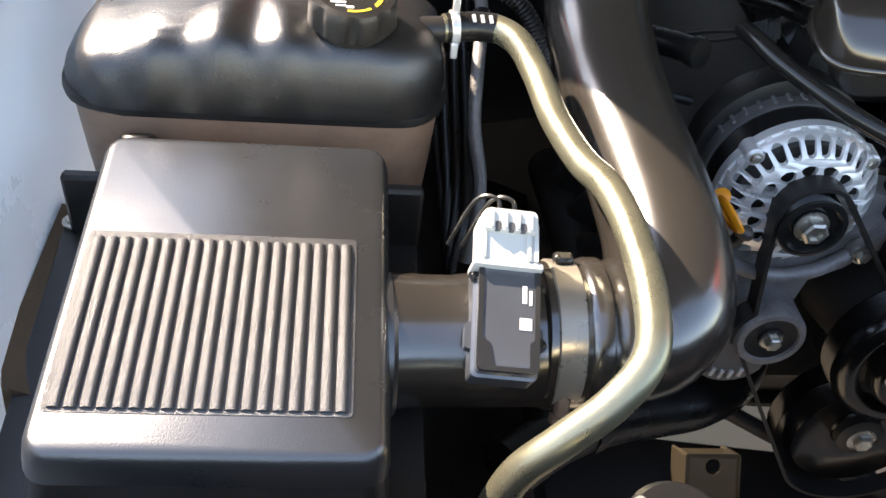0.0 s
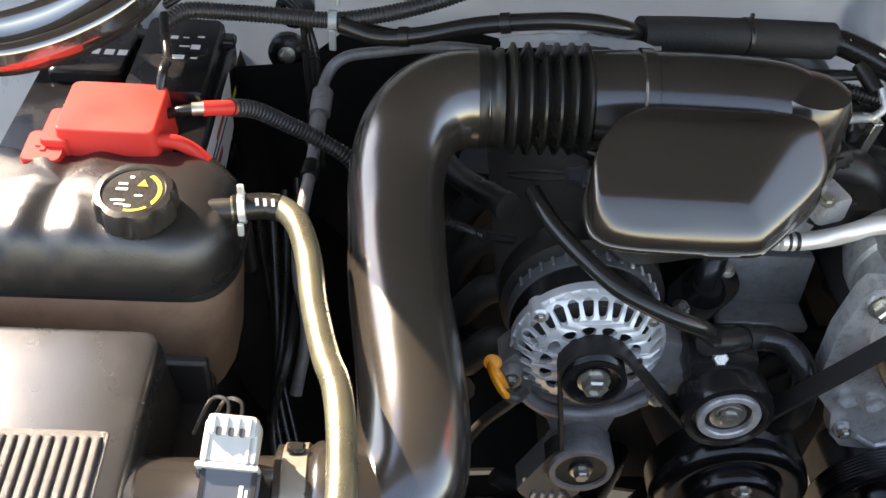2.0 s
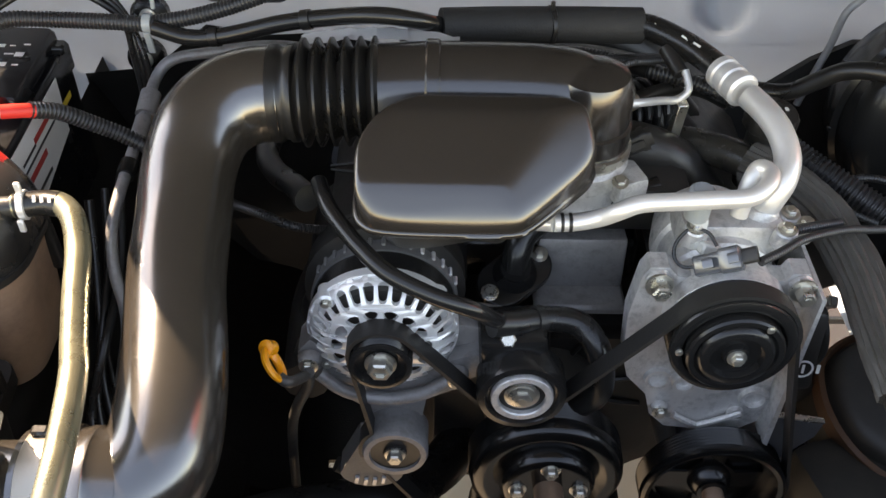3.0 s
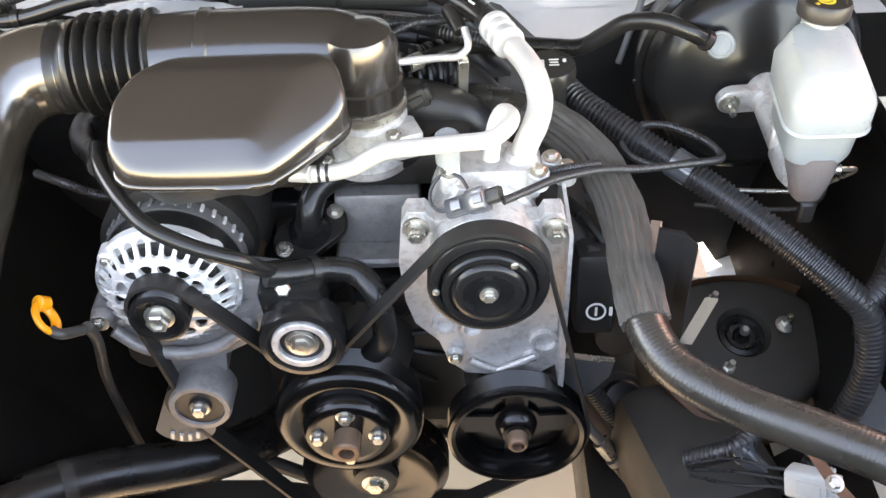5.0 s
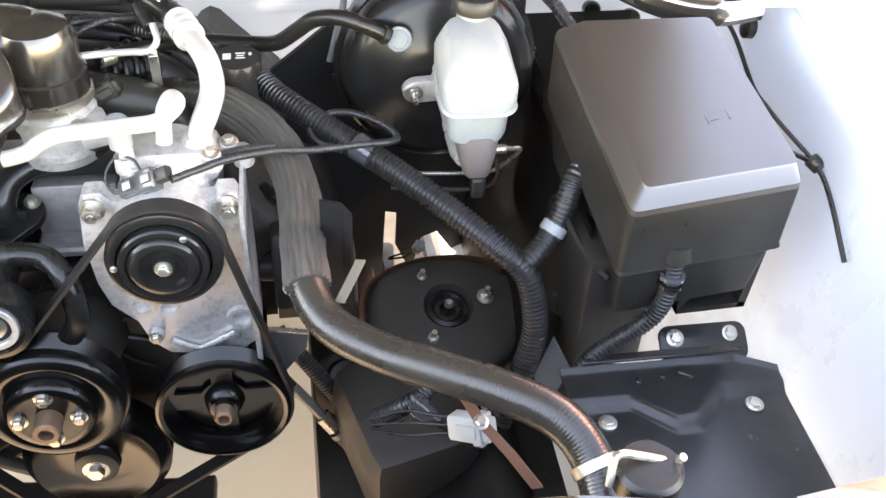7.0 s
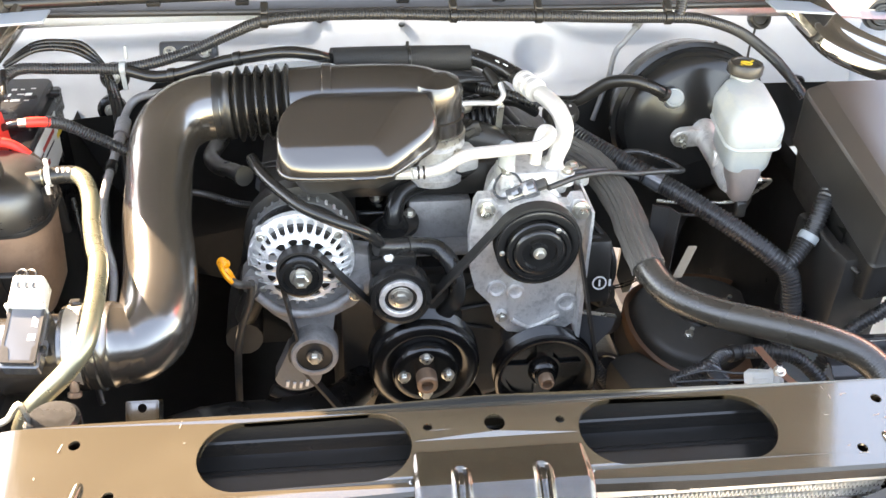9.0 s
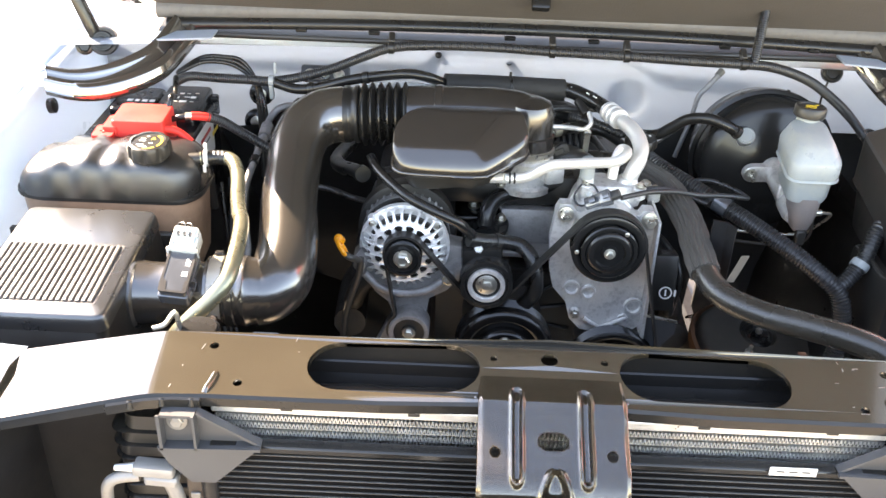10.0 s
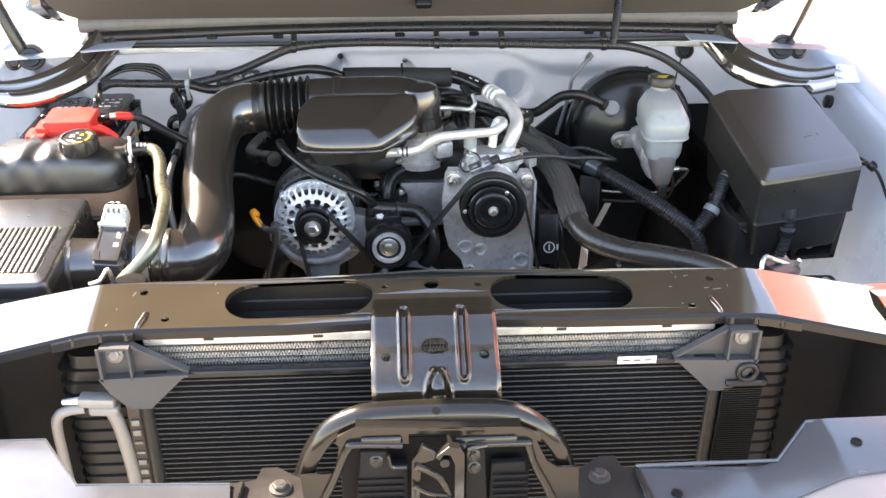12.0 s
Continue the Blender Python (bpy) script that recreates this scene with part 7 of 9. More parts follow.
cable("refrigerant_pipe", [(-0.30, 0.80, 1.105), (-0.36, 0.812, 1.100), (-0.426, 0.811, 1.090), (-0.468, 0.802, 1.085), (-0.487, 0.784, 1.070), (-0.491, 0.745, 1.055), (-0.492, 0.70, 1.048), (-0.494, 0.645, 1.040), (-0.500, 0.590, 1.015), (-0.500, 0.56, 0.975), (-0.49, 0.53, 0.92), (-0.50, 0.49, 0.86)], 0.0068, dull_alu, "grey aluminium refrigerant pipe with a hex fitting", (
    ("fitting", [(-0.4895, 0.765, 1.062), (-0.4912, 0.735, 1.052)], 0.0120, dull_alu, "", None),
    ("joint", [(-0.4920, 0.728, 1.051), (-0.4922, 0.69, 1.046)], 0.0095, dull_alu, "", None),
    ("rubber_boot", [(-0.4928, 0.66, 1.041), (-0.4945, 0.64, 1.038)], 0.0105, rubber, "", None)), category="pipe")
for p in ((-0.545, 0.985, 1.04), (-0.555, 0.965, 0.985)):
    mnt = thing("stud_mount", p, "black rubber stud mount on the firewall", "mount")
    bm = B()
    lathe(bm, p, (0, -1, 0.2), [(0.026, -0.01), (0.026, 0.004), (0.018, 0.010), (0.008, 0.010)], 20)
    part("pad", bm, rubber, mnt)
    hexbolt(mnt, V(p) + V((0, -0.010, 0.002)), (0, -1, 0.2), 0.008)


def build_clutter():
    """Small fixings between engine and firewall."""
    r = thing("relay_block", (-0.40, 0.93, 1.12), "dark relay block with three steel studs", "relay block")
    bm = B()
    box(bm, (-0.40, 0.945, 1.104), (0.10, 0.03, 0.035), turn(-25), 0.006, 2)
    part("base", bm, grey_plastic, r)
    for k in range(3):
        hexbolt(r, (-0.43 + 0.03 * k, 0.925, 1.111), (0, -0.6, 0.8), 0.008)
    f = thing("fuel_line_bracket", (0.09, 0.70, 1.05), "small steel fuel line and brackets by the throttle", "fuel line")
    bm = B()
    tube(bm, [(0.03, 0.665, 1.125), (0.06, 0.67, 1.125), (0.09, 0.69, 1.115), (0.11, 0.70, 1.110), (0.122, 0.705, 1.12), (0.118, 0.72, 1.135)], 0.0045, 10, 6)
    part("pipe", bm, tube_alu, f)
    bm = B()
    box(bm, (0.115, 0.70, 1.075), (0.012, 0.012, 0.07), turn(8, 0, 10), 0.001)
    part("bracket", bm, steel, f)
    bm = B()
    box(bm, (0.120, 0.79, 1.068), (0.014, 0.012, 0.010), turn(0, 20, 20), 0.001)
    part("white_clip", bm, milk_plastic, f)
    bm = B()
    cyl(bm, (0.115, 0.72, 1.13), (0.10, 0.75, 1.145), 0.009, 0.009, 12, 0.001)
    part("cap", bm, black_plastic, f)
    for k in range(3):
        cable("injector_lead", [(-0.12 + 0.05 * k, 0.70, 1.105), (-0.05 + 0.05 * k, 0.73, 1.125 + 0.004 * k), (0.03 + 0.03 * k, 0.75, 1.128), (0.10 + 0.02 * k, 0.77, 1.12)], 0.0045, conduit, "black corrugated injector lead", (), 0.003, "wire lead")
    cable("hood_ground_strap", [(0.402, 0.930, 1.146), (0.396, 0.918, 1.142), (0.379, 0.912, 1.122), (0.364, 0.912, 1.100), (0.357, 0.910, 1.053), (0.345, 0.905, 1.01), (0.334, 0.90, 0.97)], 0.0048, strap_grey, "braided pale grey ground strap on the firewall", (
        ("eyelet", [(0.398, 0.922, 1.143), (0.408, 0.930, 1.152)], 0.0075, dull_zinc, "crimped metal eyelet", None),), category="strap")
    c = thing("ignition_coil", (0.265, 0.54, 0.86), "black ignition coil cover with a round printed emblem", "ignition coil")
    bm = B()
    box(bm, (0.262, 0.55, 0.885), (0.045, 0.05, 0.11), turn(-12), 0.008, 2)
    part("housing", bm, black_plastic, c)
    bm = B()
    m = frm((0.262, 0.512, 0.880), (0, -0.98, 0.2))
    prism(bm, disc(0.012, 24), [disc(0.0095, 24)], 0.0, 0.0006, m)
    prism(bm, rrect(0.003, 0.012, 0.0005, 1, 0.0, 0.0), [], 0, 0.0006, m)
    prism(bm, rrect(0.004, 0.012, 0.0005, 1, 0.017, 0.0), [], 0, 0.0006, m)
    part("print_mark", bm, white_ink, c)


build_clutter()


def build_foil():
    f = thing("heat_foil", (-0.2, 0.70, 1.19), "crinkled silver heat foil strip behind the bellows", "heat foil")
    bm = B()
    rnd = random.Random(9)
    loops = []
    for i in range(24):
        x = -0.30 + 0.17 * i / 23
        loops.append([V((x, 0.716 + 0.005 * j, 1.158 + 0.010 * math.sin(math.pi * i / 23) + 0.003 * rnd.random() + 0.004 * j * (1 if j < 3 else 0))) for j in range(6)])
    loft(bm, loops, False)
    bmesh.ops.solidify(bm, geom=bm.faces[:], thickness=0.0008)
    part("sheet", bm, bright_alu, f, angle=15)


build_foil()


def build_splash():
    """Dark linings that close the bay towards the wheels and below the engine."""
    def sheet(name, pts, label, cat, mat=black_plastic, th=0.004):
        """A bent sheet through rows of points."""
        bm = B()
        loft(bm, [[V(p) for p in row] for row in pts], False)
        bmesh.ops.solidify(bm, geom=bm.faces[:], thickness=th)
        solo(name, bm, mat, label, cat, kind="structure")
    sheet("splash_panel_left", [[(-0.62, y, 0.93), (-0.60, y, 0.84), (-0.55, y, 0.74), (-0.46, y, 0.67), (-0.40, y, 0.60)] for y in (0.02, 0.20, 0.34, 0.574)], "black splash panel between the engine and the wheel", "splash panel")
    sheet("splash_panel_left_rear", [[(-0.62, y, 0.98), (-0.58, y, 0.86), (-0.52, y, 0.72), (-0.44, y, 0.62), (-0.34, y, 0.58)] for y in (0.53, 0.75, 0.90, 1.0)], "black splash panel below the battery", "splash panel")
    sheet("splash_panel_right", [[(0.57, y, 0.74), (0.54, y, 0.70), (0.50, y, 0.66), (0.44, y, 0.62), (0.36, y, 0.58)] for y in (0.06, 0.20, 0.34, 0.46)], "black splash panel between the engine and the wheel", "splash panel")
    sheet("splash_panel_right_rear", [[(0.62, y, 1.02), (0.60, y, 0.86), (0.56, y, 0.70), (0.55, y, 0.60)] for y in (0.455, 0.66, 0.80, 1.0)], "black splash panel below the fuse box", "splash panel")
    # the mat's left part stands in for shade on the bare firewall
    sheet("firewall_mat", [[(x, 0.945 + dy, 1.03 - 0.10 * max(0.0, min(1.0, (x + 0.3) / 0.4)) + (0.02 if -0.5 < x < -0.4 else -0.04 if x < -0.5 else 0.0)), (x, 0.955 + dy, 0.92), (x, 0.955 + dy, 0.80), (x, 0.94 + dy, 0.60), (x, 0.90, 0.45)] for x, dy in ((-0.625, -0.03), (-0.58, -0.02), (-0.535, -0.01), (-0.46, 0.0), (-0.38, 0.01), (-0.30, 0.02), (0.0, 0.03), (0.22, 0.02))], "black insulation mat on the lower firewall, its left part for shade", "insulation", foam, 0.01)
    bm = B()
    edge = [(0.25, 0.95), (0.22, 0.92), (0.22, 0.42), (0.405, 0.42), (0.413, 0.547), (0.419, 0.661), (0.438, 0.657), (0.436, 0.586), (0.456, 0.538), (0.470, 0.540), (0.482, 0.597), (0.510, 0.609), (0.545, 0.554), (0.583, 0.527), (0.605, 0.548), (0.63, 0.58), (0.63, 1.055), (0.392, 1.055), (0.344, 1.028), (0.293, 0.985)]
    prism(bm, edge, [], 0.0, 0.010, Matrix(((1, 0, 0, 0), (0, 0, 1, 0.918), (0, 1, 0, 0), (0, 0, 0, 1))))
    solo("firewall_mat_right", bm, foam, "black insulation mat with a ragged lower edge", "insulation", kind="structure")
    sheet("booster_shield", [[(x, 0.875, 1.05), (x, 0.89, 1.0), (x, 0.90, 0.90)] for x in (0.56, 0.66, 0.78)], "black insulation sheet behind the brake booster", "insulation", foam, 0.01)
    bm = B()
    prism(bm, [(-0.47, 0.615), (-0.20, 0.615), (-0.135, 0.655), (-0.02, 0.640), (0.03, 0.64), (0.12, 0.66), (0.20, 0.70), (0.20, 1.0), (-0.47, 1.0)], [[(-0.31, 0.654), (-0.235, 0.660), (-0.235, 0.672), (-0.31, 0.668)]], 0.452, 0.460)
    solo("undertray", bm, foam, "dusty dark undertray below the engine with a narrow slot", "undertray", kind="structure")
    bm = B()
    rounded_slab(bm, [(-0.56, 0.36), (0.12, 0.36), (0.12, 0.55), (-0.02, 0.555), (-0.20, 0.575), (-0.42, 0.580), (-0.56, 0.62)], 0.440, 0.462, 0.006)
    solo("skid_plate", bm, dark_metal, "dusty dark skid plate below the pulleys", "skid plate", kind="structure")
    # unseen sheet, added to keep sun and sky off the ground below
    bm = B()
    box(bm, (0, 2.0, 0.43), (1.8, 2.0, 0.02), None, 0.004)
    solo("underbody", bm, dark_metal, "unseen dark floor sheet, added to shade the ground behind the engine", "floor pan", kind="structure")
    bm = B()
    box(bm, (0.335, 0.60, 0.475), (0.125, 0.96, 0.13), None, 0.015, 2)
    solo("frame_rail", bm, dark_metal, "dull black frame rail beside the engine", "frame rail", kind="structure")
    sheet("side_undertray_left", [[(x, y, 0.50 + 0.4 * abs(x + 0.36)) for y in (0.12, 0.4, 0.7, 1.0)] for x in (-0.56, -0.46, -0.36)], "black undertray beside the frame rail", "undertray", foam)
    sheet("side_undertray_right", [[(x, y, 0.50 + 0.4 * abs(x - 0.34)) for y in (0.30, 0.45, 0.6, 0.78)] for x in (0.275, 0.40, 0.56)], "black undertray beside the frame rail", "undertray", bay_black)
    sheet("wheelhouse_liner", [[(0.60, y, 0.60), (0.65, y, 0.630), (0.69, y, 0.662), (0.715, y, 0.685)] for y in (0.46, 0.58, 0.72, 0.9)], "black liner low on the inner fender", "wheelhouse", black_plastic)
    sheet("inner_wheelhouse", [[(0.60, y, 0.80), (0.62, y, 0.93), (0.61, y, 1.0)] for y in (0.45, 0.52, 0.66, 0.78)], "black liner below the fuse box", "wheelhouse", black_plastic)
    bm = B()
    box(bm, (-0.01, 0.40, 0.42), (0.75, 0.10, 0.08), None, 0.02, 2)
    solo("crossmember", bm, dark_metal, "dark front crossmember below the engine", "crossmember", kind="structure")
    bm = B()
    box(bm, (-0.02, 1.00, 0.58), (0.30, 0.7, 0.28), None, 0.05, 2)
    solo("transmission", bm, dark_metal, "dark gearbox housing behind the engine", "gearbox")
    for sx in (-1, 1):
        e = thing("exhaust_manifold", (sx * 0.30, 0.72, 0.75), "dark rusty exhaust manifold beside the engine", "exhaust manifold")
        for k in range(4):
            bm = B()
            tube(bm, [(sx * 0.22, 0.60 + 0.09 * k, 0.84), (sx * 0.28, 0.60 + 0.09 * k, 0.83), (sx * 0.31, 0.62 + 0.085 * k, 0.77), (sx * 0.32, 0.70 + 0.05 * k, 0.70)], 0.020, 10, 5)
            part("runner", bm, dark_metal, e)
        bm = B()
        tube(bm, [(sx * 0.32, 0.62, 0.71), (sx * 0.325, 0.80, 0.69), (sx * 0.31, 0.98, 0.62)], 0.032, 12, 5)
        part("collector", bm, dark_metal, e)


build_splash()


# ---- radiator and front support ----
def build_support():
    s = thing("radiator_support", (0, 0, 1.0), "glossy black radiator support bar with two long slots", "radiator support")

    def zf(x, y):
        over = max(0.0, abs(x) - 0.472)
        drop = -0.15 * over * over / (over + 0.007)
        return 1.0857 + 0.10 * (y + 0.072) + 0.009 * math.exp(-(x / 0.12) ** 2) + drop
    xs = [-0.68, -0.65, -0.62, -0.59, -0.56, -0.53, -0.50, -0.48, -0.46, -0.40, -0.30, -0.20, -0.10, 0.0]
    xs = xs + [-x for x in xs[-2::-1]]

    def rear(x):
        return 0.036 if abs(x) < 0.42 else 0.036 - 0.10 * (abs(x) - 0.42) ** 1.2

    def front(x):
        return -0.072 if abs(x) < 0.44 else -0.072 - 0.14 * (abs(x) - 0.44)
    bm = B()
    mid = [x for x in xs if abs(x) < 0.461]
    outer = [(x, front(x)) for x in mid] + [(x, rear(x)) for x in mid[::-1]]
    holes = [stadium(-0.292, -0.084, -0.056, 0.026, 10), stadium(0.084, 0.290, -0.056, 0.026, 10), disc(0.0105, 20, 0, 0.0)]
    for x, y, r in ((-0.067, 0.001, 0.0048), (0.067, 0.001, 0.0048), (-0.41, 0.010, 0.0058), (0.41, 0.009, 0.0058), (-0.369, -0.052, 0.0055), (0.367, -0.052, 0.0055)):
        holes.append(disc(r, 14, x, y))
    prism(bm, outer, holes, 0, 0.0028, None, zf)
    for sx in (-1, 1):
        loops = []
        for k in range(23):
            x = 0.460 + 0.01 * k
            ys = [front(x) + (rear(x) - front(x)) * q / 4 for q in range(5)]
            loops.append([V((sx * x, y, zf(x, y) + 0.0028)) for y in ys] + [V((sx * x, y, zf(x, y))) for y in ys[::-1]])
        loft(bm, loops)
    part("top_plate", bm, bar_paint, s, angle=25)
    # small chips and scratches in the enamel
    rnd = random.Random(12)
    done = 0
    while done < 16:
        x, y = rnd.uniform(-0.45, 0.45), rnd.uniform(-0.064, 0.036)
        if (0.075 < abs(x) < 0.30 and -0.062 < y < 0.032) or abs(x) < 0.09:
            continue
        bm = B()
        box(bm, (x, y, zf(x, y) + 0.0030), (0.002 + 0.012 * rnd.random() ** 2, 0.0009, 0.0004), turn(0, 0, rnd.choice((0, 8, 80, 95)) + rnd.uniform(-6, 6)))
        part("paint_chip", bm, dull_zinc, s)
        done += 1
    # turned-down front flange, rear flange and slot rims
    bm = B()
    loft(bm, [[V((x, front(x), zf(x, front(x)) + 0.0028)), V((x, front(x) - 0.003, zf(x, front(x)) - 0.001)), V((x, front(x) - 0.003, zf(x, front(x)) - 0.013)), V((x, front(x), zf(x, front(x)) - 0.013))] for x in xs])
    part("front_flange", bm, black_paint, s)
    bm = B()
    loft(bm, [[V((x, rear(x) - 0.002, zf(x, rear(x)) + 0.0010)), V((x, rear(x) + 0.0012, zf(x, rear(x)) + 0.0004)), V((x, rear(x) + 0.0012, zf(x, rear(x)) - 0.040)), V((x, rear(x), zf(x, rear(x)) - 0.040))] for x in xs])
    part("rear_flange", bm, black_paint, s)
    for sx in (-1, 1):
        lp = stadium(0.084, 0.290, -0.056, 0.026, 10)
        lp = [(sx * x, y) for x, y in lp]
        bm = B()
        k = len(lp)
        loops = [[V((x, y, zf(x, y) + h)) for x, y in lp] for h in (0.001, -0.004)]
        loft(bm, loops, True, False)
        bmesh.ops.solidify(bm, geom=bm.faces[:], thickness=0.0015)
        part("slot_rim", bm, bar_paint, s)
    # lower channel seen through the slots
    bm = B()
    loft(bm, [[V((x, y, z)) for y, z in ((0.034, 1.0945), (0.033, 1.066), (0.031, 1.064), (0.030, 1.048), (0.014, 1.044), (0.006, 1.050), (-0.002, 1.050), (-0.010, 1.044), (-0.042, 1.044), (-0.042, 1.038), (0.0355, 1.038), (0.0355, 1.0945))] for x in (-0.46, 0.46)])
    part("lower_channel", bm, black_paint, s)
    # spot-welded lap joints with pressed beads
    for sx in (-1, 1):
        bm = B()
        tube(bm, [(sx * 0.3975, -0.036, zf(0.3975, -0.036) + 0.0005), (sx * 0.398, -0.040, zf(0.398, -0.040) + 0.003), (sx * 0.400, -0.052, zf(0.400, -0.052) + 0.0036), (sx * 0.403, -0.063, zf(0.403, -0.063) + 0.003), (sx * 0.404, -0.069, zf(0.404, -0.069) + 0.0005)], 0.0038, 10, 5)
        part("lap_bead", bm, bar_paint, s)
        bm = B()
        loft(bm, [[V((sx * x, front(x) - 0.004, zf(x, front(x)) + h)), V((sx * x, front(x) - 0.007, zf(x, front(x)) + h - 0.002)), V((sx * x, front(x) - 0.007, zf(x, front(x)) + h - 0.014)), V((sx * x, front(x) - 0.004, zf(x, front(x)) + h - 0.014))] for x, h in ((0.408, 0.0), (0.44, 0.0), (0.47, 0.0), (0.515, 0.0))])
        lap = part("lap_flange", bm, latch_paint, s)
        for x in (0.418, 0.452, 0.488):
            bm = B()
            cyl(bm, (sx * x, front(x) - 0.0035, zf(x, front(x)) - 0.0005), (sx * x, front(x) - 0.0055, zf(x, front(x)) - 0.0125), 0.0040, 0.0046, 10, 0.0015)
            part("bead", bm, latch_paint, lap)
    # rubber radiator cushions behind
    for x in (-0.445, 0.54):
        bm = B()
        lathe(bm, (x, 0.062, 1.062), (0, 0, 1), [(0.026, 0), (0.028, 0.002), (0.028, 0.020), (0.024, 0.024), (0.010, 0.024)], 28)
        part("cushion", bm, rubber, s, "black rubber radiator cushion")
    bm = B()
    m = frm((-0.380, 0.155, 1.006), (0.0, -0.75, 0.66))
    prism(bm, rrect(0.036, 0.040, 0.004, 3, 0, -0.014), [disc(0.0052, 14, 0, -0.002)], 0, 0.003, m)
    prism(bm, rrect(0.003, 0.040, 0.001, 1, -0.017, -0.014), [], -0.024, 0.003, m)
    prism(bm, rrect(0.003, 0.040, 0.001, 1, 0.017, -0.014), [], -0.024, 0.003, m)
    prism(bm, rrect(0.036, 0.003, 0.001, 1, 0, 0.005), [], -0.012, 0.003, m)
    part("hose_bracket", bm, bar_paint, s, "folded bracket with a round hole")
    for pts in ([(-0.50, 0.052, 1.088), (-0.485, 0.056, 1.092), (-0.472, 0.060, 1.108), (-0.468, 0.062, 1.085)], [(0.505, 0.052, 1.078), (0.512, 0.065, 1.098), (0.535, 0.068, 1.090), (0.560, 0.066, 1.082), (0.565, 0.06, 1.095)]):
        bm = B()
        tube(bm, pts, 0.0035, 8, 5)
        part("wire_clip", bm, steel, s, "bent steel wire clip")
    # end brackets running out to the fenders
    for sx in (-1, 1):
        bm = B()
        loops = []
        for k in range(9):
            u = k / 8
            x = 0.655 + 0.23 * u
            zc = 1.066 - 0.004 * u
            loops.append([V((sx * x, -0.085 + 0.03 * u, zc - 0.02)), V((sx * x, -0.090 + 0.03 * u, zc)), V((sx * x, -0.02 + 0.02 * u, zc + 0.010)), V((sx * x, 0.032 + 0.03 * u, zc)), V((sx * x, 0.030 + 0.03 * u, zc - 0.02))])
        loft(bm, loops)
        part("end_bracket", bm, bar_paint, s)
        hexbolt(s, (sx * 0.70, -0.02, 1.080), (0, 0, 1), 0.010)


build_support()


def build_latch_support():
    s = thing("hood_latch_support", (0, -0.11, 1.0), "glossy black pressed centre plate with two embossed ribs", "latch support")
    prof = smooth_path([(0, -0.030, 1.1002), (0, -0.050, 1.0992), (0, -0.067, 1.0998), (0, -0.078, 1.0955), (0, -0.102, 1.0795), (0, -0.128, 1.067), (0, -0.150, 1.055), (0, -0.164, 1.036), (0, -0.170, 1.010), (0, -0.171, 0.994)], 16)
    nu = 120
    grid = []
    L = len(prof)
    for i, p in enumerate(prof):
        t = (prof[min(L - 1, i + 1)] - prof[max(0, i - 1)]).normalized()
        nrm = V((0, t.z, -t.y))
        if nrm.z < 0 and nrm.y > 0:
            nrm = -nrm
        row = []
        for k in range(nu + 1):
            x = -0.086 + 0.172 * k / nu
            h = 0.0
            for rx in (-0.0415, 0.0370):
                q = V((x - rx, max(0, abs(p.y + 0.104) - 0.045), 0)).length
                if p.z > 1.036:
                    h += 0.0042 * math.exp(-((q - 0.0062) / 0.0022) ** 2) - 0.0015 / (1 + math.exp((q - 0.0045) / 0.0006))
            q = math.hypot(x - 0.002, max(0, (p.y + 0.172))) if p.z < 1.075 else 1
            s2 = (p.z - 0.994) / 0.066
            wn = 0.017 * max(0.0, 1 - abs(s2) ** 4) ** 0.5 if s2 < 1 else 0
            if wn and abs(x - 0.002) < wn + 0.006:
                e = (abs(x - 0.002) - wn) / 0.004
                h += 0.006 * math.exp(-e * e) - 0.007 / (1 + math.exp(e * 5))
            edge = 0.004 * max(0, (abs(x) - 0.080) / 0.006)
            row.append(V((x, p.y, p.z)) + nrm * (h - edge))
        grid.append(row)
    bm = B()
    vs = [[bm.verts.new(q) for q in row] for row in grid]
    for a, b in zip(vs, vs[1:]):
        for k in range(nu):
            x = -0.086 + 0.172 * (k + 0.5) / nu
            c = (a[k].co + b[k + 1].co) / 2
            if math.hypot(c.x / 1.7, c.y + 0.112) < 0.0105 or math.hypot(abs(c.x) - 0.066, c.y + 0.126) < 0.0055:
                continue
            bm.faces.new((a[k], a[k + 1], b[k + 1], b[k]))
    bmesh.ops.solidify(bm, geom=bm.faces[:], thickness=0.002)
    part("plate", bm, bar_paint, s, angle=60)
    for sx in (-1, 1):
        bm = B()
        box(bm, (sx * 0.088, -0.052, 1.080), (0.008, 0.020, 0.022), None, 0.003)
        part("side_tab", bm, bar_paint, s)


build_latch_support()


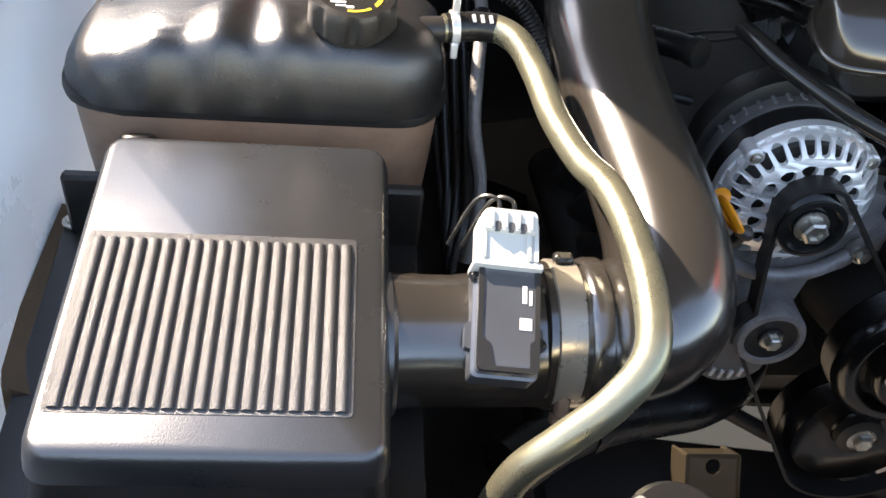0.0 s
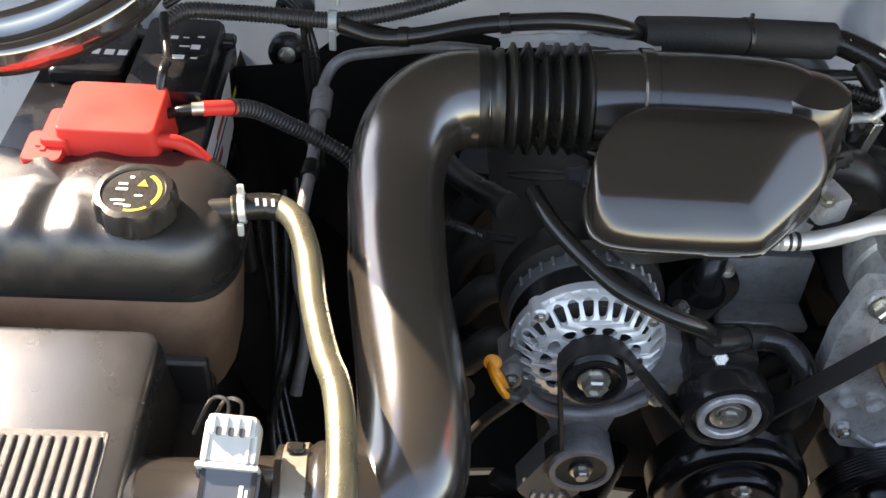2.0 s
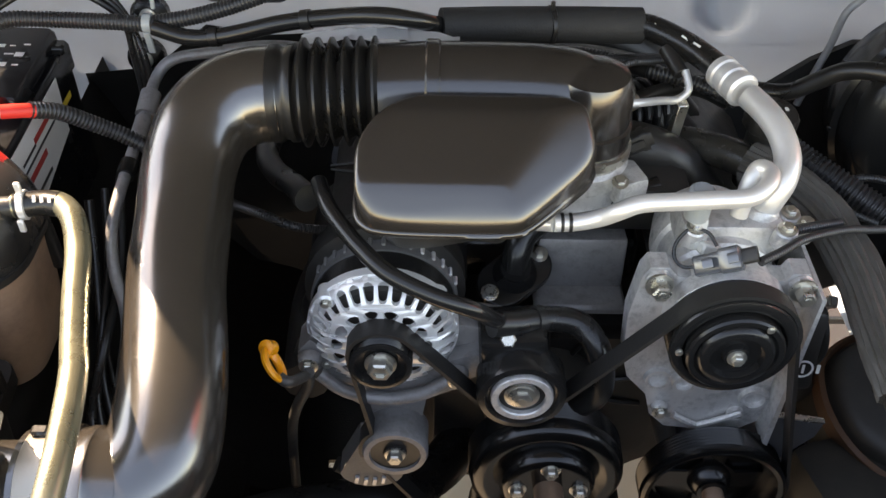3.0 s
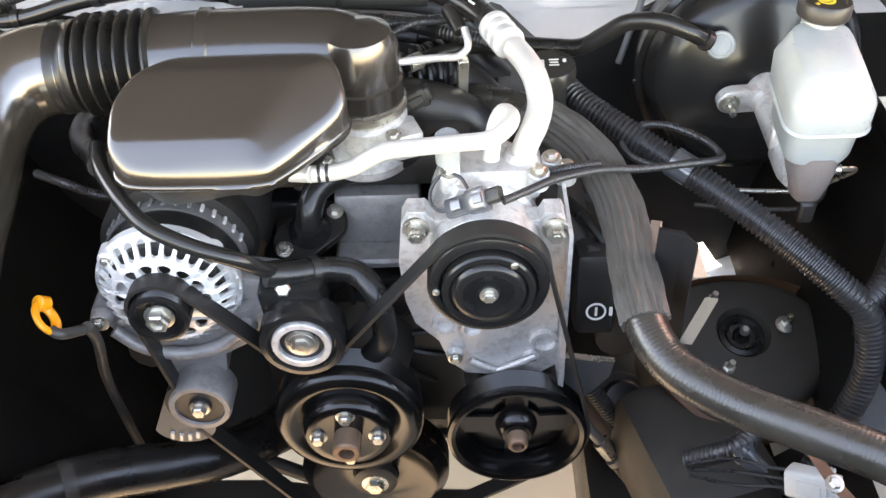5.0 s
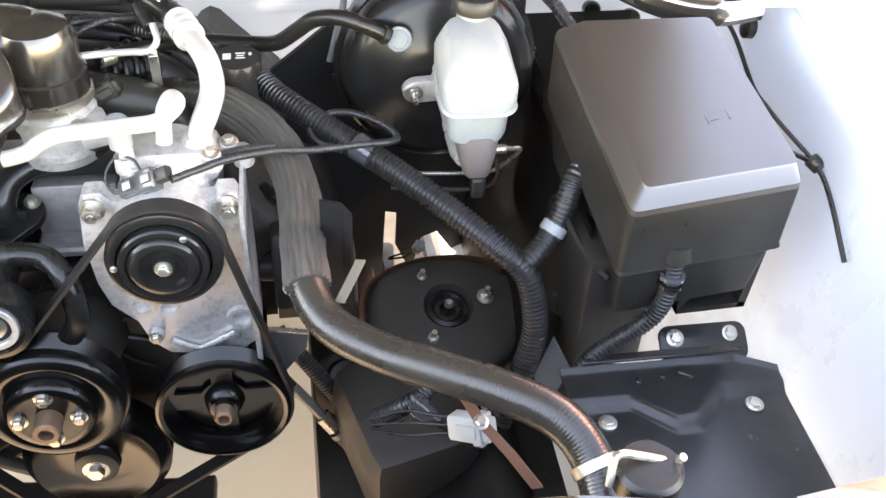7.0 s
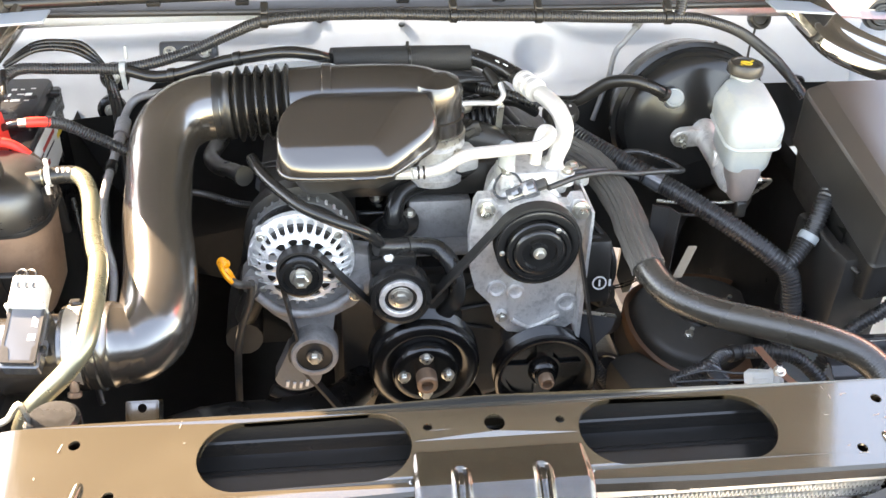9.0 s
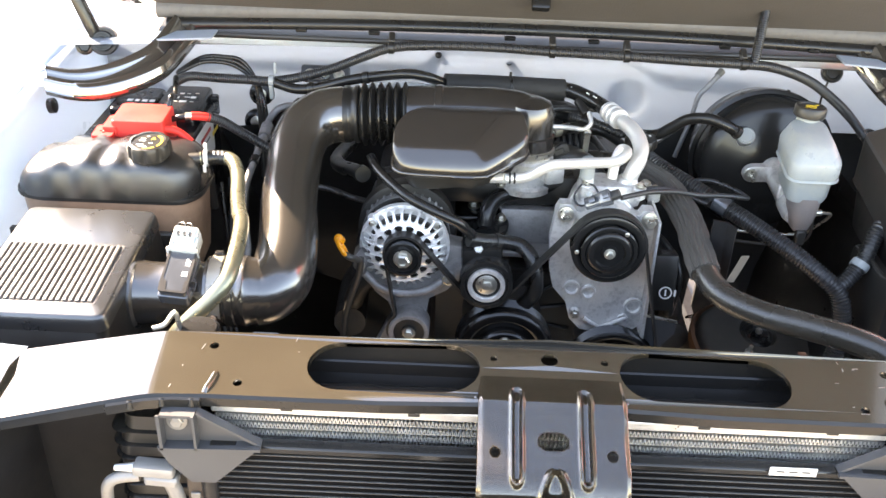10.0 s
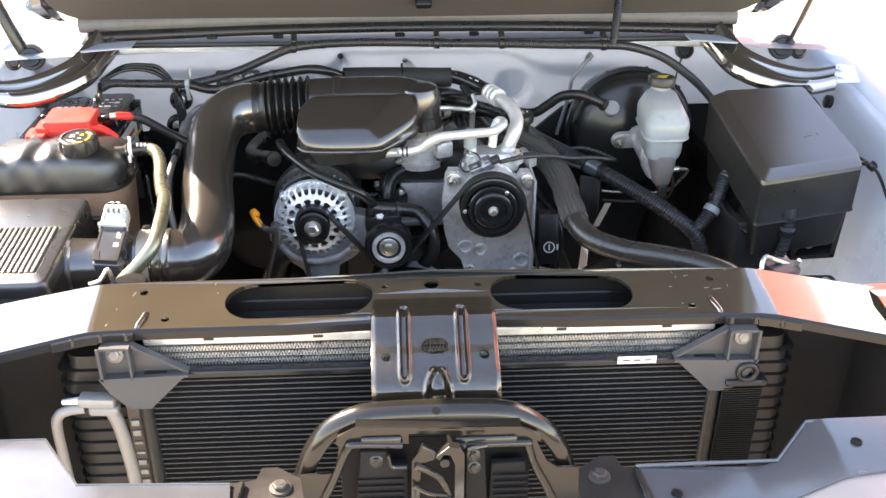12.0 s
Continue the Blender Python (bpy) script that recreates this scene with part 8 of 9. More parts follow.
def build_radiator():
    r = thing("radiator", (0, -0.02, 0.5), "aluminium radiator core between black ribbed plastic tanks", "radiator")
    bm = B()
    box(bm, (0, -0.054, 1.064), (0.80, 0.026, 0.014), None, 0.002)
    part("top_rail", bm, fin_alu, r)
    for x in (-0.31, -0.16, 0.18, 0.33):
        bm = B()
        box(bm, (x, -0.0675, 1.066), (0.014, 0.002, 0.004), None, 0.0005)
        part("slot", bm, black_plastic, r)
    for k in range(6):
        z = 1.055 - 0.0115 * k
        bm = B()
        box(bm, (0, -0.050, z), (0.80, 0.024, 0.0020), None, 0.0005)
        part("tube", bm, dull_alu, r)
        bm = B()
        n = 344
        rows = []
        for i in range(n + 1):
            x = -0.395 + 0.79 * i / n
            zz = z - 0.0012 - (0.0092 if i % 2 else 0.0)
            rows.append([bm.verts.new((x + dx, y, zz)) for dx, y in ((-0.0005, -0.0645), (0.0005, -0.0645), (0.0005, -0.042))])
        for r0, r1 in zip(rows, rows[1:]):
            bm.faces.new((r0[0], r1[0], r1[1], r0[1]))
            bm.faces.new((r0[1], r1[1], r1[2], r0[2]))
        part("corrugated_fin", bm, fin_alu, r)
    bm = B()
    box(bm, (0, -0.034, 0.74), (0.80, 0.012, 0.58))
    part("core", bm, fin_black, r)
    for sx in (-1, 1):
        bm = B()
        loops = []
        for z in (0.45, 0.98, 1.02, 1.035):
            w = 0.116 if z < 1.0 else 0.09
            loops.append([V((sx * 0.470 + x, -0.026 + y, z)) for x, y in rrect(w, 0.06, 0.02, 5)])
        loft(bm, loops)
        tank = part("side_tank", bm, black_plastic, r)
        bm0 = B()
        loft(bm0, [[V((sx * 0.470 + x, -0.026 + y, h)) for x, y in rrect(w, d, 0.02, 5)] for w, d, h in ((0.118, 0.060, -0.0028), (0.124, 0.068, 0.0), (0.118, 0.060, 0.0028))])
        first = part("rib", bm0, black_paint, tank)
        for k in range(18):
            ob = first if k == 0 else first.copy()
            if k:
                scene.collection.objects.link(ob)
            ob.location = (0, 0, 1.012 - 0.0215 * k)
    return r


build_radiator()


# near-black core stands in for the shade deep between the fins
fin_shade = pbr("fin gaps in painted shade", (0.005, 0.005, 0.0055), 0.9, var=0.3, bump=0.1, fine=500, spec=0.08)
tube_grey = pbr("grey tube edge", (0.075, 0.074, 0.071), 0.4, var=0.3, scale=60, bump=0.1)


def build_condenser():
    c = thing("condenser", (0, -0.06, 0.5), "black air conditioning condenser with fine horizontal tubes", "condenser")
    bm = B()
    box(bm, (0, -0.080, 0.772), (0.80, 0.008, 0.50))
    part("fin_core", bm, fin_shade, c)
    bm0 = B()
    box(bm0, (0, -0.0848, 0), (0.80, 0.0030, 0.0014), None, 0.0004)
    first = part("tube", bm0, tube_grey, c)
    for k in range(43):
        ob = first if k == 0 else first.copy()
        if k:
            scene.collection.objects.link(ob)
        ob.location = V((0, 0, 1.010 - 0.0092 * k)) - c.location
    bm = B()
    box(bm, (0, -0.082, 1.022), (0.80, 0.018, 0.010), None, 0.002)
    part("top_rail", bm, black_paint, c)
    for sx in (-1, 1):
        bm = B()
        cyl(bm, (sx * 0.405, -0.083, 0.5), (sx * 0.405, -0.083, 1.016), 0.010, None, 14)
        part("header_tube", bm, fin_black, c)
    bm = B()
    box(bm, (0.285, -0.0925, 1.0275), (0.055, 0.001, 0.0115), turn(-3))
    lab = part("label", bm, white_ink, c, "white paper label")
    for k in range(3):
        bm = B()
        box(bm, (0.270 + 0.015 * k, -0.0934, 1.0275), (0.010, 0.0006, 0.002))
        part("print_bar", bm, grey_plastic, lab)


build_condenser()


def build_brackets():
    for sx in (-1, 1):
        b = thing("radiator_mount", (sx * 0.41, -0.08, 1.0), "dark grey plastic radiator mount with a triangular web", "bracket", "radiator mounts")
        my = Matrix(((sx, 0, 0, 0), (0, 0, -1, -0.079), (0, 1, 0, 0.009), (0, 0, 0, 1)))
        bm = B()
        prism(bm, [(0.340, 1.018), (0.455, 1.014), (0.455, 1.062), (0.410, 1.064)], [], 0.0, 0.003, my)
        part("back_web", bm, grey_plastic, b)
        bm = B()
        prism(bm, [(0.338, 1.020), (0.460, 1.014), (0.448, 0.99), (0.424, 0.962), (0.395, 0.962)], [], 0.012, 0.016, my)
        part("front_web", bm, grey_plastic, b)
        for a0, a1, z0, z1 in ((0.452, 0.456, 1.012, 1.064), (0.412, 0.415, 1.014, 1.064)):
            bm = B()
            prism(bm, [(a0, z0), (a1, z0), (a1, z1), (a0, z1)], [], 0.0, 0.018, my)
            part("rib", bm, grey_plastic, b)
        bm = B()
        prism(bm, [(0.338, 1.015), (0.458, 1.011), (0.458, 1.015), (0.338, 1.019)], [], 0.0, 0.018, my)
        part("ledge", bm, grey_plastic, b)
        bm = B()
        prism(bm, [(0.415, 1.060), (0.456, 1.060), (0.456, 1.064), (0.415, 1.064)], [], 0.0, 0.016, my)
        part("top_ledge", bm, grey_plastic, b)
        bm = B()
        prism(bm, [(0.340, 1.017), (0.410, 1.061), (0.410, 1.065), (0.338, 1.020)], [], 0.0, 0.012, my)
        part("slant_ledge", bm, grey_plastic, b)
        hexbolt(b, (sx * 0.436, -0.082, 1.055), (0, -1, 0.1), 0.0085, 0.006, material=dull_zinc)


build_brackets()


rail_brown = pbr("dusty brown rail", (0.060, 0.045, 0.036), 0.6, var=0.3, scale=40, bump=0.2)


def build_front_lines():
    p = thing("condenser_pipes", (-0.48, -0.08, 0.8), "pale aluminium condenser pipes with a white connector block", "pipes")
    bm = B()
    tube(bm, [(-0.490, -0.085, 0.968), (-0.512, -0.088, 0.967), (-0.526, -0.090, 0.960), (-0.532, -0.090, 0.940), (-0.533, -0.090, 0.88), (-0.534, -0.090, 0.70)], 0.0075, 14, 6)
    part("outer_pipe", bm, pipe_grey, p)
    bm = B()
    tube(bm, [(-0.455, -0.085, 0.965), (-0.447, -0.085, 0.93), (-0.441, -0.085, 0.85), (-0.438, -0.085, 0.70)], 0.0095, 14, 6)
    part("inner_pipe", bm, pipe_grey, p)
    bm = B()
    box(bm, (-0.470, -0.086, 0.982), (0.050, 0.022, 0.016), turn(0, 4), 0.004, 2)
    box(bm, (-0.462, -0.088, 0.968), (0.040, 0.020, 0.014), turn(0, 4), 0.003)
    block = part("connector_block", bm, pipe_grey, p)
    bm = B()
    cyl(bm, (-0.495, -0.086, 0.982), (-0.518, -0.087, 0.981), 0.006, 0.004, 12)
    part("pin", bm, bright_alu, block)
    bm = B()
    box(bm, (-0.425, -0.078, 0.80), (0.020, 0.012, 0.36), None, 0.002)
    part("receiver_rail", bm, rail_brown, p)
    rnd = random.Random(2)
    for k in range(14):
        bm = B()
        box(bm, (-0.424, -0.086, 0.94 - 0.018 * k), (0.012, 0.004, 0.004 + 0.006 * rnd.random()), None, 0.001)
        part("fin_clip", bm, dull_zinc, p)
    o = thing("oil_cooler", (0.445, -0.085, 0.7), "small black finned oil cooler with a ring shackle on top", "oil cooler")
    bm = B()
    box(bm, (0.444, -0.086, 0.81), (0.056, 0.012, 0.34), None, 0.002)
    part("core", bm, fin_black, o)
    bm0 = B()
    box(bm0, (0.444, -0.094, 0), (0.056, 0.006, 0.0011))
    first = part("fin", bm0, black_paint, o)
    for k in range(80):
        ob = first if k == 0 else first.copy()
        if k:
            scene.collection.objects.link(ob)
        ob.location = V((0, 0, 0.974 - 0.0040 * k)) - o.location
    bm = B()
    box(bm, (0.446, -0.090, 0.986), (0.060, 0.024, 0.010), None, 0.002)
    part("top_cap", bm, black_paint, o)
    bm = B()
    sweep(bm, [V((0.445 + 0.013 * math.cos(t), -0.098, 1.004 + 0.013 * math.sin(t))) for t in [2 * math.pi * k / 24 for k in range(25)]], 0.0045, 10)
    part("shackle", bm, black_paint, o)


build_front_lines()


def build_latch():
    l = thing("hood_latch", (0, -0.23, 0.9), "glossy black hood latch frame with a bent steel hoop", "hood latch")
    bm = B()
    path = smooth_path([(-0.182, -0.206, 0.905), (-0.178, -0.204, 0.932), (-0.163, -0.201, 0.974), (-0.142, -0.199, 1.004), (-0.114, -0.198, 1.022), (-0.082, -0.198, 1.030), (-0.004, -0.198, 1.032), (0.076, -0.198, 1.029), (0.107, -0.198, 1.019), (0.136, -0.199, 1.000), (0.157, -0.201, 0.972), (0.170, -0.204, 0.935), (0.176, -0.206, 0.905)], 8)
    section = ((0.014, 0.006), (0.0125, 0.010), (0.004, 0.0118), (-0.006, 0.0105), (-0.0095, 0.004), (-0.0105, -0.006), (-0.0095, -0.0125), (-0.004, -0.0145), (0.005, -0.0125), (0.0115, -0.0065), (0.0138, 0.0))
    loops = []
    for i, p in enumerate(path):
        t = (path[min(len(path) - 1, i + 1)] - path[max(0, i - 1)]).normalized()
        out = t.cross(V((0, 1, 0))).normalized()
        if out.x * p.x + out.z * (p.z - 0.93) < 0:
            out = -out
        loops.append([p + out * a + V((0, b, 0)) for a, b in section])
    loft(bm, loops)
    hoop = part("hoop", bm, latch_paint, l, "glossy black bent hoop with a drain hole", angle=60)
    bm = B()
    lathe(bm, (-0.003, -0.2078, 1.0405), (0, -0.73, 0.68), [(0.0052, -0.004), (0.0052, 0.0006), (0.0002, 0.0006)], 16)
    part("hole", bm, bay_black, hoop)
    # pressed frame: an arch with a window, its feet splayed outwards
    def stand(y):
        return Matrix(((1, 0, 0, 0), (0, 0, -1, y), (0, 1, 0, 0), (0, 0, 0, 1)))
    arch = [(-0.215, 0.880), (-0.213, 0.953), (-0.137, 0.958), (-0.131, 0.979), (-0.128, 1.002), (-0.132, 1.007), (-0.129, 1.018), (-0.105, 1.031), (0.104, 1.025), (0.131, 1.009), (0.133, 1.003), (0.126, 1.000), (0.134, 0.981), (0.141, 0.967), (0.154, 0.956), (0.215, 0.950), (0.215, 0.870)]
    mouth = [(0.170, 0.860), (0.145, 0.918), (0.124, 0.963), (0.115, 0.994), (0.106, 1.001), (0.018, 1.000), (0.009, 1.001), (0.009, 1.017), (-0.039, 1.019), (-0.039, 1.003), (-0.047, 1.004), (-0.107, 1.007), (-0.116, 1.001), (-0.125, 0.980), (-0.138, 0.946), (-0.172, 0.868)]
    bm = B()
    prism(bm, arch + mouth, [], 0.0, 0.004, stand(-0.222))
    arm = part("frame", bm, latch_paint, l)
    for pts in (mouth[:6], mouth[10:]):
        bm = B()
        sweep(bm, smooth_path([(x, -0.2285, z) for x, z in pts], 4), lambda u: 0.0055, 10)
        part("rolled_edge", bm, latch_paint, arm)
    bm = B()
    loft(bm, [[V((x, -0.2265, z - 0.003)), V((x, -0.2255, z + 0.0005)), V((x, -0.222, z + 0.002)), V((x, -0.212, z + 0.004)), V((x, -0.212, z - 0.001)), V((x, -0.222, z - 0.004))] for x, z in ((-0.106, 1.029), (-0.05, 1.028), (0.0, 1.0265), (0.05, 1.025), (0.105, 1.023))])
    part("top_lip", bm, latch_paint, arm)
    for x0, x1, z in ((-0.100, -0.048, 1.012), (0.020, 0.100, 1.007)):
        bm = B()
        box(bm, ((x0 + x1) / 2, -0.2275, z), (x1 - x0, 0.006, 0.011), turn(-18), 0.003, 2)
        part("step", bm, latch_paint, arm)
    # near-black sheet gives the latch recess its shade by colour
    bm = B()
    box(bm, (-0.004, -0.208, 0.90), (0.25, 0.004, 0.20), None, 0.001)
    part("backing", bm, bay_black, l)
    # plates, catch and levers one before the other
    for nm, pts, y, th in (
            ("side_plate", [(-0.100, 1.000), (-0.068, 0.999), (-0.064, 0.978), (-0.041, 0.977), (-0.040, 0.880), (-0.112, 0.880)], -0.224, 0.012),
            ("side_plate", [(0.034, 1.004), (0.057, 1.004), (0.064, 0.880), (0.034, 0.880)], -0.226, 0.014),
            ("side_plate", [(0.067, 0.972), (0.111, 0.973), (0.120, 0.880), (0.065, 0.880)], -0.224, 0.010),
            ("striker_lever", [(-0.036, 0.992), (-0.022, 1.014), (-0.005, 1.003), (-0.007, 0.994), (-0.024, 0.987), (-0.029, 0.880), (-0.038, 0.880)], -0.236, 0.010),
            ("release_lever", [(-0.006, 1.000), (0.011, 1.016), (0.025, 1.014), (0.031, 1.005), (0.031, 0.880), (0.019, 0.880), (0.019, 0.988), (0.013, 1.004), (0.004, 1.005), (-0.001, 0.996)], -0.240, 0.011)):
        bm = B()
        rounded_slab(bm, pts, 0.0, th, 0.0025, stand(y), 2)
        # side plates painted near-black for the shade deep in the latch
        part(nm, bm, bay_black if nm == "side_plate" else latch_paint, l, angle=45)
    for pts, r in (([(-0.031, -0.247, 0.985), (-0.012, -0.249, 0.976), (0.004, -0.250, 0.960), (0.012, -0.250, 0.935)], 0.005), ([(-0.034, -0.250, 0.955), (-0.015, -0.252, 0.943), (0.010, -0.252, 0.938)], 0.003), ([(-0.066, -0.240, 0.998), (-0.061, -0.240, 0.979), (-0.042, -0.240, 0.977)], 0.003), ([(0.036, -0.243, 1.004), (0.047, -0.243, 1.008), (0.060, -0.241, 1.009)], 0.0028)):
        bm = B()
        tube(bm, pts, r, 8, 5)
        part("rod", bm, latch_paint, l)
    bm = B()
    cyl(bm, (0.006, -0.238, 0.988), (0.006, -0.254, 0.992), 0.0065, 0.006, 16, 0.001)
    part("pivot_pin", bm, black_paint, l, "worn black pivot pin")
    bm = B()
    rounded_slab(bm, rrect(0.024, 0.016, 0.005, 4, 0.006, 0.930), 0.0, 0.012, 0.003, stand(-0.246), 2)
    part("spring_seat", bm, black_paint, l)
    for k in range(5):
        for x0, w in ((-0.076, 0.060), (0.092, 0.046)):
            bm = B()
            box(bm, (x0, -0.238, 0.955 - 0.011 * k), (w, 0.004, 0.0035), turn(-14), 0.001)
            part("louvre", bm, bay_black, l)
    for p in ((-0.081, -0.237, 0.986), (0.043, -0.241, 0.994), (0.044, -0.241, 0.974), (0.010, -0.258, 0.93)):
        hexbolt(l, p, (0, -1, 0.3), 0.006, material=black_paint)


build_latch()


def build_filler(sx):
    """Front filler panel of one side, its tab and bolt."""
    f = thing("front_filler_panel", (sx * 0.5, -0.3, 0.95), "grey plastic front filler panel over the grille opening", "filler panel", "filler panels")
    z = 0.985 if sx < 0 else 0.990
    if sx < 0:
        outer = [(-0.95, -0.172), (-0.513, -0.175), (-0.448, -0.264), (-0.26, -0.272), (-0.245, -0.40), (-0.30, -0.46), (-0.95, -0.46)]
    else:
        outer = [(0.245, -0.270), (0.422, -0.278), (0.474, -0.229), (0.95, -0.226), (0.95, -0.30), (0.60, -0.310), (0.42, -0.335), (0.245, -0.36)]

    def zf(x, y):
        return z + (0.034 * min(1, max(0, (abs(x) - 0.40) / 0.09)) if sx > 0 else 0.0)
    def along(pts, x):
        for (x0, y0), (x1, y1) in zip(pts, pts[1:]):
            if x0 <= x <= x1:
                return y0 + (y1 - y0) * (x - x0) / (x1 - x0)
        return pts[-1][1]
    bm = B()
    if sx < 0:
        prism(bm, outer, [], 0, 0.003, None, zf)
        part("panel", bm, slate_plastic, f)
    else:
        # the panel climbs beside the lamp opening; the bumper top follows its front edge
        rear_edge, seam_edge = outer[:4], [(0.245, -0.36), (0.42, -0.335), (0.60, -0.310), (0.95, -0.30)]
        xs = [0.245 + 0.015 * k for k in range(48)]
        rows = [[V((x, y, zf(x, y) - 0.010 * q ** 3)) for q in (0, 0.33, 0.67, 1.0) for y in [along(rear_edge, x) + (along(seam_edge, x) - along(rear_edge, x)) * q]] for x in xs]
        loft(bm, [r + [p - V((0, 0, 0.003)) for p in r[::-1]] for r in rows])
        part("panel", bm, slate_plastic, f)
        bm = B()
        rows = [[V((x, along(seam_edge, x) + 0.004 - 0.28 * q, zf(x, 0) - 0.014 - 0.05 * q * q)) for q in (0, 0.25, 0.5, 0.75, 1.0)] for x in xs]
        loft(bm, [r + [p - V((0, 0, 0.003)) for p in r[::-1]] for r in rows])
        part("bumper_top", bm, bumper_grey, f, "warm pale grey bumper top")
        for x, y in ((0.52, -0.275), (0.285, -0.318)):
            bm = B()
            lathe(bm, (x, y, zf(x, y) - 0.001), (0, 0, 1), [(0.007, 0), (0.007, 0.0018), (0.005, 0.002), (0.004, 0.0006), (0.0005, 0.0006)], 14)
            part("plug", bm, bay_black, f)
    bm = B()
    tube(bm, [(x, y, zf(x, y) + 0.002) for x, y in outer[:4]], 0.0025, 6, 1)
    part("bead", bm, slate_plastic, f)
    t = thing("filler_tab", (sx * 0.2, -0.29, 0.97), "dark grey plastic tab with a flanged bolt", "bracket", "filler tabs")
    bm = B()
    prism(bm, [(sx * x, y) for x, y in ((0.175, -0.262), (0.205, -0.240), (0.225, -0.240), (0.230, -0.262), (0.275, -0.268), (0.275, -0.40), (0.165, -0.40), (0.168, -0.30))], [], 0.978, 0.984, None)
    part("plate", bm, black_plastic, t)
    bm = B()
    box(bm, (sx * 0.252, -0.33, 0.988), (0.008, 0.12, 0.008), turn(0, 0, sx * 6), 0.002)
    part("ridge", bm, black_plastic, t)
    hexbolt(t, (sx * 0.198, -0.279, 0.985), (0, 0, 1), 0.0095, 0.008, material=dark_metal)


for side in (-1, 1):
    build_filler(side)


def build_front_body(sx):
    """Headlamp bay wall and lower bumper that close the front."""
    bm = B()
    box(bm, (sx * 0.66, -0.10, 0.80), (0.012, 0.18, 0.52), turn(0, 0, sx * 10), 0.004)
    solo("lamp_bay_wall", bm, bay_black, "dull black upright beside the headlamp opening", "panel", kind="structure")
    # added sheet, its near-black stands in for the shaded lamp bay
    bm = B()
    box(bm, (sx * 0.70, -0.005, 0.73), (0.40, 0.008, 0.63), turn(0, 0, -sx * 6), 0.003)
    solo("lamp_bay_back", bm, bay_black, "near-black sheet behind the headlamp opening, put in for shade", "panel", kind="structure")
    bm = B()
    box(bm, (sx * 0.80, -0.16, 0.74), (0.36, 0.32, 0.008), None, 0.003)
    solo("lamp_bay_floor", bm, black_plastic, "black floor of the headlamp opening", "panel", kind="structure")
    bm = B()
    box(bm, (sx * 0.48, -0.45, 0.55), (0.96, 0.04, 0.30), None, 0.02, 2)
    solo("bumper", bm, body_white, "plain front bumper below the grille opening", "bumper", kind="structure")


for side in (-1, 1):
    build_front_body(side)


gaiter_rubber = pbr("dusty mauve rubber", (0.055, 0.045, 0.045), 0.6, var=0.25, bump=0.1, dirt=DUST, dirt_amount=0.1)


# ---- small fittings in the deep parts of the bay ----
def connector(name, at, axis, size, mat, label, wires=2, length=0.06):
    """An electric plug: socket, collar, latch and a short tail of wires."""
    c = thing(name, at, label, "connector")
    m = frm(at, axis, (0.3, 0.2, 1))
    w, d, h = size
    bm = B()
    loft(bm, [[m @ V((x, y, z)) for x, y in rrect(w * s, d * s, min(w, d) * 0.18, 3)] for z, s in ((-h / 2, 0.9), (-h / 2 + 0.002, 1.0), (h * 0.15, 1.0), (h * 0.15, 1.15), (h * 0.35, 1.15), (h * 0.35, 0.9), (h / 2, 0.85))])
    part("socket", bm, mat, c)
    bm = B()
    box(bm, (0, 0, 0), (w * 0.5, 0.004, h * 0.5), None, 0.001)
    bmesh.ops.transform(bm, matrix=m @ Matrix.Translation((0, d * 0.55, 0)), verts=bm.verts)
    part("latch", bm, mat, c)
    for k in range(wires):
        bm = B()
        o = (k - (wires - 1) / 2) * w * 0.35
        tube(bm, [m @ V((o, 0, -h * 0.45)), m @ V((o, 0.004, -h * 0.8)), m @ V((o * 1.4, 0.012, -h * 0.8 - length * 0.5)), m @ V((o * 0.6, 0.030, -h * 0.8 - length))], 0.0019, 6, 5)
        part("wire", bm, rubber, c)
    return c


connector("relay_plug", (0.450, 0.285, 0.864), (0.7, -0.5, 0.35), (0.030, 0.024, 0.050), pale_plastic, "pale grey plug below the radiator hose", 3, 0.08)
connector("sensor_plug", (0.405, 0.335, 0.835), (-0.6, 0.4, 0.5), (0.018, 0.016, 0.036), slate_plastic, "dark grey sensor plug beside the strut tower", 2)
connector("coil_plug", (0.257, 0.555, 0.925), (0.1, -0.5, 0.85), (0.018, 0.016, 0.036), black_plastic, "black coil plug beside the compressor bracket", 2)
connector("injector_plug", (-0.203, 0.655, 1.045), (0.5, -0.6, 0.5), (0.020, 0.016, 0.034), grey_plastic, "grey injector plug under the bellows", 2)
connector("throttle_plug", (0.062, 0.655, 1.085), (0.8, 0.1, 0.4), (0.020, 0.018, 0.036), black_plastic, "black throttle plug with a red latch", 3)
connector("knock_plug", (0.470, 0.860, 0.625), (0.2, -0.5, 0.8), (0.016, 0.014, 0.030), pale_plastic, "white clip plug near the strut tower", 2)
cable("strut_loom", [(0.35, 0.36, 0.80), (0.390, 0.350, 0.835), (0.425, 0.372, 0.838), (0.460, 0.380, 0.835), (0.487, 0.362, 0.850), (0.53, 0.34, 0.85), (0.57, 0.30, 0.82)], 0.011, conduit, "black corrugated loom below the radiator hose", (
    ("clip", [(0.437, 0.376, 0.8365), (0.447, 0.379, 0.8355)], 0.0135, black_plastic, "", None),), 0.005, "wiring loom")
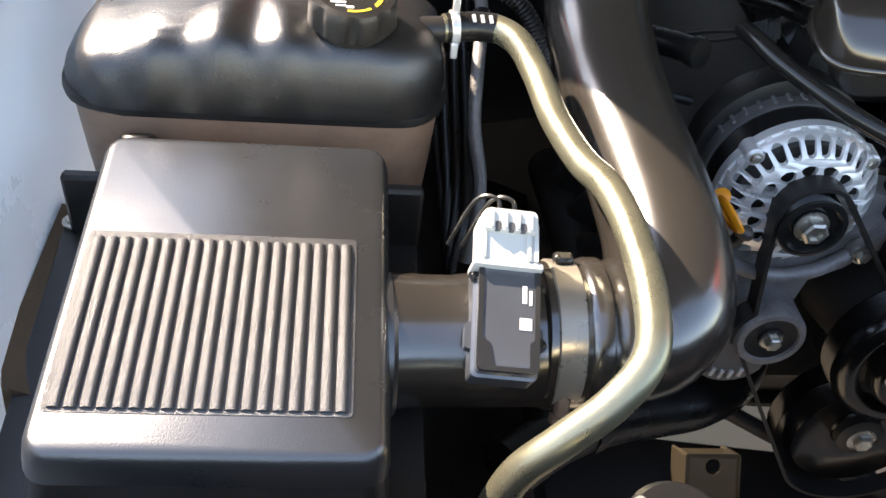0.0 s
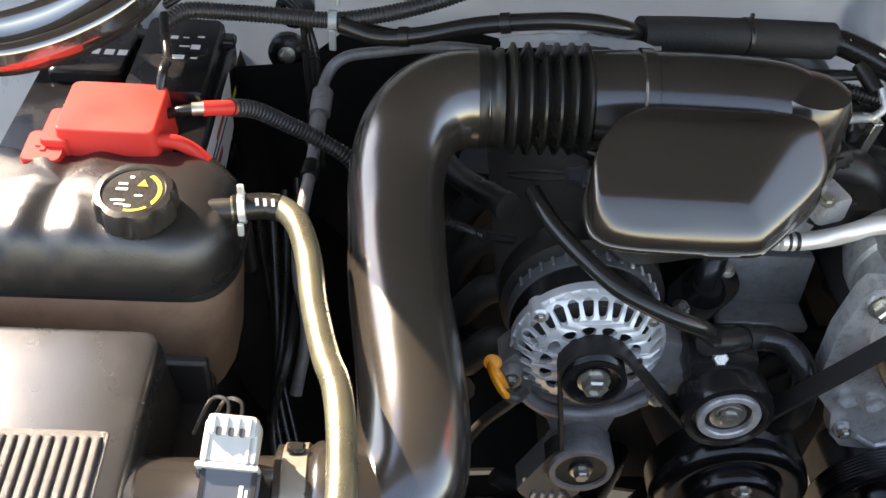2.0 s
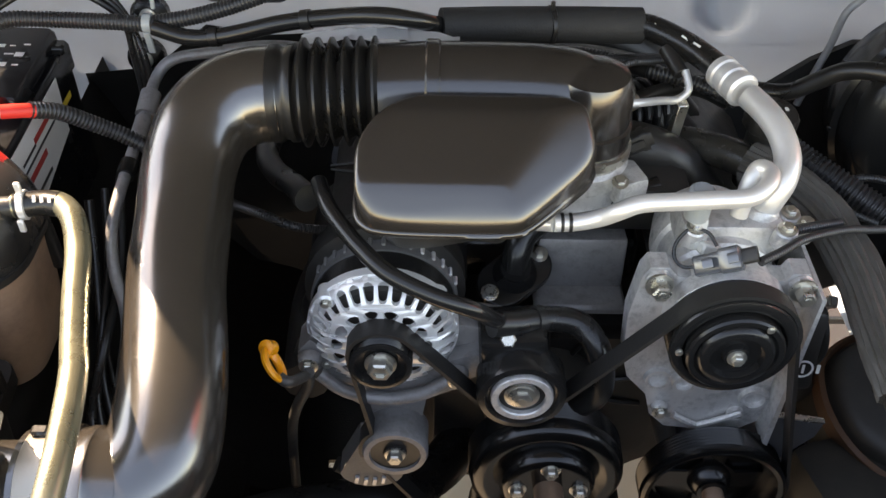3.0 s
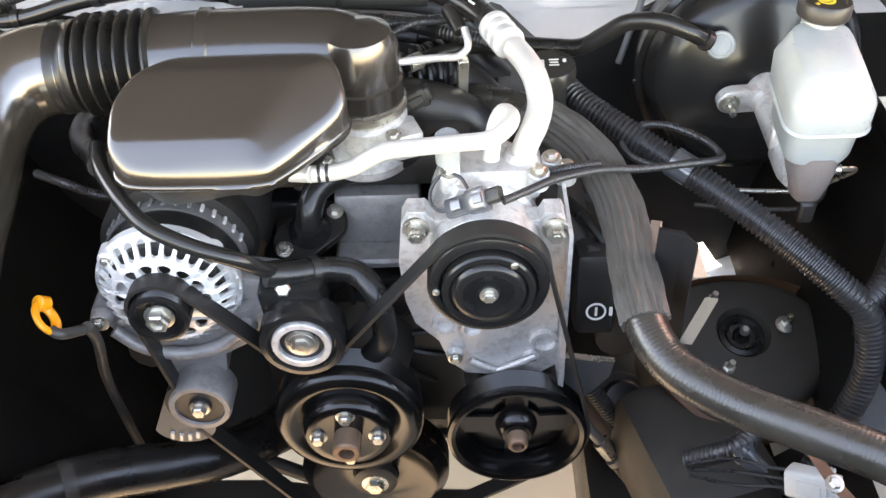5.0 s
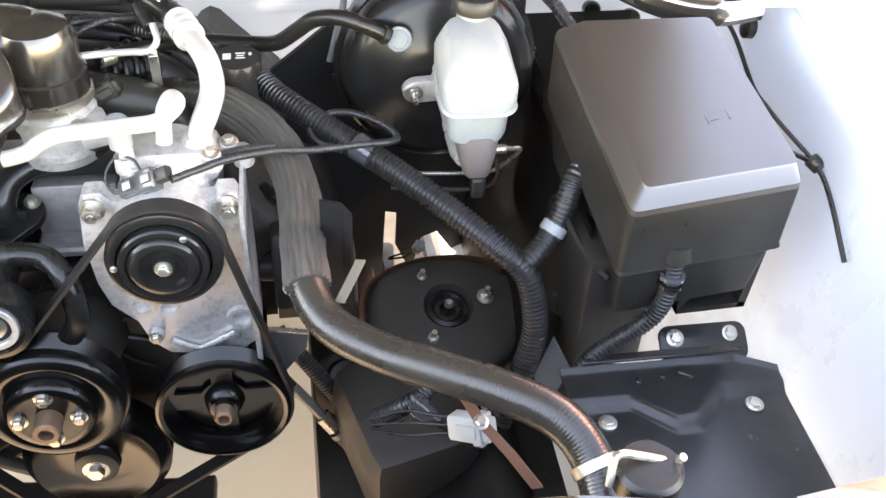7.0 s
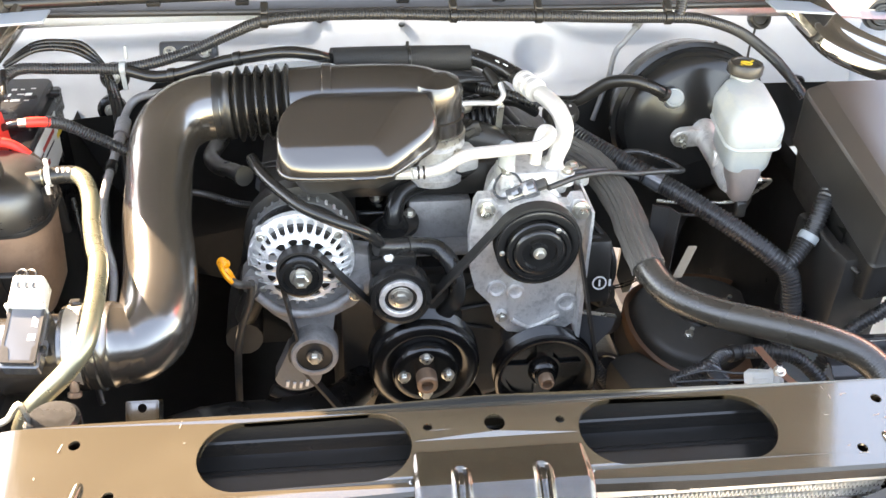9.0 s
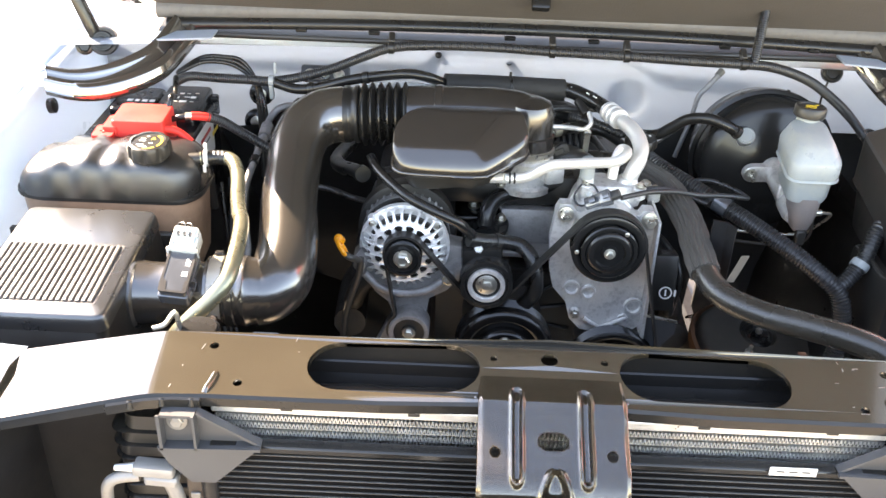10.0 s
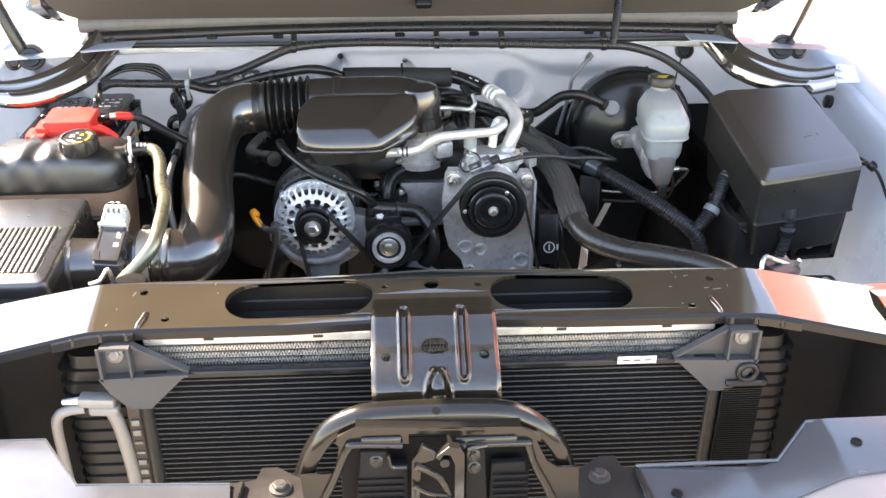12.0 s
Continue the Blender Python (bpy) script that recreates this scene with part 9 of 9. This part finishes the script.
cable("plug_lead", [(0.215, 0.548, 0.72), (0.256, 0.528, 0.666), (0.298, 0.509, 0.612), (0.335, 0.490, 0.565), (0.385, 0.462, 0.50)], 0.0070, black_plastic, "steel rod with a bright fitting running into a corrugated sleeve", (
    ("rod", [(0.250, 0.530, 0.674), (0.275, 0.519, 0.641), (0.294, 0.511, 0.617)], 0.0078, dull_zinc, "steel rod", None),
    ("fitting", [(0.288, 0.5135, 0.625), (0.304, 0.506, 0.604)], 0.0120, steel, "bright steel fitting", None),
    ("collar", [(0.307, 0.5045, 0.600), (0.312, 0.502, 0.594)], 0.0135, dull_zinc, "", None),
    ("sleeve", [(0.312, 0.502, 0.594), (0.345, 0.485, 0.552), (0.39, 0.46, 0.495)], 0.0115, conduit, "", 0.005)), None, "rod")
cable("frame_loom", [(0.235, 0.575, 0.74), (0.270, 0.556, 0.695), (0.315, 0.530, 0.635), (0.360, 0.505, 0.575), (0.415, 0.475, 0.51)], 0.0115, conduit, "black corrugated loom low beside the frame rail", (), 0.005, "wiring loom")
gaiter = thing("steering_gaiter", (0.33, 0.60, 0.56), "dusty ribbed rubber gaiter low beside the engine", "gaiter")
bm = B()
lathe(bm, (0.325, 0.590, 0.600), (0.15, -0.45, 0.85), [(0.030, 0.022)] + [(0.046 - 0.0012 * k + (0.004 if k % 2 else -0.003), 0.018 - 0.0075 * k) for k in range(14)], 30)
part("bellows", bm, gaiter_rubber, gaiter)
bm = B()
lathe(bm, (0.325, 0.590, 0.600), (0.15, -0.45, 0.85), [(0.034, 0.016), (0.034, 0.026), (0.028, 0.032), (0.010, 0.032)], 26)
part("collar", bm, rubber, gaiter)
cable("ignition_lead", [(0.235, 0.62, 0.955), (0.262, 0.585, 0.945), (0.284, 0.555, 0.92), (0.292, 0.54, 0.88), (0.285, 0.55, 0.82)], 0.0055, rubber, "black ignition lead with thick boots", (
    ("boot", [(0.235, 0.62, 0.955), (0.25, 0.60, 0.952)], 0.010, rubber, "", None),
    ("boot", [(0.286, 0.549, 0.84), (0.284, 0.552, 0.81)], 0.010, rubber, "", None)))
cable("breather_hose", [(-0.288, 0.592, 1.052), (-0.305, 0.62, 1.044), (-0.335, 0.665, 1.03), (-0.35, 0.72, 1.02), (-0.33, 0.80, 1.02)], 0.0135, rubber, "black breather hose behind the intake duct", (
    ("ring", [(-0.287, 0.5905, 1.0525), (-0.292, 0.598, 1.0505)], 0.0155, black_plastic, "", None),), category="hose")
cable("vent_hose", [(-0.24, 0.70, 1.07), (-0.20, 0.665, 1.075), (-0.155, 0.65, 1.065), (-0.11, 0.66, 1.05), (-0.06, 0.69, 1.05)], 0.010, rubber, "black vent hose below the resonator", (
    ("clamp", [(-0.165, 0.651, 1.0685), (-0.158, 0.6505, 1.0665)], 0.0115, steel, "", None),), category="hose")
cable("duct_lead", [(-0.40, 0.66, 0.99), (-0.37, 0.635, 1.0), (-0.345, 0.62, 1.003), (-0.31, 0.61, 0.995), (-0.27, 0.62, 0.98)], 0.0052, conduit, "thin corrugated lead behind the intake duct", (), 0.003, "wire lead")
cable("fuel_hose", [(0.05, 0.70, 1.10), (0.085, 0.73, 1.095), (0.12, 0.76, 1.085), (0.16, 0.78, 1.07), (0.20, 0.80, 1.04)], 0.0085, rubber, "black fuel hose behind the compressor", (
    ("crimp", [(0.052, 0.701, 1.10), (0.066, 0.714, 1.098)], 0.0102, steel, "", None),), category="hose")
cable("rear_loom", [(-0.02, 0.83, 1.09), (0.04, 0.80, 1.10), (0.09, 0.765, 1.105), (0.14, 0.75, 1.10), (0.19, 0.735, 1.085)], 0.0085, conduit, "black corrugated loom behind the throttle body", (
    ("tape", [(0.07, 0.778, 1.1045), (0.09, 0.765, 1.105)], 0.0098, rubber, "", None),), 0.0045, "wiring loom")
for k in range(4):
    cable("tank_wiring", [(-0.545 + 0.012 * k, 0.60 + 0.02 * k, 1.02), (-0.54 + 0.012 * k, 0.585, 0.98 - 0.01 * k), (-0.53 + 0.008 * k, 0.56 - 0.02 * k, 0.92), (-0.52, 0.52 - 0.025 * k, 0.86), (-0.50, 0.47 - 0.03 * k, 0.80)], 0.0042 + 0.001 * (k % 2), rubber, "black wiring beside the coolant tank")


def build_throttle_spring():
    """Coiled hose end behind the throttle body."""
    s = thing("coiled_hose", (0.075, 0.745, 1.05), "black coiled hose behind the throttle body", "hose")
    for k in range(6):
        bm = B()
        o = V((0.040 + 0.012 * k, 0.735 + 0.006 * k, 1.055))
        m = frm(o, (1, 0.4, -0.15))
        sweep(bm, [m @ V((0.034 * math.cos(t), 0.034 * math.sin(t), 0)) for t in [2 * math.pi * q / 26 for q in range(27)]], 0.0045, 8)
        part("coil", bm, rubber, s)


build_throttle_spring()


foil_cream = pbr("scuffed bare steel", (0.13, 0.105, 0.08), 0.6, metal=0.1, var=0.3, scale=60, bump=0.1)


def build_strut_shield():
    """Bent sheet metal pieces beside the strut tower."""
    s = thing("heat_shield", (0.40, 0.60, 0.83), "bent steel heat shield with a bright torn edge", "heat shield")
    bm = B()
    loft(bm, [[V(q) + V(o) for o in ((-0.005, 0.003, -0.002), (0.0045, -0.003, 0.002), (0.0045, -0.001, 0.003), (-0.005, 0.005, -0.001))] for q in ((0.314, 0.342, 1.014), (0.326, 0.354, 1.030), (0.338, 0.366, 1.047))])
    part("blade", bm, foil_cream, s, "bare bright blade")
    bm = B()
    loft(bm, [[V((x, y, z)) for x, y in ((0.300, 0.440), (0.322, 0.432), (0.331, 0.414), (0.333, 0.416), (0.323, 0.436), (0.300, 0.444))] for z in (0.93, 1.005, 1.045, 1.07)])
    part("side_sheet", bm, bay_black, s, "dull black curved sheet")
    b = thing("crash_sensor", (0.46, 0.25, 0.90), "brown coated bracket under the radiator hose", "bracket")
    bm = B()
    loft(bm, [[V(p) + V((a, b2, 0)) for a, b2 in ((-0.006, -0.002), (0.006, -0.002), (0.006, 0.002), (-0.006, 0.002))] for p in ((0.435, 0.30, 0.915), (0.452, 0.26, 0.905), (0.476, 0.22, 0.900), (0.50, 0.19, 0.88))])
    part("strap", bm, rust_edge, b)
    hexbolt(b, (0.452, 0.258, 0.906), (0, -0.3, 1), 0.006)


build_strut_shield()


def build_shroud():
    """Lower fan shroud between radiator and engine."""
    s = thing("fan_shroud", (0, 0.12, 0.8), "dusty black lower fan shroud behind the radiator", "fan shroud")
    bm = B()
    rows = []
    for i in range(29):
        x = -0.42 + 0.84 * i / 28
        arc = 0.10 * (1 - (x / 0.42) ** 2)
        rows.append([V((x, 0.060, 0.985 - 0.5 * arc)), V((x, 0.075, 0.975 - 0.6 * arc)), V((x, 0.120, 0.945 - 0.9 * arc)), V((x, 0.160, 0.915 - 1.1 * arc)), V((x, 0.172, 0.88 - 1.2 * arc)), V((x, 0.172, 0.60))])
    loft(bm, rows, False)
    bmesh.ops.solidify(bm, geom=bm.faces[:], thickness=0.004)
    part("panel", bm, black_plastic, s)
    for x in (-0.34, -0.20, 0.20, 0.34):
        arc = 0.10 * (1 - (x / 0.42) ** 2)
        bm = B()
        box(bm, (x, 0.118, 0.952 - 0.9 * arc), (0.006, 0.09, 0.016), turn(-32), 0.002)
        part("rib", bm, black_plastic, s)
    for x in (-0.39, 0.39):
        hexbolt(s, (x, 0.10, 0.965), (0, -0.4, 0.9), 0.008)


build_shroud()


def build_yard_wall():
    """The yard's boundary behind the vehicle, seen only as a mirror image in glossy paint."""
    w = thing("yard_building", (6.4, 8.0, 0), "white yard building with red painted bands", "building")
    # the plinth is added unseen, grey to keep low reflections dark
    for nm, z0, z1, dx, mat in (("wall", 0.0, 7.2, 0.0, body_white), ("plinth", 0.0, 3.4, -0.04, yard_grey), ("red_band", 3.4, 4.9, -0.03, yard_red), ("red_fascia", 6.1, 7.3, -0.05, yard_red)):
        bm = B()
        box(bm, (6.4 + dx, 8.0, (z0 + z1) / 2), (0.30, 15.0, z1 - z0), None, 0.01)
        part(nm, bm, mat, w)
    bm = B()
    box(bm, (6.4, 8.0, 7.36), (0.6, 15.3, 0.12), None, 0.01)
    part("coping", bm, body_white, w)


build_yard_wall()


def build_foam_pad():
    f = thing("foam_pad", (-0.85, 0.34, 0.95), "brown foam pad between air box and fender", "foam pad")
    bm = B()
    loft(bm, [[V((x + a, y, z)) for a, z in ((-0.016, 0.90), (0.016, 0.90), (0.014, 0.958), (-0.010, 0.968))] for x, y in ((-0.842, 0.235), (-0.846, 0.25), (-0.856, 0.42), (-0.858, 0.435))])
    part("pad", bm, foam_brown, f)
    bm = B()
    box(bm, (-0.835, 0.30, 0.915), (0.012, 0.16, 0.03), turn(0, 0, 4), 0.003)
    part("backing", bm, black_plastic, f)


foam_brown = pbr("brown foam", (0.16, 0.105, 0.062), 0.85, var=0.3, scale=40, bump=0.4, fine=300)
build_foam_pad()
